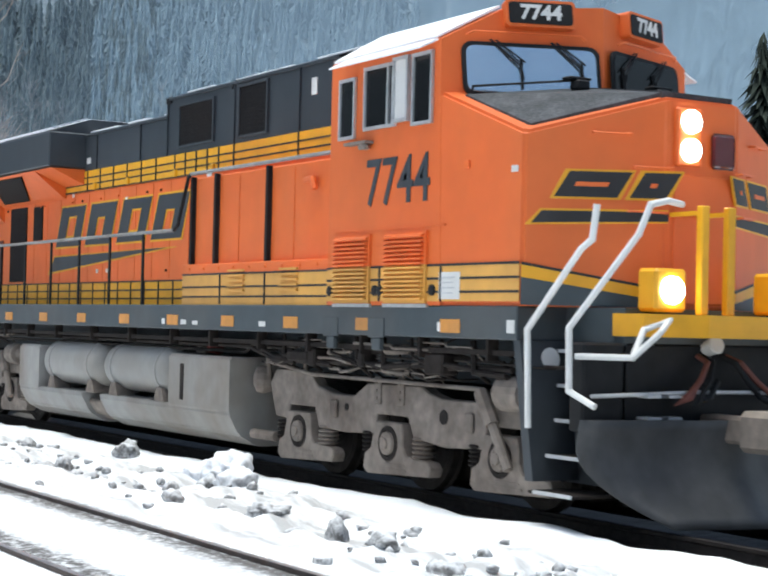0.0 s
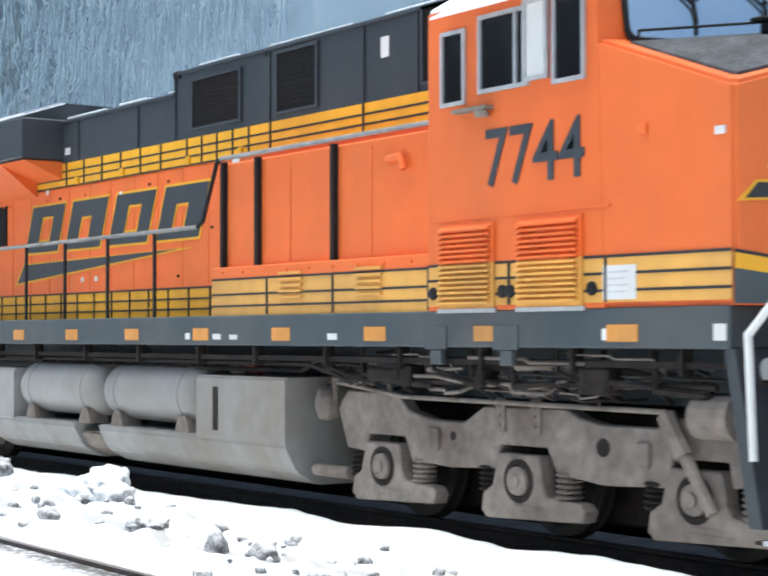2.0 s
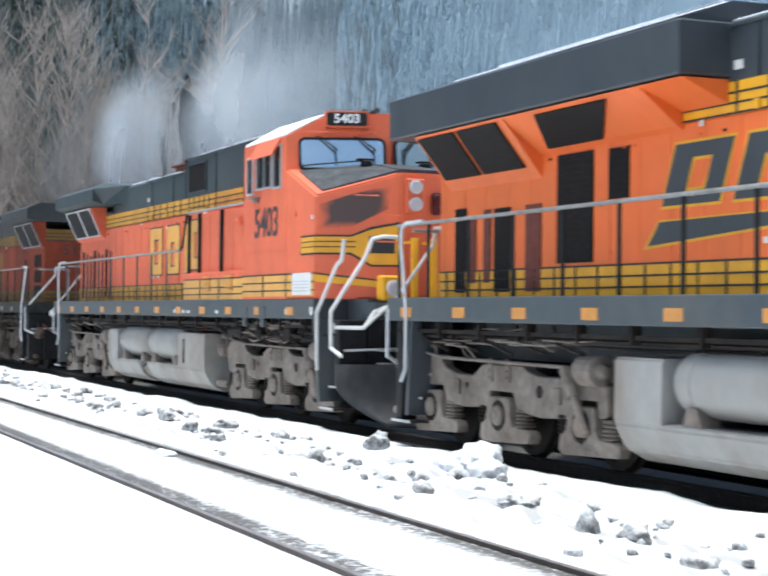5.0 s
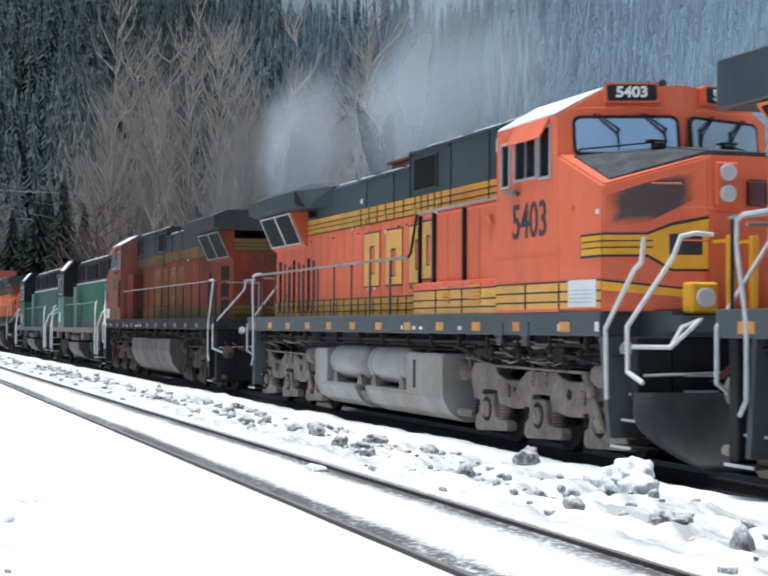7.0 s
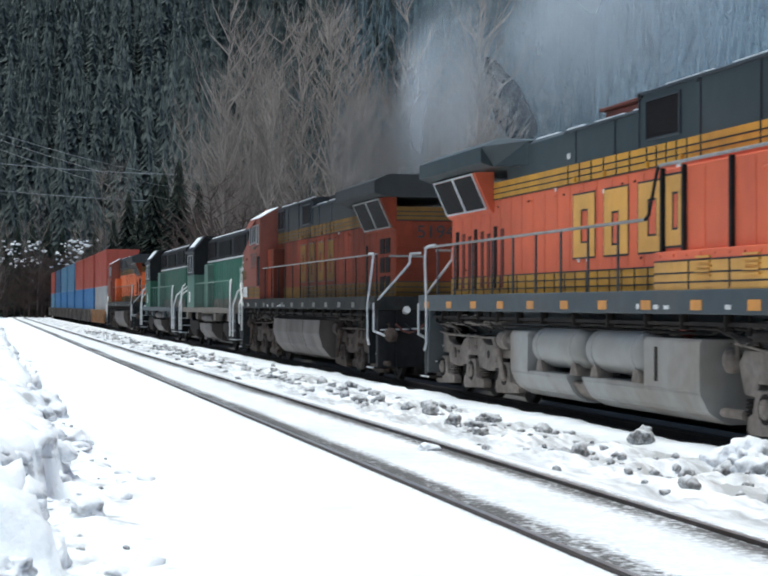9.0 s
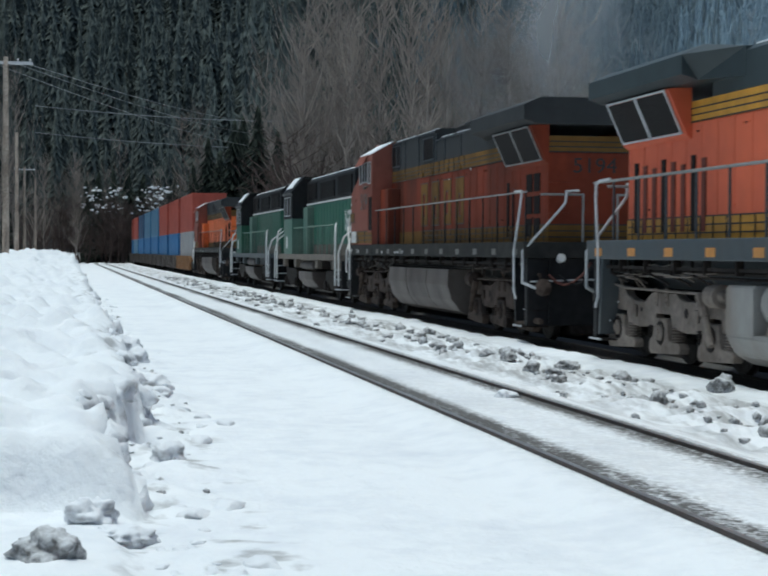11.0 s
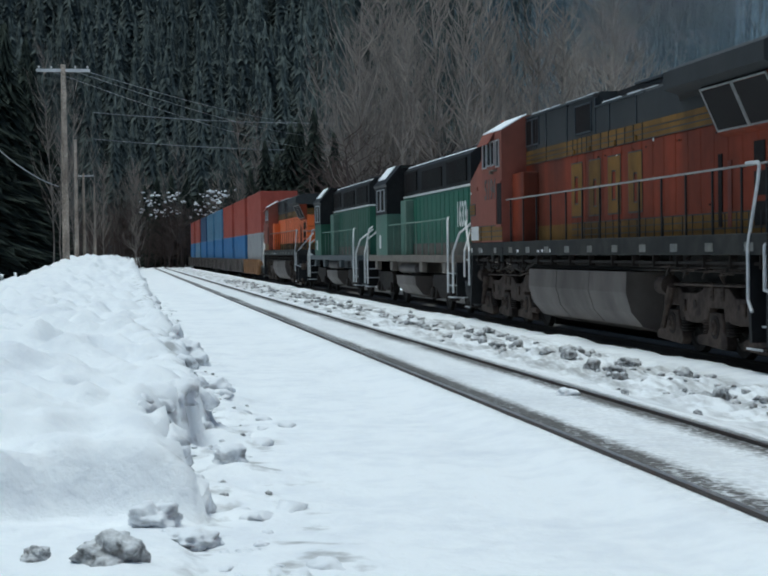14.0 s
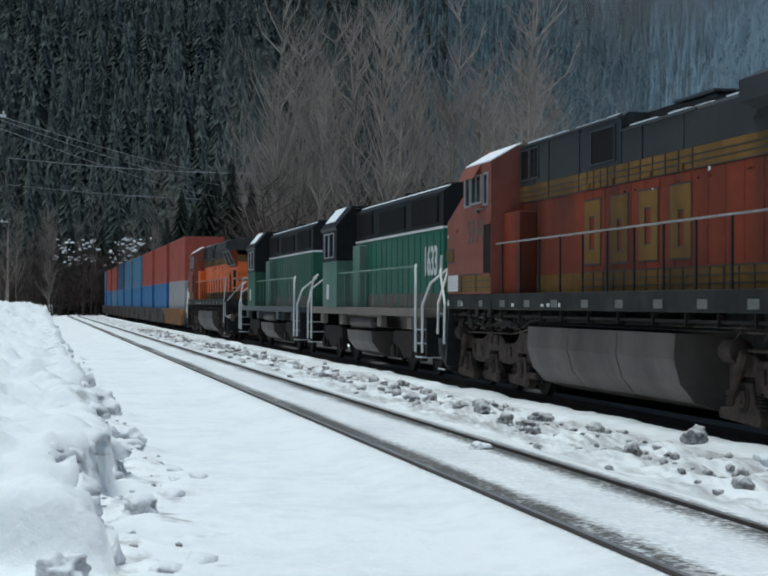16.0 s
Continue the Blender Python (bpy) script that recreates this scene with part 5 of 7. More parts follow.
            part("cable_socket", bm, WHITE, loco)
        bm = bmesh.new()
        pipe(bm, [(e * 10.2, -1.4, 1.16), (e * 10.3, -0.3, 1.2), (e * 10.3, 0.3, 1.2), (e * 10.2, 1.4, 1.16)], 0.018, 6)
        part("uncoupling_rod", bm, HANDRAIL, loco)
    # rear end rail
    for s in (-1, 1):
        bm = bmesh.new()
        pipe(bm, [(-10.2, s * 1.2, 2.85), (-10.2, s * 0.35, 2.85), (-10.2, s * 0.35, 1.93)], 0.024)
        part("end_rail", bm, HANDRAIL_DULL, loco)


def cab(loco, kind, paint, yellow, yellow_low):
    """Wide-nose cab with its glazing, number boards, lamps and lining."""
    W = 1.55
    x0 = 5.8

    def front(y, z):
        return 8.62 - 0.60 * abs(y) / W - 0.13 * (z - 3.95)
    # cab shell: section pulled from the back wall to the angled front
    sect = [(-W, 1.93), (-W, 4.52), (-0.94, 4.86), (0, 4.92), (0.94, 4.86), (W, 4.52), (W, 1.93)]
    bm = bmesh.new()
    n = len(sect)
    rear = [bm.verts.new((x0, y, z)) for y, z in sect]
    fore = [bm.verts.new((front(y, max(z, 3.9)), y, z)) for y, z in sect]
    mid = bm.verts.new((front(0, 3.9), 0, 1.93))
    for i in range(n - 1):
        bm.faces.new((rear[i], fore[i], fore[i + 1], rear[i + 1]))
    bm.faces.new(rear[::-1])
    bm.faces.new([fore[0], fore[1], fore[2], fore[3], mid])
    bm.faces.new([fore[3], fore[4], fore[5], fore[6], mid])
    bm.faces.new((rear[0], rear[6], fore[6], mid, fore[0]))
    bmesh.ops.recalc_face_normals(bm, faces=bm.faces[:])
    part("cab", bm, paint, loco)
    # nose
    B, C, CZ = (9.35, W), (9.98, 0.42), 3.84
    nose_pts = {}
    bm = bmesh.new()
    for s in (-1, 1):
        nose_pts[s] = [bm.verts.new(p) for p in ((7.6, s * (W - 0.004), 1.93), (B[0], s * (B[1] - 0.004), 1.93), (C[0], s * C[1], 1.93), (7.6, s * (W - 0.004), 4.13), (B[0], s * (B[1] - 0.004), 3.50), (C[0], s * C[1], CZ), (8.4, s * 0.3, 4.06))]
    for s in (-1, 1):
        a = nose_pts[s]
        bm.faces.new((a[0], a[1], a[4], a[3]))
        bm.faces.new((a[1], a[2], a[5], a[4]))
        bm.faces.new((a[3], a[4], a[6]))
        bm.faces.new((a[4], a[5], a[6]))
    a, b = nose_pts[-1], nose_pts[1]
    bm.faces.new((a[2], b[2], b[5], a[5]))
    bm.faces.new((a[5], b[5], b[6], a[6]))
    bm.faces.new((a[0], b[0], b[1], b[2], a[2], a[1]))
    bmesh.ops.recalc_face_normals(bm, faces=bm.faces[:])
    bmesh.ops.bevel(bm, geom=[e for e in bm.edges if e.calc_length() > 0.3 and len(e.link_faces) == 2], offset=0.03, segments=2, affect="EDGES")
    part("nose", bm, paint, loco)
    # dark anti-glare deck
    for s in (-1, 1):
        bm = bmesh.new()
        P = [Vector((8.16, s * 1.40, 3.935)), Vector((9.24, s * 1.40, 3.555)), Vector((9.86, s * 0.42, 3.862)), Vector((8.5, s * 0.30, 4.062))]
        up = Vector((0.12, s * -0.12, 1)).normalized() * 0.035
        add_mesh(bm, [p + up for p in P] + [p - up * 3 for p in P], [(0, 1, 2, 3), (4, 7, 6, 5), (0, 4, 5, 1), (1, 5, 6, 2), (2, 6, 7, 3), (3, 7, 4, 0)])
        bmesh.ops.recalc_face_normals(bm, faces=bm.faces[:])
        part("nose_deck", bm, DECK, loco, "dark anti-slip nose top")
    bm = bmesh.new()
    add_mesh(bm, [(8.5, -0.3, 4.105), (9.9, -0.42, 3.905), (9.9, 0.42, 3.905), (8.5, 0.3, 4.105), (8.5, -0.3, 4.03), (9.9, -0.42, 3.82), (9.9, 0.42, 3.82), (8.5, 0.3, 4.03)],
             [(0, 1, 2, 3), (4, 7, 6, 5), (0, 4, 5, 1), (1, 5, 6, 2), (2, 6, 7, 3), (3, 7, 4, 0)])
    part("nose_deck", bm, DECK, loco)
    # windscreens with gasket and wipers
    for s in (-1, 1):
        def fp(y, z, out=0.0):
            q = Vector((front(y, z), s * y, z))
            return q + Vector((0.92, s * 0.36, 0.1)) * out
        def sheet(y0, y1, z0, z1, o0, o1, cut=0.07):
            rim = []
            for cy, cz, q in ((y1 - cut, z0 + cut, -90), (y1 - cut, z1 - cut, 0), (y0 + cut, z1 - cut, 90), (y0 + cut, z0 + cut, 180)):
                rim += [(cy + cut * math.cos(radians(q + 22.5 * k)), cz + cut * math.sin(radians(q + 22.5 * k))) for k in range(5)]
            t = bmesh.new()
            m = len(rim)
            add_mesh(t, [fp(y, z, o1) for y, z in rim] + [fp(y, z, o0) for y, z in rim],
                     [tuple(range(m)), tuple(range(2 * m - 1, m - 1, -1))] + [(i, i + m, (i + 1) % m + m, (i + 1) % m) for i in range(m)])
            bmesh.ops.recalc_face_normals(t, faces=t.faces[:])
            return t
        zb, zt = 4.01, 4.47
        gasket = part("windscreen_gasket", sheet(0.07, 1.37, zb - 0.04, zt + 0.04, -0.01, 0.012, 0.10), BLACK, loco)
        # the lead unit's far pane is left dark, without the painted sky
        part("windscreen", sheet(0.11, 1.33, zb, zt, 0.0, 0.02, 0.08), SKY_TONED_SCREEN if s < 0 or kind != "new" else DARK_GLASS, loco, "windscreen glass with the sky's reflection set by colour")
        for y in (0.28, 0.85):
            bm = bmesh.new()
            pipe(bm, [fp(y + 0.25, zt + 0.06, 0.03), fp(y - 0.02, zt - 0.2, 0.06), fp(y - 0.04, zt - 0.33, 0.04)], 0.012, 6)
            pipe(bm, [fp(y + 0.2, zt + 0.06, 0.03), fp(y - 0.06, zt - 0.16, 0.06)], 0.009, 6)
            rod(bm, fp(y - 0.03, zt - 0.12, 0.035), fp(y - 0.03, zt - 0.42, 0.035), 0.012, 6)
            part("wiper", bm, BLACK, loco)
        bm = bmesh.new()
        pipe(bm, [fp(0.2, zt + 0.10, 0.02), fp(0.25, zt + 0.13, 0.06), fp(1.25, zt + 0.13, 0.06), fp(1.32, zt + 0.10, 0.02)], 0.012, 6)
        part("grab_handle", bm, paint, loco)
        # number board
        bm = bmesh.new()
        for v in (sheet(0.30, 0.96, 4.66, 4.93, -0.05, 0.10, 0.04),):
            merge(bm, v)
        board = part("number_board", bm, paint, loco)
        part("number_board_face", sheet(0.33, 0.93, 4.69, 4.90, 0.10, 0.112, 0.03), BLACK, board)
        # wiper motor block
        bm = bmesh.new()
        box(bm, 8.72, 8.86, *span(s * 0.42, s * 0.58), 4.02, 4.12, 0.02)
        box(bm, 8.68, 8.82, *span(s * 0.38, s * 0.64), 4.12, 4.15, 0.01)
        part("washer_block", bm, BLACK, loco)
        bm = bmesh.new()
        pipe(bm, [(8.2, s * 1.34, 3.98), (8.2, s * 1.34, 4.05), (8.75, s * 0.52, 4.12)], 0.012, 6)
        part("deck_rail", bm, BLACK, loco)
    # roof: pale snow and side awnings
    for s in (-1, 1):
        bm = bmesh.new()
        add_mesh(bm, [(x0 + 0.02, s * 1.54, 4.53), (7.86, s * 1.53, 4.545), (8.05, s * 0.94, 4.88), (x0 + 0.02, s * 0.94, 4.88), (x0 + 0.02, s * 1.54, 4.56), (7.86, s * 1.53, 4.57), (8.05, s * 0.94, 4.905), (x0 + 0.02, s * 0.94, 4.905)],
                 [(0, 1, 2, 3), (4, 7, 6, 5), (0, 4, 5, 1), (1, 5, 6, 2), (2, 6, 7, 3), (3, 7, 4, 0)])
        bmesh.ops.recalc_face_normals(bm, faces=bm.faces[:])
        part("snow_on_roof", bm, SNOW_CAP, loco, "thin snow on the cab roof")
        bm = bmesh.new()
        add_mesh(bm, [(x, s * y, z) for x in (6.1 if kind == "new" else 6.55, 7.9 if kind == "new" else 7.72) for y, z in (((1.55, 4.535), (1.76, 4.43), (1.76, 4.41), (1.55, 4.51)) if kind == "new" else ((1.56, 4.53), (1.72, 4.25), (1.70, 4.24), (1.555, 4.48)))],
                 [(0, 1, 2, 3), (4, 7, 6, 5), (0, 4, 5, 1), (1, 5, 6, 2), (2, 6, 7, 3), (3, 7, 4, 0)])
        bmesh.ops.recalc_face_normals(bm, faces=bm.faces[:])
        part("awning", bm, SNOW_CAP if kind == "new" else paint, loco, "sloped awning over the side windows")
        zb, zt = 3.74, 4.43
        window_unit(loco, 6.0, 6.34, zb - 0.06, zt - 0.1, s, W)
        if kind == "new":
            window_unit(loco, 6.52, 7.02, zb, zt - 0.03, s, W)
            window_unit(loco, 6.98, 7.16, zb, zt - 0.03, s, W - 0.005)
            window_unit(loco, 7.12, 7.42, zb + 0.03, zt, s, W + 0.02, WHITE)
            window_unit(loco, 7.46, 7.84, zb - 0.03, zt, s, W)
        else:
            window_unit(loco, 6.50, 6.92, zb, zt - 0.1, s, W)
            window_unit(loco, 6.88, 7.30, zb, zt - 0.1, s, W)
            window_unit(loco, 7.36, 7.78, zb - 0.03, zt, s, W)
        bm = bmesh.new()
        box(bm, 6.25, 6.7, *span(s * W, s * (W + 0.10)), 3.60, 3.63)
        clump(bm, (6.62, s * 1.62, 3.56), (0.09, 0.06, 0.06), 4, 0.1, 1)
        part("mirror_arm", bm, TRUCK, loco)
        # lower side: band, louvred doors, placards
        bm = bmesh.new()
        box(bm, x0, 9.33, *span(s * W, s * (W + 0.005)), 1.97, 2.31)
        part("lower_band", bm, yellow_low, loco, "dusty yellow painted band")
        bm = bmesh.new()
        panel_lines(bm, x0, 9.33, s * (W + 0.005), 1.97, 2.31, s, (6.9, 8.05), (2.06, 2.19, 2.32))
        part("lining", bm, LINE, loco)
        if kind == "new":
            for a, b_ in ((5.98, 6.72), (7.02, 7.80)):
                bm = bmesh.new()
                box(bm, a, b_, *span(s * W, s * (W + 0.03)), 2.33, 2.66)
                dr = part("louvred_door", bm, paint, loco, "louvred cab door, orange above and yellow below")
                bm = bmesh.new()
                box(bm, a, b_, *span(s * W, s * (W + 0.03)), 1.95, 2.329)
                part("lower_panel", bm, yellow_low, dr)
                for k in range(15):
                    z = 1.99 + k * 0.044
                    b2 = bmesh.new()
                    add_mesh(b2, [(x, s * (W + y), z + h) for x in (a + 0.03, b_ - 0.03) for y, h in ((0.03, 0.0), (0.075, -0.008), (0.075, 0.006), (0.03, 0.034))],
                             [(0, 1, 2, 3), (4, 7, 6, 5), (0, 4, 5, 1), (1, 5, 6, 2), (2, 6, 7, 3), (3, 7, 4, 0)])
                    bmesh.ops.recalc_face_normals(b2, faces=b2.faces[:])
                    part("slat", b2, paint if z > 2.33 else yellow_low, dr)
                for x in (a - 0.1, b_ + 0.1):
                    b2 = bmesh.new()
                    lathe(b2, [(0, 0.055), (0.02, 0.055), (0.03, 0.03)], (x, s * (W + 0.005), 2.08), (0, s, 0), 12)
                    part("latch", b2, BLACK, dr)
                b2 = bmesh.new()
                box(b2, a - 0.02, b_ + 0.02, *span(s * W, s * (W + 0.03)), 1.91, 1.945)
                part("drip_rail", b2, ALUM, dr)
        px = (8.02, 8.38) if kind == "new" else (8.35, 9.2)
        bm = bmesh.new()
        box(bm, *px, *span(s * W, s * (W + 0.012)), 1.99, 2.25 if kind == "new" else 2.33)
        part("placard", bm, WHITE, loco, "white placard with faint print")
        for k in range(4):
            b2 = bmesh.new()
            z = 2.20 - 0.05 * k
            box(b2, px[0] + 0.04, px[1] - 0.08 - 0.03 * (k % 2), *span(s * (W + 0.012), s * (W + 0.014)), z - 0.008, z + 0.006)
            part("print_bar", b2, HANDRAIL, loco)
        bm = bmesh.new()
        box(bm, 9.18, 9.28, *span(s * W, s * (W + 0.01)), 3.14, 3.20)
        part("sticker", bm, WHITE, loco)
        bm = bmesh.new()
        box(bm, 8.42, 8.50, *span(s * W, s * (W + 0.02)), 3.22, 3.30, 0.005)
        part("bell_plate", bm, paint, loco)
        bm = bmesh.new()
        box(bm, 5.84, 8.1, *span(s * W, s * (W + 0.008)), 2.70, 2.72)
        part("cab_moulding", bm, paint, loco)
    # nose face in its own flat frame: u from the outer corner to the centre, v up
    for s in (-1, 1):
        o = Vector((B[0], s * B[1], 0))
        u = (Vector((C[0], s * C[1], 0)) - o)
        L = u.length
        u.normalize()
        nrm = Vector((u.y * -s, u.x * s, 0)) * -1
        if nrm.x < 0:
            nrm = -nrm

        def np_(a, v, out):
            return o + u * a + Vector((0, 0, v)) + nrm * out

        def plate(name, rim, m, out, label=""):
            t = bmesh.new()
            k = len(rim)
            add_mesh(t, [np_(a, v, out) for a, v in rim] + [np_(a, v, -0.01) for a, v in rim],
                     [tuple(range(k)), tuple(range(2 * k - 1, k - 1, -1))] + [(i, i + k, (i + 1) % k + k, (i + 1) % k) for i in range(k)])
            bmesh.ops.recalc_face_normals(t, faces=t.faces[:])
            return part(name, t, m, loco, label)
        if kind == "new":
            plate("nose_skirt", [(0, 1.94), (L, 1.94), (L, 2.12), (0, 2.30)], SILL, 0.006)
            plate("nose_stripe", [(0, 2.19), (L, 2.00), (L, 2.09), (0, 2.30)], YELLOW, 0.010, "yellow nose stripe")
            plate("nose_stripe_line", [(0, 2.30), (L, 2.09), (L, 2.115), (0, 2.325)], LINE, 0.008)
            sl = 0.14
            for a0, a1 in ((0.26, 0.86), (0.94, 1.30)):
                plate("emblem_outline", [(a0 - 0.02, 2.90), (a1 + 0.02, 2.90), (a1 + 0.02 + sl, 3.17), (a0 - 0.02 + sl, 3.17)], YELLOW, 0.008)
                plate("emblem_shape", [(a0 + 0.02, 2.92), (a1 - 0.01, 2.92), (a1 - 0.01 + sl, 3.15), (a0 + 0.02 + sl, 3.15)], LINE, 0.012)
                plate("emblem_gap", [(a0 + 0.20, 3.015), (a1 - 0.10, 3.015), (a1 - 0.08, 3.055), (a0 + 0.22, 3.055)], ORANGE, 0.016)
            plate("emblem_outline", [(0.02, 2.66), (L + 0.02, 2.70), (L + 0.02, 2.82), (0.16, 2.81)], YELLOW, 0.008)
            plate("emblem_shape", [(0.08, 2.68), (L + 0.02, 2.715), (L + 0.02, 2.80), (0.17, 2.79)], LINE, 0.012)
        else:
            y_ = YELLOW if kind == "mid" else YELLOW_DIRTY
            plate("nose_panel_line", [(0.0, 2.60), (0.55, 2.60), (0.85, 2.42), (L, 2.42), (L, 3.10), (0.85, 3.02), (0.55, 2.90), (0.0, 2.90)], LINE, 0.006)
            plate("nose_panel", [(0.0, 2.63), (0.56, 2.63), (0.86, 2.45), (L, 2.45), (L, 3.06), (0.86, 2.98), (0.56, 2.87), (0.0, 2.87)], y_, 0.010, "yellow nose panel with dark lining")
            for x0_, z0_, z1_, m_, o_, nm in ((8.72, 2.60, 2.90, LINE, 0.006, "nose_panel_line"), (8.75, 2.63, 2.87, y_, 0.010, "nose_panel"), (8.78, 2.71, 2.726, LINE, 0.014, "lining"), (8.78, 2.79, 2.806, LINE, 0.014, "lining")):
                bm = bmesh.new()
                box(bm, x0_, 9.345, *span(s * W, s * (W + o_)), z0_, z1_)
                part(nm, bm, m_, loco)
            for z in (2.71, 2.79):
                plate("lining", [(0.0, z), (0.62, z), (0.62, z + 0.016), (0.0, z + 0.016)], LINE, 0.014)
            plate("emblem_shape", [(0.82, 2.62), (1.22, 2.62), (1.22, 2.88), (0.82, 2.88)], LINE, 0.014)
            plate("nose_stripe", [(0, 2.19), (L, 2.08), (L, 2.17), (0, 2.30)], y_, 0.010)
            plate("nose_stripe_line", [(0, 2.30), (L, 2.17), (L, 2.195), (0, 2.325)], LINE, 0.008)
            if kind == "mid":
                plate("soot_patch", [(0.03, 2.98), (0.55, 3.02), (1.12, 3.30), (1.16, 3.66), (0.5, 3.50), (0.06, 3.36)], SOOT, 0.004, "dark scorched patch on the nose")
        for z0, z1, a in ((3.42, 3.50, 0.62), (3.12, 3.2, 1.0), (2.70, 2.8, 0.95)):
            t = bmesh.new()
            pipe(t, [np_(a, z1, 0.0), np_(a, z1, 0.07), np_(a + 0.34, z1 - 0.01, 0.07), np_(a + 0.34, z1 - 0.01, 0.0)], 0.012, 6)
            part("grab_handle", t, paint, loco)
    # centre: headlamps, door, ditch lamps, yellow front beam
    bm = bmesh.new()
    box(bm, 9.96, 10.03, -0.34, -0.04, 3.22, 3.76, 0.02)
    hl = part("headlamp_housing", bm, paint, loco)
    lit = kind == "new"
    for z in (3.37, 3.63):
        bm = bmesh.new()
        lathe(bm, [(0, 0.11), (0.03, 0.105), (0.04, 0.08)], (10.03, -0.19, z), (1, 0, 0), 18)
        part("headlamp", bm, LAMP_ON if lit else LAMP_OFF, hl, "lit headlamp" if lit else "")
    bm = bmesh.new()
    box(bm, 9.99, 10.03, 0.08, 0.36, 3.22, 3.55, 0.03)
    part("red_marker_lamp", bm, MARKER, loco, "dark red marker lamp")
    bm = bmesh.new()
    box(bm, 9.975, 9.995, -0.34, 0.34, 1.98, 3.15, 0.01)
    part("nose_door", bm, paint, loco)
    for y in (-0.37, -0.06):
        bm = bmesh.new()
        box(bm, 10.38, 10.46, y - 0.045, y + 0.045, 1.88, 2.84, 0.01)
        box(bm, 10.0, 10.40, y - 0.02, y + 0.02, 2.76, 2.80)
        part("gate_post", bm, YELLOW, loco, "yellow post beside the nose door")
    bm = bmesh.new()
    prism(bm, [(10.0, -1.02), (10.36, -0.98), (10.55, -0.4), (10.55, 0.4), (10.36, 0.98), (10.0, 1.02)], 1.68, 1.88, "z")
    part("anticlimber", bm, YELLOW if kind == "new" else SILL, loco, "yellow edge of the front platform" if kind == "new" else "")
    for s in (-1, 1):
        bm = bmesh.new()
        box(bm, 10.12, 10.38, *span(s * 0.50, s * 0.86), 1.90, 2.28, 0.03)
        dl = part("ditch_lamp_box", bm, YELLOW, loco)
        bm = bmesh.new()
        lathe(bm, [(0, 0.125), (0.03, 0.12), (0.04, 0.09)], (10.38, s * 0.68, 2.09), (1, 0, 0), 18)
        part("ditch_lamp", bm, LAMP_ON if lit else LAMP_OFF, dl, "lit ditch lamp" if lit else "")
    # roof fittings
    bm = bmesh.new()
    box(bm, 6.9, 7.5, -0.3, 0.3, 4.9, 5.0, 0.03)
    rod(bm, (7.3, 0.1, 5.0), (7.75, 0.1, 5.06), 0.05)
    rod(bm, (7.3, -0.1, 5.0), (7.7, -0.1, 5.04), 0.04)
    part("roof_horn", bm, SLATE, loco)



def road_number(loco, text, kind):
    """Cab-side numbers and number boards."""
    for s in (-1, 1):
        m = pose(7.2 if kind == "new" else 7.02, s * 1.556, 3.165, 90, 0, 0) if s < 0 else pose(7.2 if kind == "new" else 7.02, s * 1.556, 3.165, 90, 0, 180)
        letters("road_number", text, 0.68, SLATE if kind != "old" else GREY_DIRTY, loco, m, 0.004, "dark painted road number", 0.92, 0.006)
        face = Vector((0.92, s * 0.37, 0.12)).normalized()
        q = face.to_track_quat("Z", "Y").to_matrix().to_4x4()
        y = 0.63
        x = 8.62 - 0.60 * y / 1.55 - 0.13 * (4.795 - 3.95)
        c = Vector((x, s * y, 4.795)) + Vector((0.92, s * 0.36, 0.1)) * 0.118
        letters("board_number", text, 0.2, WHITE, loco, Matrix.Translation(c) @ q, 0.004, "white number on black board", 1.05, 0.007)


lead = ge_locomotive("orange and black diesel locomotive with lit headlamps, lightly dusted", "new")
road_number(lead, "7744", "new")
second = ge_locomotive("faded orange diesel locomotive with yellow nose panel and scorched patch", "mid")
road_number(second, "5403", "mid")
third = ge_locomotive("grimy bleached orange diesel locomotive running backwards", "old")
road_number(third, "5194", "old")
for s in (-1, 1):
    emblem(lead, -4.15, 0.75, 2.86, 3.48, s, 0.955, SLATE, YELLOW, 0.42)
    emblem(second, -2.7, 1.0, 2.50, 3.50, s, 0.957, YELLOW_DULL, LINE, 0.0, 3)
    emblem(second, 2.08, 2.66, 2.52, 3.45, s, 1.405, YELLOW_DULL, LINE, 0.0, 1)
    emblem(third, -2.9, 1.85, 2.42, 3.50, s, 0.957, YELLOW_DIRTY, LINE, 0.0)
    bm = bmesh.new()
    prism(bm, [(-4.65, 2.42), (0.45, 2.735), (0.45, 2.745), (-4.35, 2.72)], *span(s * 0.955, s * 0.960))
    part("swoosh_outline", bm, YELLOW, lead)
    bm = bmesh.new()
    prism(bm, [(-4.55, 2.455), (0.1, 2.735), (0.1, 2.738), (-4.33, 2.70)], *span(s * 0.955, s * 0.963))
    part("swoosh", bm, SLATE, lead)
letters("end_number", "5194", 0.42, LINE, third, pose(-9.853, 0.0, 3.42, 90, 0, -90), 0.004, "dark worn road number", 1.1)
bm = bmesh.new()
box(bm, -13.3, -11.0, -0.11, 0.11, 0.78, 0.98, 0.03)
part("drawbar", bm, TRUCK, third, "rusty drawbar")
RIDING += [(lead, -21.45, False), (second, -43.9, False), (third, -68.3, True)]


def travel(t):
    for (a, p), (b, q) in zip(TRAVEL, TRAVEL[1:]):
        if t <= b:
            return p + (q - p) * (t - a) / (b - a)
    return TRAVEL[-1][1]



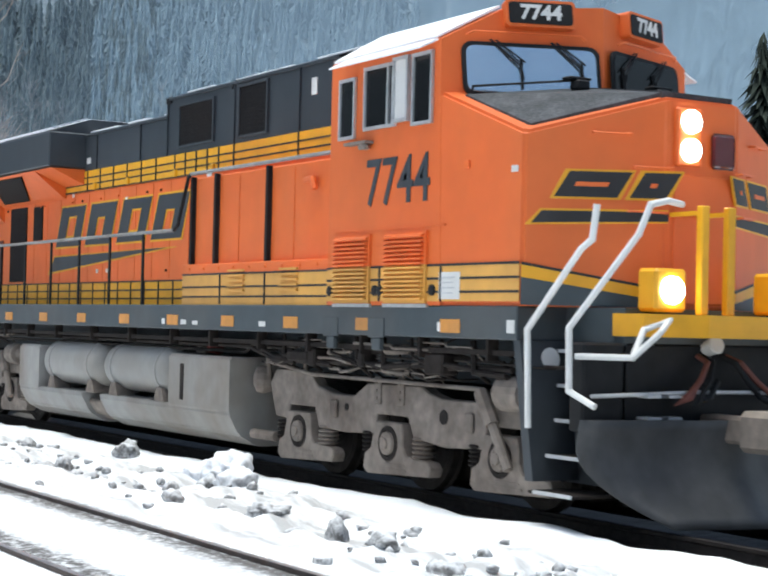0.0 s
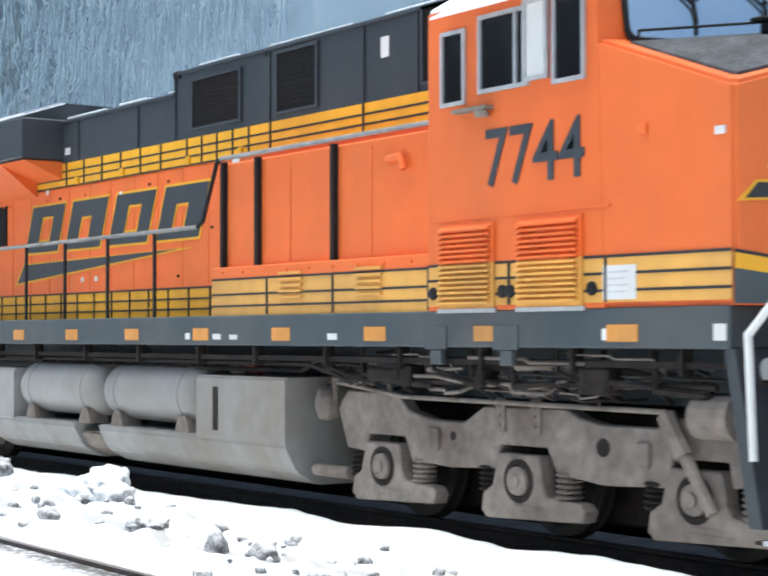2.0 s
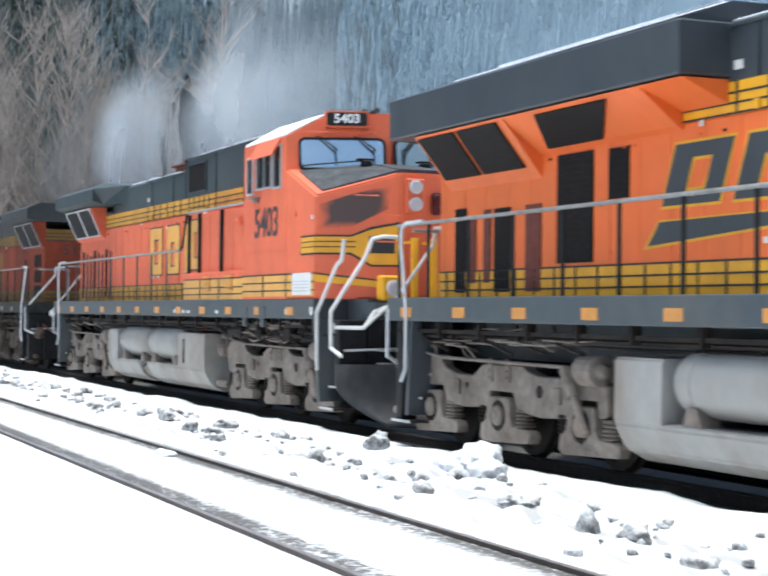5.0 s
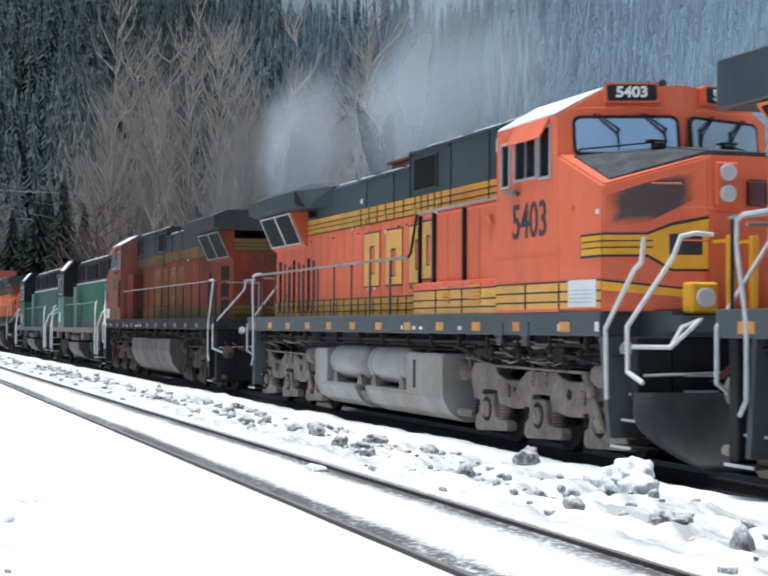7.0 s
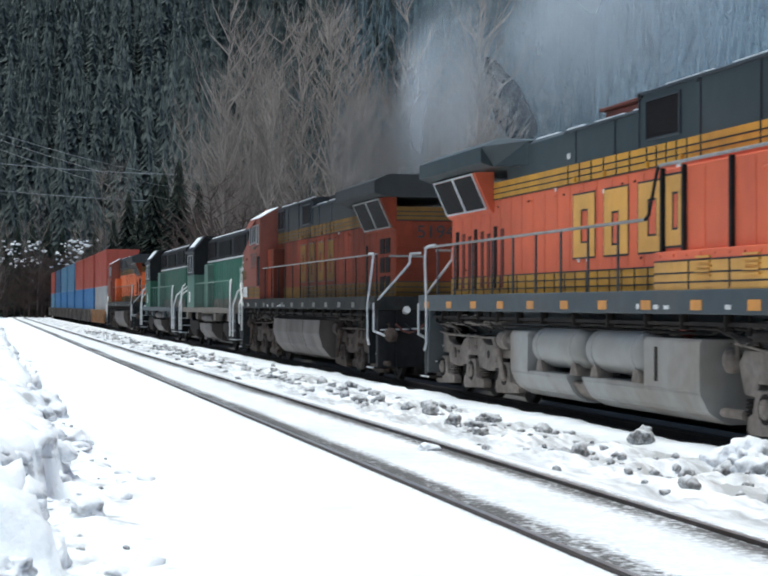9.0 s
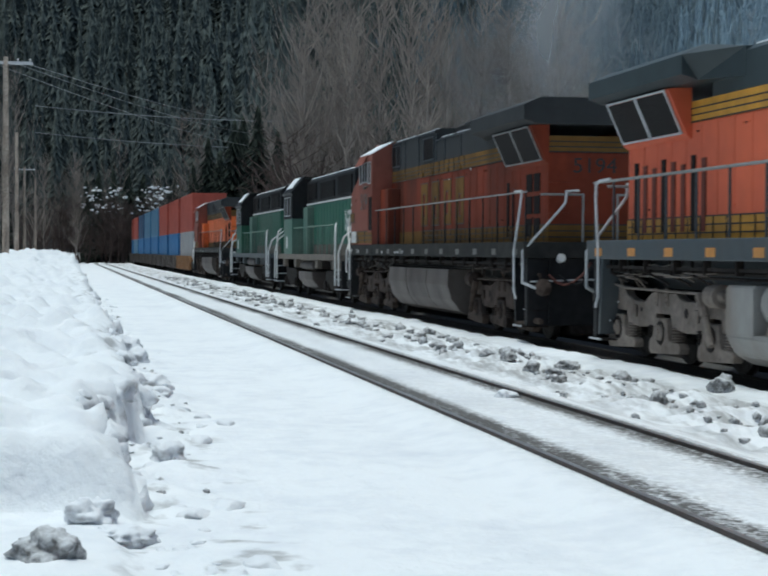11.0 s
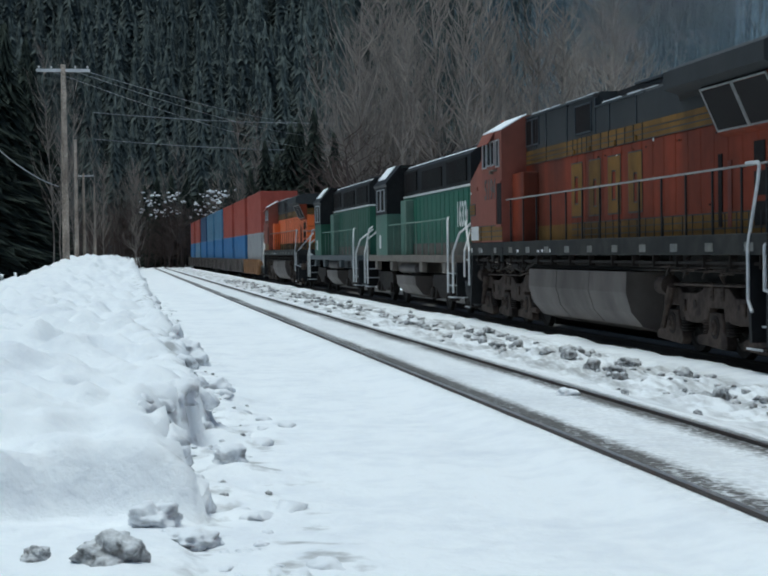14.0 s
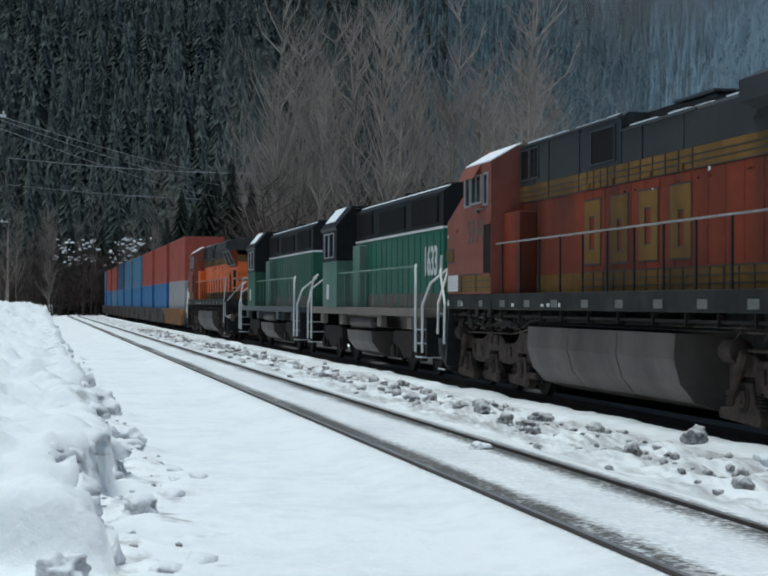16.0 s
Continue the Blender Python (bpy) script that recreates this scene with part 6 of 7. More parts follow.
# ---------------------------------------------------------------- rest of the train
def four_wheel_truck(loco, cx, m):
    bm = bmesh.new()
    outline = [(-1.55, 0.95), (-1.3, 1.05), (1.3, 1.05), (1.55, 0.95), (1.6, 0.35), (1.05, 0.35), (0.95, 0.66), (0.4, 0.40), (-0.4, 0.40), (-0.95, 0.66), (-1.05, 0.35), (-1.6, 0.35)]
    for s in (-1, 1):
        prism(bm, outline, s * 1.08, s * 1.24)
    box(bm, -0.3, 0.3, -1.08, 1.08, 0.6, 0.95)
    t = part("truck", bm, m, loco, "sooty cast steel truck frame")
    t.location.x = cx
    for a in (1.37, -1.37):
        wheelset(t, a)
        for s in (-1, 1):
            b = bmesh.new()
            lathe(b, [(0, 0.17), (0.06, 0.17), (0.09, 0.08)], (a, s * 1.24, 0.53), (0, s, 0), 14)
            part("axle_box", b, m, t)
    return t


def green_locomotive(label, number, body_green, sill_mat):
    """A narrow-hood four-axle diesel, its cab at the -x end, long hood leading."""
    loco = tagged(new("locomotive"), label, "locomotive", "locomotives of the train")
    bm = bmesh.new()
    box(bm, -8.2, 8.2, -1.5, 1.5, 1.42, 1.62, 0.01)
    box(bm, -7.8, 7.8, -0.6, 0.6, 1.05, 1.42)
    part("underframe", bm, sill_mat, loco)
    bm = bmesh.new()
    box(bm, -3.2, 7.7, -0.92, 0.92, 1.62, 3.50, 0.02)
    part("hood", bm, body_green, loco)
    bm = bmesh.new()
    box(bm, -3.2, 7.7, -0.94, 0.94, 3.50, 3.56)
    part("white_line", bm, WHITE, loco, "white painted line along the hood")
    bm = bmesh.new()
    prism(bm, [(-0.92, 3.56), (-0.92, 4.38), (-0.7, 4.54), (0.7, 4.54), (0.92, 4.38), (0.92, 3.56)], -3.2, 7.68, "x")
    part("upper_hood", bm, BLACK, loco)
    for x, w in ((6.4, 0.6), (5.0, 0.6), (3.6, 0.6), (0.6, 0.45), (-1.2, 0.5)):
        b = bmesh.new()
        lathe(b, [(0, w), (0.10, w), (0.14, w * 0.8), (0.15, 0.1)], (x, 0, 4.54), (0, 0, 1), 16)
        part("roof_fan", b, BLACK, loco)
    b = bmesh.new()
    box(b, 0.2, 0.45, -0.2, 0.2, 4.54, 4.80, 0.02)
    part("exhaust_outlet", b, TRUCK_DARK, loco)
    for s in (-1, 1):
        b = bmesh.new()
        add_mesh(b, [(x, s * y, z) for x in (-3.1, 7.6) for y, z in ((0.76, 4.51), (0.72, 4.54), (0.72, 4.552), (0.76, 4.522))],
                 [(0, 1, 2, 3), (4, 7, 6, 5), (0, 4, 5, 1), (1, 5, 6, 2), (2, 6, 7, 3), (3, 7, 4, 0)])
        part("snow_on_hood", b, SNOW_CAP, loco)
    for s in (-1, 1):
        for x0, x1, z0, z1 in ((4.4, 7.2, 3.66, 4.3), (-2.6, -0.6, 3.7, 4.3), (0.4, 3.6, 3.66, 4.24)):
            b = bmesh.new()
            box(b, x0, x1, *span(s * 0.92, s * 0.95), z0, z1)
            for k in range(8):
                z = z0 + (z1 - z0) * (k + 0.5) / 8
                box(b, x0, x1, *span(s * 0.95, s * 0.965), z - 0.02, z + 0.01)
            part("grille", b, MESH_GRILLE, loco)
        for k in range(15):
            b = bmesh.new()
            x = -2.7 + k * 0.68
            box(b, x, x + 0.6, *span(s * 0.92, s * 0.94), 1.75, 3.42)
            part("hood_door", b, body_green, loco)
        b = bmesh.new()
        box(b, -3.2, 7.7, *span(s * 0.945, s * 0.955), 1.63, 1.98)
        part("kick_plate", b, DUST, loco, "lower hood side caked with road dust")
        b = bmesh.new()
        box(b, -2.2, -1.2, *span(s * 0.92, s * 1.20), 1.62, 3.40, 0.02)
        part("equipment_cabinet", b, GREEN_PALE, loco)
        for x in (-6.2, -2.9, 2.6, 6.2):
            b = bmesh.new()
            box(b, x, x + 0.5, *span(s * 1.30, s * 1.46), 1.12, 1.42, 0.02)
            part("frame_bracket", b, sill_mat, loco)
        b = bmesh.new()
        pipe(b, [(-3.4, s * 1.42, 2.62), (7.2, s * 1.42, 2.62)], 0.024, 6)
        part("handrail", b, GREEN_PALE, loco)
        for k in range(11):
            b = bmesh.new()
            x = -3.3 + k * 1.04
            box(b, x - 0.022, x + 0.022, *span(s * 1.41, s * 1.435), 1.62, 2.62)
            part("stanchion", b, GREEN_PALE, loco)
        for e in (1, -1):
            b = bmesh.new()
            pipe(b, [(e * 7.5, s * 1.54, 0.6), (e * 7.5, s * 1.54, 2.2), (e * 7.3, s * 1.5, 2.55), (e * 7.0, s * 1.42, 2.65)], 0.032, 7)
            part("grab_rail", b, WHITE, loco, "white tubular grab rail")
            b = bmesh.new()
            pipe(b, [(e * 8.2, s * 1.54, 0.6), (e * 8.2, s * 1.54, 1.7), (e * 8.4, s * 1.4, 2.2), (e * 8.4, s * 0.9, 2.6)], 0.032, 7)
            part("grab_rail", b, WHITE, loco, "white tubular grab rail")
            b = bmesh.new()
            box(b, *span(e * 7.5, e * 8.2), *span(s * 1.0, s * 1.06), 0.45, 1.42)
            part("step_well", b, BLACK, loco)
            for z in (0.5, 0.82, 1.14):
                b = bmesh.new()
                box(b, *span(e * 7.5, e * 8.2), *span(s * 1.06, s * 1.55), z - 0.03, z)
                part("step", b, HANDRAIL, loco)
    # cab with sloped roof edge and short low nose
    b = bmesh.new()
    prism(b, [(-1.5, 1.62), (-1.5, 4.0), (-1.0, 4.6), (1.0, 4.6), (1.5, 4.0), (1.5, 1.62)], -5.6, -3.2, "x")
    part("cab", b, GREEN_PALE if sill_mat is BEIGE else body_green, loco)
    b = bmesh.new()
    prism(b, [(-1.51, 3.0), (-1.51, 3.98), (-1.02, 4.56), (1.02, 4.56), (1.51, 3.98), (1.51, 3.0)], -5.62, -3.19, "x")
    part("cab_upper", b, BLACK, loco)
    b = bmesh.new()
    prism(b, [(-1.56, 4.01), (-1.04, 4.63), (1.04, 4.63), (1.56, 4.01), (1.5, 3.9), (1.0, 4.57), (-1.0, 4.57), (-1.5, 3.9)], -5.8, -3.1, "x")
    part("cab_roof", b, BLACK, loco)
    for s in (-1, 1):
        b = bmesh.new()
        add_mesh(b, [(x, s * y, z) for x in (-5.7, -4.0) for y, z in ((1.40, 4.20), (1.06, 4.62), (1.06, 4.645), (1.40, 4.225))],
                 [(0, 1, 2, 3), (4, 7, 6, 5), (0, 4, 5, 1), (1, 5, 6, 2), (2, 6, 7, 3), (3, 7, 4, 0)])
        part("snow_on_roof", b, SNOW_CAP, loco)
    for s in (-1, 1):
        window_unit(loco, -5.2, -4.45, 3.1, 3.85, s, 1.51)
        window_unit(loco, -4.4, -3.6, 3.1, 3.85, s, 1.51)
        b = bmesh.new()
        box(b, -4.9, -4.5, *span(s * 1.5, s * 1.505), 1.85, 2.3)
        part("placard", b, WHITE, loco)
    b = bmesh.new()
    box(b, -7.4, -5.4, -0.95, 0.95, 1.62, 2.75, 0.05)
    part("short_nose", b, GREEN_PALE, loco)
    b = bmesh.new()
    sect = [(-1.45, 0.98), (-1.42, 0.7), (-1.2, 0.42), (-0.8, 0.28), (0.8, 0.28), (1.2, 0.42), (1.42, 0.7), (1.45, 0.98)]
    prism(b, sect, -1.7, 1.8, "x")
    part("fuel_tank", b, GREY_DIRTY, loco, "grimy grey rounded fuel tank")
    for s in (-1, 1):
        b = bmesh.new()
        lathe(b, [(0, 0.05), (0.1, 0.16), (3.0, 0.16), (3.1, 0.05)], (-1.5, s * 1.25, 1.2), (1, 0, 0), 14)
        part("air_reservoir", b, GREY_DIRTY, loco)
        letters("road_number", number, 0.98, WHITE, loco, pose(6.5, s * 0.945, 2.72, 90, 0, 0 if s < 0 else 180), 0.004, "white painted road number", 0.72, 0.02)
    four_wheel_truck(loco, 5.2, TRUCK_DARK)
    four_wheel_truck(loco, -5.2, TRUCK_DARK)
    for e in (1, -1):
        b = bmesh.new()
        box(b, *span(e * 7.9, e * 8.9), -0.14, 0.14, 0.74, 1.02, 0.03)
        part("coupler", b, TRUCK, loco)
        b = bmesh.new()
        box(b, *span(e * 8.1, e * 8.25), -1.45, 1.45, 0.5, 1.42, 0.02)
        part("pilot_plate", b, BLACK, loco)
    return loco


fourth = green_locomotive("green and black diesel locomotive with white road number", "1633", GREEN, BEIGE)
fifth = green_locomotive("worn green and black diesel locomotive with snow on its roof", "1633", GREEN_DIRTY, SILL)
for ob in [o for o in fifth.children if o.name.startswith("road_number")]:
    bpy.data.objects.remove(ob)
sixth = ge_locomotive("orange and black diesel locomotive running backwards before the containers", "old")
for ob in [o for o in sixth.children]:
    if ob.name.startswith(("hood", "equipment_cabinet")) and ob.type == "MESH" and ob.data.materials and ob.data.materials[0] == ORANGE_DIRTY:
        ob.data.materials[0] = ORANGE
RIDING += [(fourth, -88.2, False), (fifth, -106.9, False), (sixth, -130.6, True)]


def container(material, tag):
    """A corrugated freight box with corner posts, rails and castings; its middle at the base is the origin."""
    L, W, H = 12.19, 2.44, 2.72
    c = tagged(new("shipping_container"), tag, "container", "double-stacked containers")
    bm = bmesh.new()
    n = 44
    rim = []
    for i in range(n + 1):
        x = -L / 2 + 0.1 + (L - 0.2) * i / n
        d = 0.0 if i % 4 in (0, 1) else 0.036
        rim.append((x, d))
    for s in (-1, 1):
        vs = []
        for x, d in rim:
            vs += [(x, s * (W / 2 - 0.02 - d), 0.12), (x, s * (W / 2 - 0.02 - d), H - 0.1)]
        add_mesh(bm, vs, [(2 * i, 2 * i + 2, 2 * i + 3, 2 * i + 1) for i in range(n)])
    for e in (-1, 1):
        vs = []
        for i in range(13):
            y = -W / 2 + 0.1 + (W - 0.2) * i / 12
            d = 0.0 if i % 4 in (0, 1) else 0.03
            vs += [(e * (L / 2 - 0.02 - d), y, 0.12), (e * (L / 2 - 0.02 - d), y, H - 0.1)]
        add_mesh(bm, vs, [(2 * i, 2 * i + 2, 2 * i + 3, 2 * i + 1) for i in range(12)])
    box(bm, -L / 2 + 0.06, L / 2 - 0.06, -W / 2 + 0.06, W / 2 - 0.06, H - 0.09, H - 0.03)
    part("wall", bm, material, c)
    bm = bmesh.new()
    for s in (-1, 1):
        for e in (-1, 1):
            box(bm, *span(e * L / 2, e * (L / 2 - 0.14)), *span(s * W / 2, s * (W / 2 - 0.12)), 0, H)
        for z in (0.0, H - 0.11):
            box(bm, -L / 2 + 0.14, L / 2 - 0.14, *span(s * W / 2, s * (W / 2 - 0.08)), z + 0.002, z + 0.11)
    for e in (-1, 1):
        for z in (0.0, H - 0.11):
            box(bm, *span(e * L / 2, e * (L / 2 - 0.1)), -W / 2 + 0.12, W / 2 - 0.12, z + 0.002, z + 0.11)
    part("frame", bm, material, c)
    return c


def well_car(material, tag):
    """A well wagon with sunken sides between raised end platforms."""
    c = tagged(new("well_car"), tag, "freight wagon", "container wagons")
    L = 14.3
    bm = bmesh.new()
    for s in (-1, 1):
        prism(bm, [(-6.4, 0.35), (6.4, 0.35), (6.5, 1.15), (6.2, 1.35), (-6.2, 1.35), (-6.5, 1.15)], s * 1.30, s * 1.48)
        for k in range(9):
            x = -6.0 + k * 1.5
            box(bm, x - 0.05, x + 0.05, *span(s * 1.48, s * 1.54), 0.38, 1.34)
    part("well_side", bm, material, c)
    bm = bmesh.new()
    box(bm, -6.4, 6.4, -1.3, 1.3, 0.33, 0.40)
    part("well_floor", bm, TRUCK_DARK, c)
    for e in (-1, 1):
        bm = bmesh.new()
        box(bm, *span(e * 6.45, e * 7.15), -1.45, 1.45, 0.95, 1.25, 0.02)
        part("end_platform", bm, material, c)
        bm = bmesh.new()
        prism(bm, [(e * 6.2, 0.75), (e * 7.1, 0.75), (e * 7.1, 0.4), (e * 6.2, 0.4)], -1.1, 1.1)
        tr = part("truck", bm, TRUCK_DARK, c)
        for s in (-1, 1):
            bm = bmesh.new()
            lathe(bm, [(-0.66, 0.07), (0, 0.07), (0, 0.42), (0.03, 0.46), (0.13, 0.45), (0.14, 0.2)], (e * 6.75, s * 0.66, 0.46), (0, s, 0), 18)
            part("wheel", bm, WHEEL, tr)
    return c


PITCH = 14.6
LOADS = [("grey", "red"), ("blue", "red"), ("blue", "red"), ("blue", "steel"), ("blue", "steel"), ("blue", "navy"), ("steel", "red"), ("blue", "red"), ("blue", "steel"), ("red", "red"), ("blue", "grey"), ("red", "blue")]
NAVY = mat("navy_container", (0.03, 0.08, 0.17), 0.6, grain=4, vary=0.1, bump=0.05)
BOXES = {"grey": (CONT_GREY, "pale grey corrugated freight container"), "red": (CONT_RED, "oxide red corrugated freight container"), "blue": (CONT_BLUE, "bright blue corrugated freight container"),
         "steel": (CONT_STEEL, "steel blue corrugated freight container"), "navy": (NAVY, "dark navy corrugated freight container")}
made = {}
cars = {}
for i, load in enumerate(LOADS):
    d = -152.0 - PITCH * i
    key = "brown" if i == 0 else "grey"
    if key not in cars:
        cars[key] = well_car(CONT_BROWN if i == 0 else GREY_DIRTY, "brown low well wagon carrying containers" if i == 0 else "grimy grey low well wagon carrying containers")
        c = cars[key]
    else:
        c = copy_thing(cars[key], Matrix())
    RIDING.append((c, d, False))
    for z, colour in zip((0.402, 3.126), load):
        if colour not in made:
            made[colour] = c = container(*BOXES[colour])
        else:
            c = copy_thing(made[colour], Matrix())
        c.location.z = z
        RIDING.append((c, d, False))

# ---------------------------------------------------------------- clods on the snow
STRIP = random.Random(5)


def crag(bm, size, seed, sub):
    """A jagged lump: broad swellings, then sharp broken ridges."""
    bmesh.ops.create_icosphere(bm, subdivisions=sub, radius=1)
    off = Vector((seed * 3.1, seed * 1.7, seed * 0.9))
    for v in bm.verts:
        c = v.co.copy()
        d = 0.95 + 0.5 * noise.noise(c * 1.1 + off) + 0.24 * noise.noise(c * 2.6 + off) - 0.20 * abs(noise.noise(c * 4.7 + off)) + 0.10 * noise.noise(c * 9.0 + off)
        c *= d
        v.co = Vector((c.x * size[0], c.y * size[1], max(c.z, -0.35) * size[2]))


# the clods that stand out: place, size, whether mostly white
for x, y, w, h, white in ((-17.0, -2.0, 0.72, 0.7, 1), (-16.6, -2.12, 0.55, 0.42, 1), (-17.5, -2.1, 0.5, 0.34, 1), (-16.9, -2.3, 0.4, 0.3, 0), (-20.45, -1.85, 0.42, 0.36, 0), (-19.05, -3.2, 0.26, 0.30, 0), (-19.5, -3.3, 0.4, 0.16, 0),
                          (-15.4, -3.4, 0.3, 0.24, 0), (-15.9, -3.2, 0.26, 0.2, 0), (-13.87, -3.11, 0.46, 0.2, 0), (-12.4, -3.2, 0.28, 0.36, 0), (-12.0, -2.95, 0.24, 0.18, 0), (-12.9, -3.35, 0.22, 0.14, 0),
                          (-11.3, -3.4, 0.3, 0.2, 0), (-10.4, -3.4, 0.4, 0.24, 0), (-9.6, -3.3, 0.36, 0.2, 0), (-24.6, -3.2, 0.36, 0.32, 0), (-23.0, -3.3, 0.36, 0.18, 0), (-22.2, -3.5, 0.3, 0.2, 0), (-26.0, -3.2, 0.34, 0.28, 0),
                          (-27.2, -3.25, 0.3, 0.22, 0), (-30.0, -3.1, 0.34, 0.4, 0), (-31.2, -3.2, 0.4, 0.2, 0), (-28.5, -2.5, 0.5, 0.3, 0), (-25.6, -2.3, 0.5, 0.26, 0), (-22.8, -2.4, 0.4, 0.22, 0), (-19.5, -5.0, 0.36, 0.16, 1)):
    bm = bmesh.new()
    crag(bm, (w * 0.5, w * 0.4, h * 0.5), STRIP.uniform(0, 60), 4 if w > 0.4 else 3)
    ob = part("snow_clod", bm, CLOD_WHITE if white else CLOD, smooth=True)
    ob.location = (x, y, ground_z(x, y) + h * 0.08)
    tagged(ob, "crusted white lump of ploughed snow" if white else "dirty grey clod of frozen snow", "snow clod", "clods between the tracks")
# the many small ones, past counting
bm = bmesh.new()
for k in range(430):
    x = -7 - 110 * STRIP.random() ** 1.7
    y = -2.95 + STRIP.gauss(0, 0.5)
    if not -4.1 < y < -2.0:
        continue
    w = STRIP.uniform(0.03, 0.085) * (1.0 if x > -28 else 1.9)
    clump(bm, (x, y, ground_z(x, y) + 0.01), (w, w * 0.8, w * 0.75), STRIP.uniform(0, 99), 0.5, 1)
tagged(part("small_clods", bm, CLOD, smooth=True), "scattered small grey snow clods", "snow clods", kind="stuff")
bm = bmesh.new()
for k in range(150):
    x = -9.5 - 55 * STRIP.random() ** 1.6
    y = bank_foot(x) + 0.08 + abs(STRIP.gauss(0, 0.34))
    w = 0.03 + 0.12 * STRIP.random() ** 2
    clump(bm, (x, y, ground_z(x, y) - w * 0.25), (w * 1.5, w, w * 0.55), STRIP.uniform(0, 99), 0.4, 2)
# chunks fused into the broken face
for k in range(90):
    x = -11.8 - 32 * STRIP.random() ** 1.4
    y = bank_foot(x) - STRIP.uniform(-0.04, 0.22)
    w = STRIP.uniform(0.06, 0.2)
    clump(bm, (x, y, ground_z(x, y) - w * 0.55), (w * 1.5, w * 0.8, w * 0.8), STRIP.uniform(0, 99), 0.5, 2)
bm2 = bmesh.new()
for k in range(60):
    x = -12.5 - 40 * STRIP.random() ** 1.5
    y = bank_foot(x) + 0.05 + abs(STRIP.gauss(0, 0.30))
    w = STRIP.uniform(0.015, 0.05)
    clump(bm2, (x, y, ground_z(x, y) + 0.01), (w, w * 0.8, w * 0.7), STRIP.uniform(0, 99), 0.5, 1)
tagged(part("dirty_crumbs", bm2, CLOD, smooth=True), "grey crumbs of ice along the bank", "snow crumbs", kind="stuff")
tagged(part("bank_crumbs", bm, CLOD_WHITE, smooth=True), "crumbled snow along the foot of the bank", "snow crumbs", kind="stuff")
for x, y, w, h, dirty in ((-30.5, -9.15, 0.9, 0.5, 0), (-27.0, -9.1, 0.5, 0.34, 0), (-9.7, -10.36, 0.50, 0.26, 1), (-11.15, -10.1, 0.44, 0.22, 0), (-10.6, -9.9, 0.5, 0.14, 0), (-9.9, -10.8, 0.2, 0.12, 1), (-14.9, -9.35, 0.4, 0.2, 0), (-22.0, -9.1, 0.5, 0.25, 0)):
    bm = bmesh.new()
    crag(bm, (w * 0.5, w * 0.45, h * 0.6), STRIP.uniform(0, 60), 4)
    ob = part("snow_block", bm, CLOD if dirty else CLOD_WHITE, smooth=True)
    ob.location = (x, y, ground_z(x, y) + h * 0.1)
    tagged(ob, "gravelly brown and white clod fallen from the bank" if dirty else "broken block of bank snow with grey underside", "snow block", "blocks along the bank")

# ---------------------------------------------------------------- poles and wires


def utility_pole(x, y, top, arm, label):
    p = tagged(new("utility_pole"), label, "utility pole", "poles along the line")
    base = ground_z(x, y) - 0.4
    p.location = (x, y, base)
    h = top - base
    bm = bmesh.new()
    rod(bm, (0, 0, 0), (0, 0, h), 0.17, 12, 0.12)
    part("post", bm, POLE_WOOD, p)
    if arm:
        bm = bmesh.new()
        box(bm, -0.06, 0.06, -arm, arm, h - 0.34, h - 0.2, 0.01)
        part("crossarm", bm, HANDRAIL, p)
        for k in (-0.9, -0.45, 0.45, 0.9):
            bm = bmesh.new()
            lathe(bm, [(0, 0.02), (0.05, 0.02), (0.06, 0.05), (0.12, 0.05), (0.14, 0.02)], (0, arm * k, h - 0.2), (0, 0, 1), 8)
            part("insulator", bm, WHITE, p)
    return p


utility_pole(-80.0, -12.9, 10.75, 1.25, "weathered wooden pole with pale crossarm behind the snow bank")
utility_pole(-135.0, -13.85, 11.0, 0, "grey wooden pole further down the line")
utility_pole(-178.0, -14.2, 10.4, 1.1, "grey wooden pole further down the line")
utility_pole(-230.0, -13.9, 11.5, 0, "grey wooden pole further down the line")


def wire(a, b, sag, r):
    pts = []
    for i in range(17):
        f = i / 16
        p = Vector(a).lerp(Vector(b), f)
        p.z -= sag * 4 * f * (1 - f)
        pts.append(p)
    bm = bmesh.new()
    rings = [[bm.verts.new(p + Vector((0, r * math.cos(k * 1.2566), r * math.sin(k * 1.2566)))) for k in range(5)] for p in pts]
    for p, q in zip(rings, rings[1:]):
        for k in range(5):
            bm.faces.new((p[k], p[(k + 1) % 5], q[(k + 1) % 5], q[k]))
    return bm


for a, b, sag, r in (((-80, -11.9, 10.45), (-330, 38, 29), 2.0, 0.016), ((-80, -12.4, 10.45), (-330, 38, 26), 2.0, 0.016), ((-80, -13.5, 10.45), (-330, 38, 23), 2.0, 0.016), ((-230, -13.9, 21.2), (-300, 40, 25.6), 0.8, 0.07),
                     ((-80, -13.2, 5.0), (-62, -17.2, 8.6), 0.7, 0.03), ((-230, -13.9, 17.6), (-300, 40, 20.6), 0.8, 0.06)):
    tagged(part("overhead_wire", wire(a, b, sag, r), WIRE), "thin slack overhead wire", "wire", "wires over the valley")

# ---------------------------------------------------------------- hillside and woods


def polar(beta, r):
    b = radians(beta)
    return -r * math.sin(b), r * math.cos(b) - 10.3


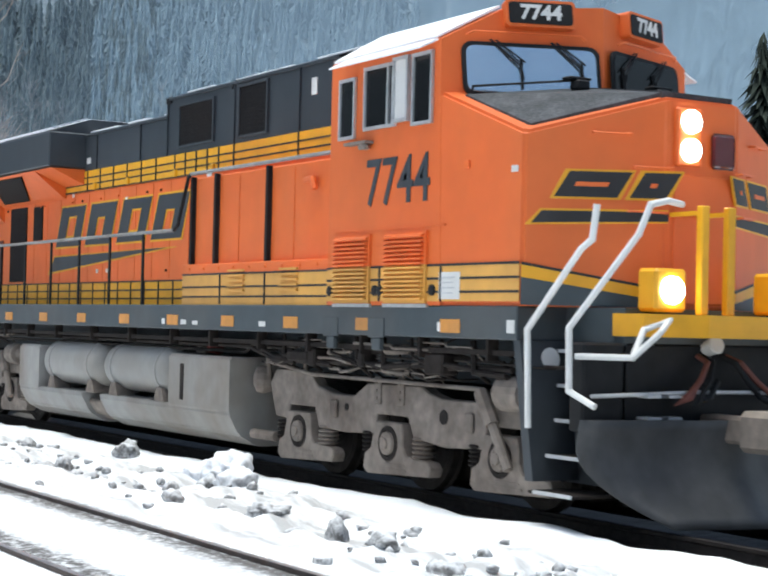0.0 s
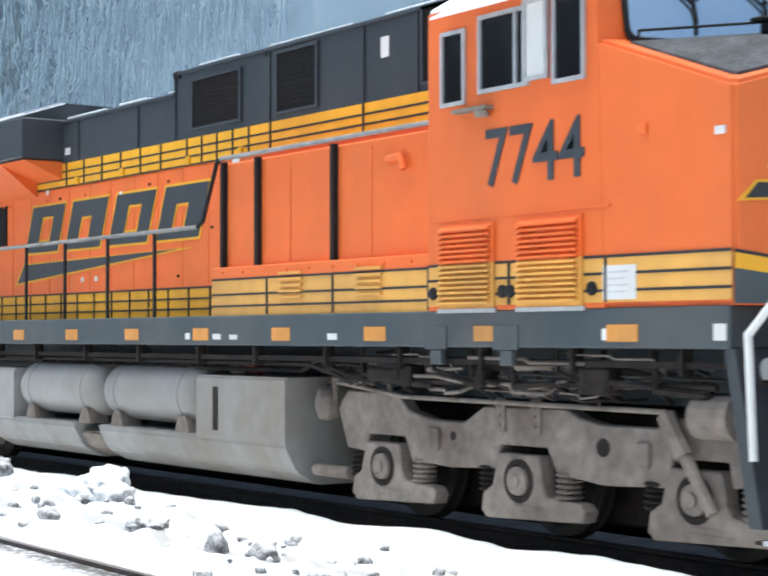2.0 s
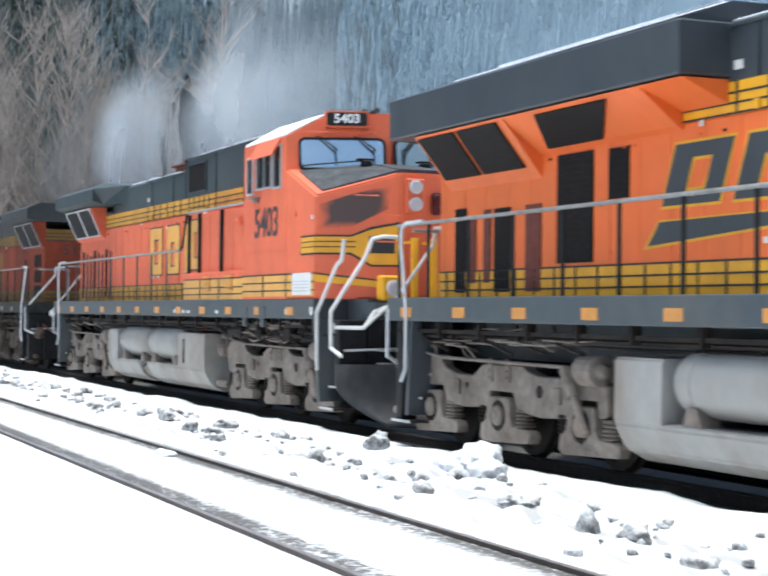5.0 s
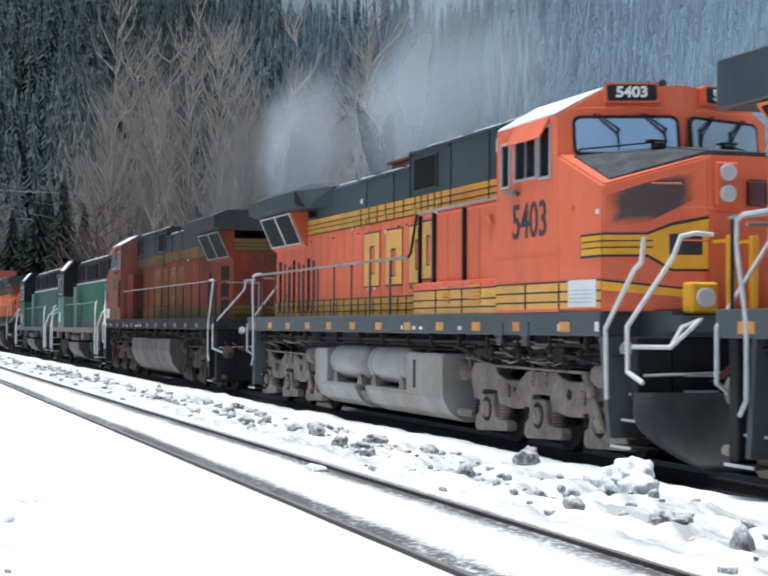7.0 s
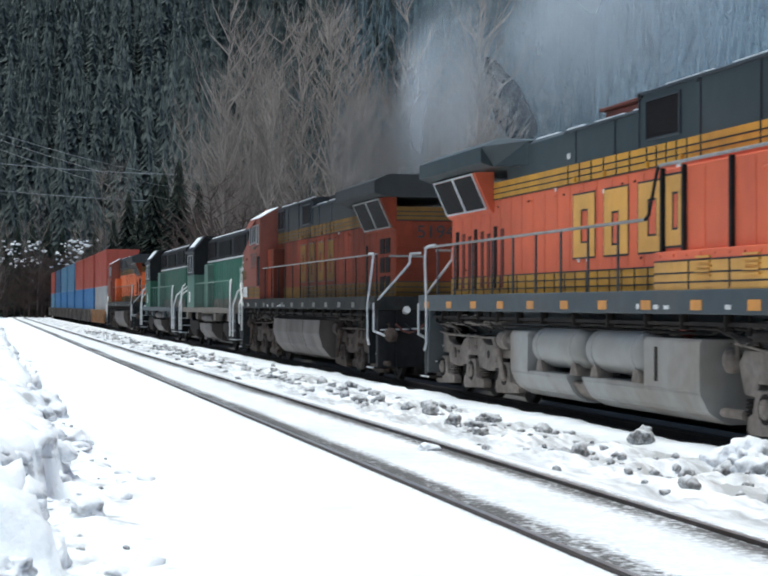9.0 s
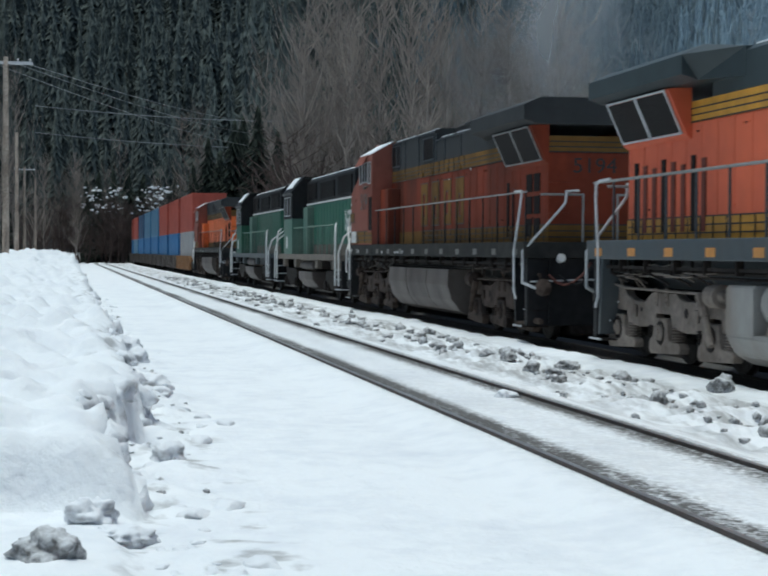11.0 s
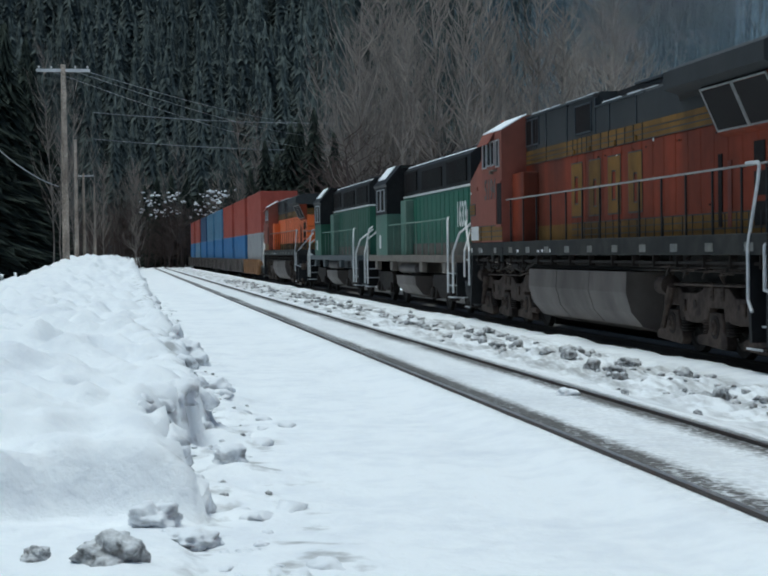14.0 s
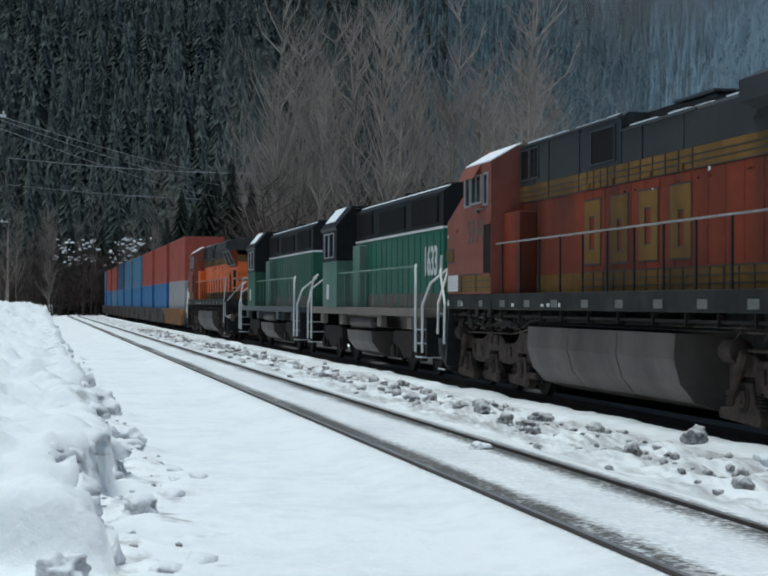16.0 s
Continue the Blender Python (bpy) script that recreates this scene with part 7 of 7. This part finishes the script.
def foot(beta):
    """Distance from the camera's spot to the foot of the slope."""
    if beta < 0 or beta > 260:
        return 150.0
    if beta < 50:
        return 420.0
    if beta < 74:
        return 480.0
    if beta < 92:
        return 480.0 - 200.0 * step(74, 84, beta)
    return 280.0 - 90.0 * step(92, 100, beta)


def hill_z(beta, r):
    d = r - foot(beta)
    x, y = polar(beta, r)
    base = -2.0
    if d <= 0:
        return base
    up = 0.50 if beta < 112 else 0.25
    return base + up * d + 6 * noise.noise(Vector((x * 0.012, y * 0.012, 0))) * min(d / 60, 1)


# full ring: the unseen slope behind the camera is added to cut side light
betas = [-100 + 2.5 * i for i in range(145)]
rads = [0, 12, 25, 45, 70, 100, 140, 190, 250, 320, 400, 500]
me = bpy.data.meshes.new("hillside")
me.from_pydata([(*polar(b, foot(b) + r), hill_z(b, foot(b) + r)) for b in betas for r in rads], [],
               [(i * len(rads) + j, (i + 1) * len(rads) + j, (i + 1) * len(rads) + j + 1, i * len(rads) + j + 1) for i in range(len(betas) - 1) for j in range(len(rads) - 1)])
me.polygons.foreach_set("use_smooth", [True] * len(me.polygons))
hill = tagged(new("hillside", me), "wooded mountain slope with snow between trees, carried on unseen behind the camera", "hillside", kind="structure")
# the blue of distance haze is put into this ground colour
me.materials.append(mat("haze_tinted_floor_and_snow", (0.11, 0.145, 0.17), 0.9, grain=0.3, vary=0.3, bump=0.0, stain=(0.19, 0.245, 0.29), stain_scale=0.04, stain_amount=0.5))


def foliage(name, dark, light, scale):
    m = bpy.data.materials.new(name)
    m.use_nodes = True
    n, l = m.node_tree.nodes, m.node_tree.links
    b = n["Principled BSDF"]
    g = n.new("ShaderNodeNewGeometry")
    t = n.new("ShaderNodeTexNoise")
    t.inputs["Scale"].default_value = scale
    l.new(g.outputs["Position"], t.inputs["Vector"])
    fine = n.new("ShaderNodeTexNoise")
    fine.inputs["Scale"].default_value, fine.inputs["Detail"].default_value = scale * 9, 4
    l.new(g.outputs["Position"], fine.inputs["Vector"])
    own = n.new("ShaderNodeMath")
    own.operation = "MULTIPLY_ADD"
    own.inputs[1].default_value = 0.22
    l.new(g.outputs["Random Per Island"], own.inputs[0])
    l.new(t.outputs["Fac"], own.inputs[2])
    a = n.new("ShaderNodeMath")
    a.operation = "MULTIPLY_ADD"
    a.inputs[1].default_value = 0.7
    l.new(fine.outputs["Fac"], a.inputs[0])
    l.new(own.outputs["Value"], a.inputs[2])
    r = n.new("ShaderNodeMapRange")
    r.inputs["From Min"].default_value, r.inputs["From Max"].default_value = 0.62, 1.28
    l.new(a.outputs["Value"], r.inputs["Value"])
    x = n.new("ShaderNodeMix")
    x.data_type = "RGBA"
    x.inputs["A"].default_value, x.inputs["B"].default_value = (*dark, 1), (*light, 1)
    l.new(r.outputs["Result"], x.inputs["Factor"])
    l.new(x.outputs["Result"], b.inputs["Base Color"])
    b.inputs["Roughness"].default_value = 0.9
    b.inputs["Specular IOR Level"].default_value = 0.15
    return m


def conifer_shape(rnd, tiers, seg):
    """One spruce of height 1: drooping, ragged tiers round a thin stem."""
    vs, fs = [], []
    for k in range(tiers):
        f = k / tiers
        z0 = 0.05 + 0.91 * f
        r = 0.13 * (1 - f) ** 0.8 * rnd.uniform(0.65, 1.2) + 0.008
        tip = min(z0 + 0.9 / tiers * 1.7, 1.0)
        i0 = len(vs)
        vs.append((rnd.uniform(-0.006, 0.006), rnd.uniform(-0.006, 0.006), tip))
        for j in range(seg * 2):
            a = math.pi * j / seg + k
            q = r * (rnd.uniform(0.85, 1.25) if j % 2 == 0 else rnd.uniform(0.35, 0.6))
            vs.append((q * math.cos(a), q * math.sin(a), z0 - (max(0.7 / tiers, 0.032) if j % 2 == 0 else -0.012) * rnd.uniform(0.4, 1.4)))
        for j in range(seg * 2):
            fs.append((i0, i0 + 1 + j, i0 + 1 + (j + 1) % (seg * 2)))
    i0 = len(vs)
    for z, r in ((0, 0.012), (0.9, 0.003)):
        for j in range(4):
            vs.append((r * math.cos(j * 1.571), r * math.sin(j * 1.571), z))
    for j in range(4):
        fs.append((i0 + j, i0 + (j + 1) % 4, i0 + 4 + (j + 1) % 4))
        fs.append((i0 + j, i0 + 4 + (j + 1) % 4, i0 + 4 + j))
    return np.array(vs), np.array(fs)


def bare_shape(rnd, limbs, twigs):
    """One leafless tree of height 1: a tapered trunk, limbs that reach up, and twigs."""
    vs, fs = [], []

    def stick(a, b, r0, r1):
        d = (b - a).normalized()
        u = d.orthogonal().normalized()
        w = d.cross(u)
        i = len(vs)
        for p, r in ((a, r0), (b, r1)):
            for k in range(3):
                t = k * 2.0944
                vs.append(tuple(p + (u * math.cos(t) + w * math.sin(t)) * r))
        for k in range(3):
            n = (k + 1) % 3
            fs.append((i + k, i + n, i + 3 + n))
            fs.append((i + k, i + 3 + n, i + 3 + k))
    pts = [Vector((0, 0, 0))]
    for k in range(6):
        pts.append(pts[-1] + Vector((rnd.uniform(-0.018, 0.018), rnd.uniform(-0.018, 0.018), 1 / 6)))
    for k in range(6):
        stick(pts[k], pts[k + 1], 0.0082 * (1 - k / 6.5), 0.0082 * (1 - (k + 1) / 6.5))
    for k in range(limbs):
        f = rnd.uniform(0.22, 0.97)
        i = min(int(f * 6), 5)
        a = pts[i].lerp(pts[i + 1], f * 6 - i)
        t = rnd.uniform(0, 6.283)
        ln = rnd.uniform(0.08, 0.22) * (1.1 - f * 0.75)
        b = a + Vector((math.cos(t) * ln * 0.8, math.sin(t) * ln * 0.8, ln * rnd.uniform(0.45, 1.2)))
        c = b + Vector((math.cos(t) * ln * 0.22, math.sin(t) * ln * 0.22, ln * 0.6))
        stick(a, b, 0.0028, 0.0018)
        stick(b, c, 0.0018, 0.0008)
        for m in range(twigs):
            g = rnd.uniform(0.25, 1)
            o = a.lerp(b, g) if m % 2 else b.lerp(c, g)
            t2 = t + rnd.uniform(-1.6, 1.6)
            l2 = rnd.uniform(0.03, 0.085)
            e = o + Vector((math.cos(t2) * l2 * 0.6, math.sin(t2) * l2 * 0.6, l2 * rnd.uniform(0.3, 1.0)))
            stick(o, e, 0.0009, 0.0005)
    return np.array(vs), np.array(fs)


def wood(name, shapes, places, material, label):
    """Many trees joined into one object. places: (x, y, z, height, spread)."""
    V, F, off = [], [], 0
    rnd = np.random.default_rng(3)
    for i, (x, y, z, h, sp) in enumerate(places):
        v, f = shapes[i % len(shapes)]
        a = rnd.uniform(0, 6.283)
        c, s = math.cos(a), math.sin(a)
        w = np.empty_like(v)
        w[:, 0] = (v[:, 0] * c - v[:, 1] * s) * h * sp + x
        w[:, 1] = (v[:, 0] * s + v[:, 1] * c) * h * sp + y
        w[:, 2] = v[:, 2] * h + z
        V.append(w)
        F.append(f + off)
        off += len(v)
    V, F = np.concatenate(V), np.concatenate(F)
    m = bpy.data.meshes.new(name)
    m.vertices.add(len(V))
    m.vertices.foreach_set("co", V.ravel())
    m.loops.add(len(F) * 3)
    m.loops.foreach_set("vertex_index", F.ravel().astype(np.int32))
    m.polygons.add(len(F))
    m.polygons.foreach_set("loop_start", np.arange(0, len(F) * 3, 3, dtype=np.int32))
    m.update(calc_edges=True)
    m.materials.append(material)
    return tagged(new(name, m), label, "woods", kind="stuff")


R = random.Random(21)
# spruce colours turn paler and bluer with distance: haze painted into them
FAR_HAZE_GREEN = foliage("haze_tinted_spruce", (0.170, 0.238, 0.286), (0.205, 0.280, 0.332), 0.02)
MID_HAZE_GREEN = foliage("half_haze_tinted_spruce", (0.088, 0.120, 0.136), (0.135, 0.178, 0.198), 0.02)
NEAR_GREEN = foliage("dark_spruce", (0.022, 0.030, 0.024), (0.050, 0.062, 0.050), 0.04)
SLOPE_HAZE_GREEN = foliage("haze_tinted_dark_spruce", (0.068, 0.084, 0.080), (0.122, 0.144, 0.138), 0.03)
# far twigs carry the pale grey of haze in their colour
BARE_FAR_HAZE = foliage("haze_grey_bare_twigs", (0.25, 0.26, 0.265), (0.40, 0.40, 0.395), 0.05)
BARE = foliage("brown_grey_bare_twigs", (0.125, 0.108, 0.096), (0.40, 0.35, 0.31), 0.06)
spruces = [conifer_shape(R, 14, 4) for _ in range(8)]
dense = [conifer_shape(R, 22, 5) for _ in range(8)]
rich = [conifer_shape(R, 44, 11) for _ in range(5)]
places = []
for k in range(3600):
    b = R.uniform(40, 69)
    r = foot(b) + 8 + 300 * R.random()
    x, y = polar(b, r)
    places.append((x, y, hill_z(b, r) - 0.5, R.uniform(15, 30), R.uniform(0.75, 1.2)))
wood("far_spruce_wood", spruces, places, FAR_HAZE_GREEN, "distant spruce forest with blue winter haze in its colour")
places = []
for k in range(1400):
    b = R.uniform(67, 78)
    r = foot(b) - 25 + 290 * R.random()
    x, y = polar(b, r)
    places.append((x, y, hill_z(b, r) - 0.5, R.uniform(15, 29), R.uniform(0.75, 1.15)))
wood("middle_spruce_wood", spruces, places, MID_HAZE_GREEN, "blue-green spruce forest on the slope with haze in its colour")
places = []
for k in range(2300):
    b = R.uniform(76, 100)
    r = foot(b) + 5 + 260 * R.random()
    x, y = polar(b, r)
    places.append((x, y, hill_z(b, r) - 0.5, R.uniform(14, 27), R.uniform(0.7, 1.1)))
# unseen spruces round behind the camera, added to darken the train's sides
for k in range(500):
    b = R.uniform(100, 400)
    if 255 < b < 320:
        r = R.uniform(60, 110)
    else:
        r = foot(b if b < 300 else b - 360) + R.uniform(-20, 60) if b > 300 else R.uniform(60, 120)
    x, y = polar(b, r)
    places.append((x, y, -2, R.uniform(18, 30), R.uniform(0.9, 1.4)))
wood("spruce_wood", dense, places, SLOPE_HAZE_GREEN, "dark spruce forest with haze in its colour, plus an unseen added ring")
places = []
for b, r, h in ((83.4, 190, 19.5), (84.2, 196, 18.5), (85.1, 205, 17), (82.7, 205, 18), (83.9, 210, 20), (84.7, 200, 15), (85.6, 215, 14), (86.2, 250, 15), (86.8, 250, 14), (87.3, 252, 14.5), (87.8, 250, 15.5), (88.3, 252, 15), (88.8, 250, 14.5), (89.2, 255, 13.5), (85.5, 252, 13), (90.0, 258, 12), (46.2, 95, 20), (45.0, 100, 24), (43.6, 90, 24), (42.0, 95, 26), (47.4, 120, 19),
                (94.2, 170, 24), (95.0, 160, 27), (93.4, 185, 22), (96.0, 155, 28), (97.0, 150, 30), (94.6, 175, 26), (95.6, 165, 25), (92.9, 190, 25), (93.8, 180, 28), (92.4, 205, 21), (94.9, 172, 30), (96.5, 160, 27), (93.1, 200, 29)):
    x, y = polar(b, r)
    places.append((x, y, -0.8, h, 1.5))
wood("edge_spruces", rich, places, NEAR_GREEN, "dense dark green spruces at the wood's edge")
RN = random.Random(14)
bm = bmesh.new()
# small white clumps set among the spruces at the valley's end
for k in range(130):
    b = RN.choice((RN.gauss(88.6, 0.5), RN.gauss(86.9, 0.3)))
    x, y = polar(b, RN.uniform(243, 247))
    w = RN.uniform(0.12, 0.42)
    clump(bm, (x, y, RN.uniform(7.0, 11.0)), (w * 0.8, w * 0.8, w * 0.7), RN.uniform(0, 50), 0.7, 1)
tagged(part("snow_on_branches", bm, SNOW_CAP, smooth=True), "white clumps among the spruce branches", "snow", kind="stuff")
bare = [bare_shape(R, 40, 7) for _ in range(8)]
places = []
for k in range(100):
    b = R.gauss(79, 4.6)
    if not 71 < b < 89:
        continue
    r = R.uniform(135, 235)
    x, y = polar(b, r)
    if b > 82.3:
        x, y = polar(b, r + 75)
    places.append((x, y, -0.6 + 0.05 * max(y - 15, 0), R.uniform(19, 34) * (0.62 if b > 84 else 1), R.uniform(0.7, 1.05)))
for k in range(46):
    b = R.uniform(83, 93)
    r = R.uniform(225, 300)
    x, y = polar(b, r)
    places.append((x, y, -1, R.uniform(9, 17), 0.9))
for b, r, h in ((92.0, 165, 22), (91.6, 170, 20), (92.3, 175, 24), (91.0, 180, 16), (90.6, 190, 13)):
    x, y = polar(b, r)
    places.append((x, y, -1, h, 0.6))
wood("bare_trees", bare, places, BARE, "leafless grey-brown cottonwoods beside the line")
places = []
for k in range(190):
    b = R.choice((R.gauss(61.2, 1.0), R.gauss(72.5, 2.0), R.gauss(73.5, 1.2), R.uniform(50, 76)))
    r = foot(b) + R.uniform(-60, 120)
    x, y = polar(b, r)
    places.append((x, y, hill_z(b, r) - 0.5, R.uniform(18, 32), R.uniform(1.0, 1.4)))
wood("far_bare_trees", bare, places, BARE_FAR_HAZE, "distant leafless trees with pale haze in their colour")

# brown brush at the end of the valley and along the wood's foot
brush = [bare_shape(R, 26, 6) for _ in range(5)]
places = []
for k in range(330):
    b = R.uniform(70, 92.5)
    r = R.uniform(150, 225) if b < 83 else R.uniform(232, 243)
    x, y = polar(b, r)
    places.append((x, y, -0.8 + 0.05 * max(y - 15, 0), R.uniform(5, 10) if b > 83 else R.uniform(7, 14), R.uniform(1.6, 2.4)))
BRUSH = foliage("red_brown_brush_twigs", (0.060, 0.044, 0.040), (0.14, 0.108, 0.098), 0.06)
wood("brush", brush, places, BRUSH, "red-brown leafless brush along the wood's foot")

# ---------------------------------------------------------------- exhaust smoke


def smoke_material(name, color):
    m = bpy.data.materials.new(name)
    m.use_nodes = True
    n, l = m.node_tree.nodes, m.node_tree.links
    b = n["Principled BSDF"]
    b.inputs["Base Color"].default_value = (*color, 1)
    b.inputs["Roughness"].default_value = 1.0
    b.inputs["Specular IOR Level"].default_value = 0.0
    co = n.new("ShaderNodeTexCoord")
    sub = n.new("ShaderNodeVectorMath")
    sub.operation = "SUBTRACT"
    sub.inputs[1].default_value = (0.5, 0.5, 0.5)
    l.new(co.outputs["Generated"], sub.inputs[0])
    flat = n.new("ShaderNodeVectorMath")
    flat.operation = "MULTIPLY"
    flat.inputs[1].default_value = (1, 0, 1)
    l.new(sub.outputs["Vector"], flat.inputs[0])
    ln = n.new("ShaderNodeVectorMath")
    ln.operation = "LENGTH"
    l.new(flat.outputs["Vector"], ln.inputs[0])
    fall = n.new("ShaderNodeMapRange")
    fall.interpolation_type = "SMOOTHERSTEP"
    fall.inputs["From Min"].default_value, fall.inputs["From Max"].default_value = 0.47, 0.08
    l.new(ln.outputs["Value"], fall.inputs["Value"])
    info = n.new("ShaderNodeObjectInfo")
    tex = n.new("ShaderNodeTexNoise")
    tex.noise_dimensions = "4D"
    tex.inputs["Scale"].default_value, tex.inputs["Detail"].default_value = 0.22, 5
    l.new(co.outputs["Object"], tex.inputs["Vector"])
    w = n.new("ShaderNodeMath")
    w.operation = "MULTIPLY"
    w.inputs[1].default_value = 40
    l.new(info.outputs["Random"], w.inputs[0])
    l.new(w.outputs["Value"], tex.inputs["W"])
    wisp = n.new("ShaderNodeMapRange")
    wisp.inputs["From Min"].default_value, wisp.inputs["From Max"].default_value = 0.36, 0.66
    wisp.inputs["To Min"].default_value, wisp.inputs["To Max"].default_value = 0.09, 0.33
    l.new(tex.outputs["Fac"], wisp.inputs["Value"])
    a = n.new("ShaderNodeMath")
    a.operation = "MULTIPLY"
    l.new(fall.outputs["Result"], a.inputs[0])
    l.new(wisp.outputs["Result"], a.inputs[1])
    l.new(a.outputs["Value"], b.inputs["Alpha"])
    return m


SMOKE = smoke_material("thin_exhaust_smoke", (0.22, 0.215, 0.215))
PALE_SMOKE = smoke_material("pale_exhaust_smoke", (0.66, 0.71, 0.76))
DRIFT = []
smoke = tagged(new("exhaust_smoke"), "thin blue-grey diesel smoke hanging behind the train", "smoke")
RS = random.Random(8)
for k in range(13):
    f = k / 12
    wide, tall = RS.uniform(15, 21) * (1 + 0.5 * f), RS.uniform(5.0, 7.0) * (1 + 0.5 * f)
    bm = bmesh.new()
    nu, nv = 20, 6
    rings = [[bm.verts.new((0, -0.8, 0))]]
    for j in range(1, nv + 1):
        q = j / nv
        ring = []
        for i in range(nu):
            t = 2 * math.pi * i / nu
            wob = 1 + 0.14 * noise.noise(Vector((math.cos(t) * 1.5, math.sin(t) * 1.5, k * 2.7)))
            ring.append(bm.verts.new((q * wide / 2 * wob * math.cos(t), -0.8 * (1 - q * q), q * tall / 2 * wob * math.sin(t))))
        rings.append(ring)
    for i in range(nu):
        bm.faces.new((rings[0][0], rings[1][i], rings[1][(i + 1) % nu]))
        for j in range(1, nv):
            bm.faces.new((rings[j][i], rings[j + 1][i], rings[j + 1][(i + 1) % nu], rings[j][(i + 1) % nu]))
    puff = part("smoke_puff", bm, PALE_SMOKE if k < 8 else SMOKE, smoke, smooth=True)
    DRIFT.append((puff, (-40 - 46 * f + RS.uniform(-2, 2), 1.6 + 0.45 * (k % 5) + 5 * f, 5.2 + 2.2 * f + RS.uniform(-0.7, 0.9)), (1.25 - 0.5 * f, 0.05, 0.10 + 0.07 * (1 - f)), 0.30 if k < 7 else 0.08))



def haze_sheet_material():
    m = bpy.data.materials.new("blue_haze_sheet")
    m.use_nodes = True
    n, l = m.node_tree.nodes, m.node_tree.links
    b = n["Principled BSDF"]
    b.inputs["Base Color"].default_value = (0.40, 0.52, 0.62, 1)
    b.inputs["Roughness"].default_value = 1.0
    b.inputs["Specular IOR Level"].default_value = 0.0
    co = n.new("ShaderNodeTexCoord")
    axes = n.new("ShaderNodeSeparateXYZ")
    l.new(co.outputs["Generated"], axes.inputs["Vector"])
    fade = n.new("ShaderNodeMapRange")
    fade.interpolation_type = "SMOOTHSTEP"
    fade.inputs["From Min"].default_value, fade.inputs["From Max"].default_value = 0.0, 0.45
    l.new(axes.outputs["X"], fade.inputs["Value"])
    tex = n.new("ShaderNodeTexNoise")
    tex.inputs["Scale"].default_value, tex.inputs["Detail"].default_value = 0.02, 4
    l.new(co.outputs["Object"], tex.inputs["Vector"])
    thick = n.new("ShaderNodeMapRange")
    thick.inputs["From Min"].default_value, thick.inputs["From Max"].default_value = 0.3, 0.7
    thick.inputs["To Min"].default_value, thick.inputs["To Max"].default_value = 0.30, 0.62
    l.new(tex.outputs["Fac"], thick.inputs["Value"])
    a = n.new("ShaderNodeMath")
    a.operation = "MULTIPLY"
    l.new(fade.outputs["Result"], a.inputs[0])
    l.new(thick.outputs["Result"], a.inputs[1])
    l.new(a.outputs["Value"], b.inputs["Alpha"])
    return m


# thin translucent sheet added to lay blue haze over the far forest
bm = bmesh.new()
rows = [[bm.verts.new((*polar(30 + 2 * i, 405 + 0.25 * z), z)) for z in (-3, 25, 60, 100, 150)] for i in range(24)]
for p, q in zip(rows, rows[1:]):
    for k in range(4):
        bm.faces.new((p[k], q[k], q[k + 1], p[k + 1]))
tagged(part("valley_mist", bm, haze_sheet_material(), smooth=True), "translucent blue sheet standing for haze before the far forest", "mist", kind="stuff")


def motions():
    """The train rolls east; its wheelsets turn with it."""
    for thing, start, back in RIDING:
        rows = []
        for t in [a for a, _ in TRAVEL]:
            p, h = track(start + travel(t))
            rows.append((t, pose(p.x, p.y, thing.location.z, 0, 0, math.degrees(h) + (180 if back else 0))))
        walk(thing, rows)
    for puff, (x, y, z), (u, v, w), lift in DRIFT:
        walk(puff, [(t, pose(x + u * t, y + v * t + 0.10 * max(t - 7, 0) ** 2, z + w * t + lift * max(t - 7, 0) ** 2, 0, 0.5 * t, 0)) for t in (0, 4, 7, 8.5, 10, 12, 14, 16)])
    back_of = {thing: back for thing, _, back in RIDING}
    for w, x in TURNING:
        loco = w.parent.parent
        if loco not in back_of:
            continue
        sense = -1 if back_of[loco] else 1
        z, r = w.location.z, 0.533
        rows = []
        for k in range(81):
            t = k * 0.2
            rows.append((t, pose(x, 0, z, 0, math.degrees(sense * travel(t) / r), 0)))
        walk(w, rows)


motions()
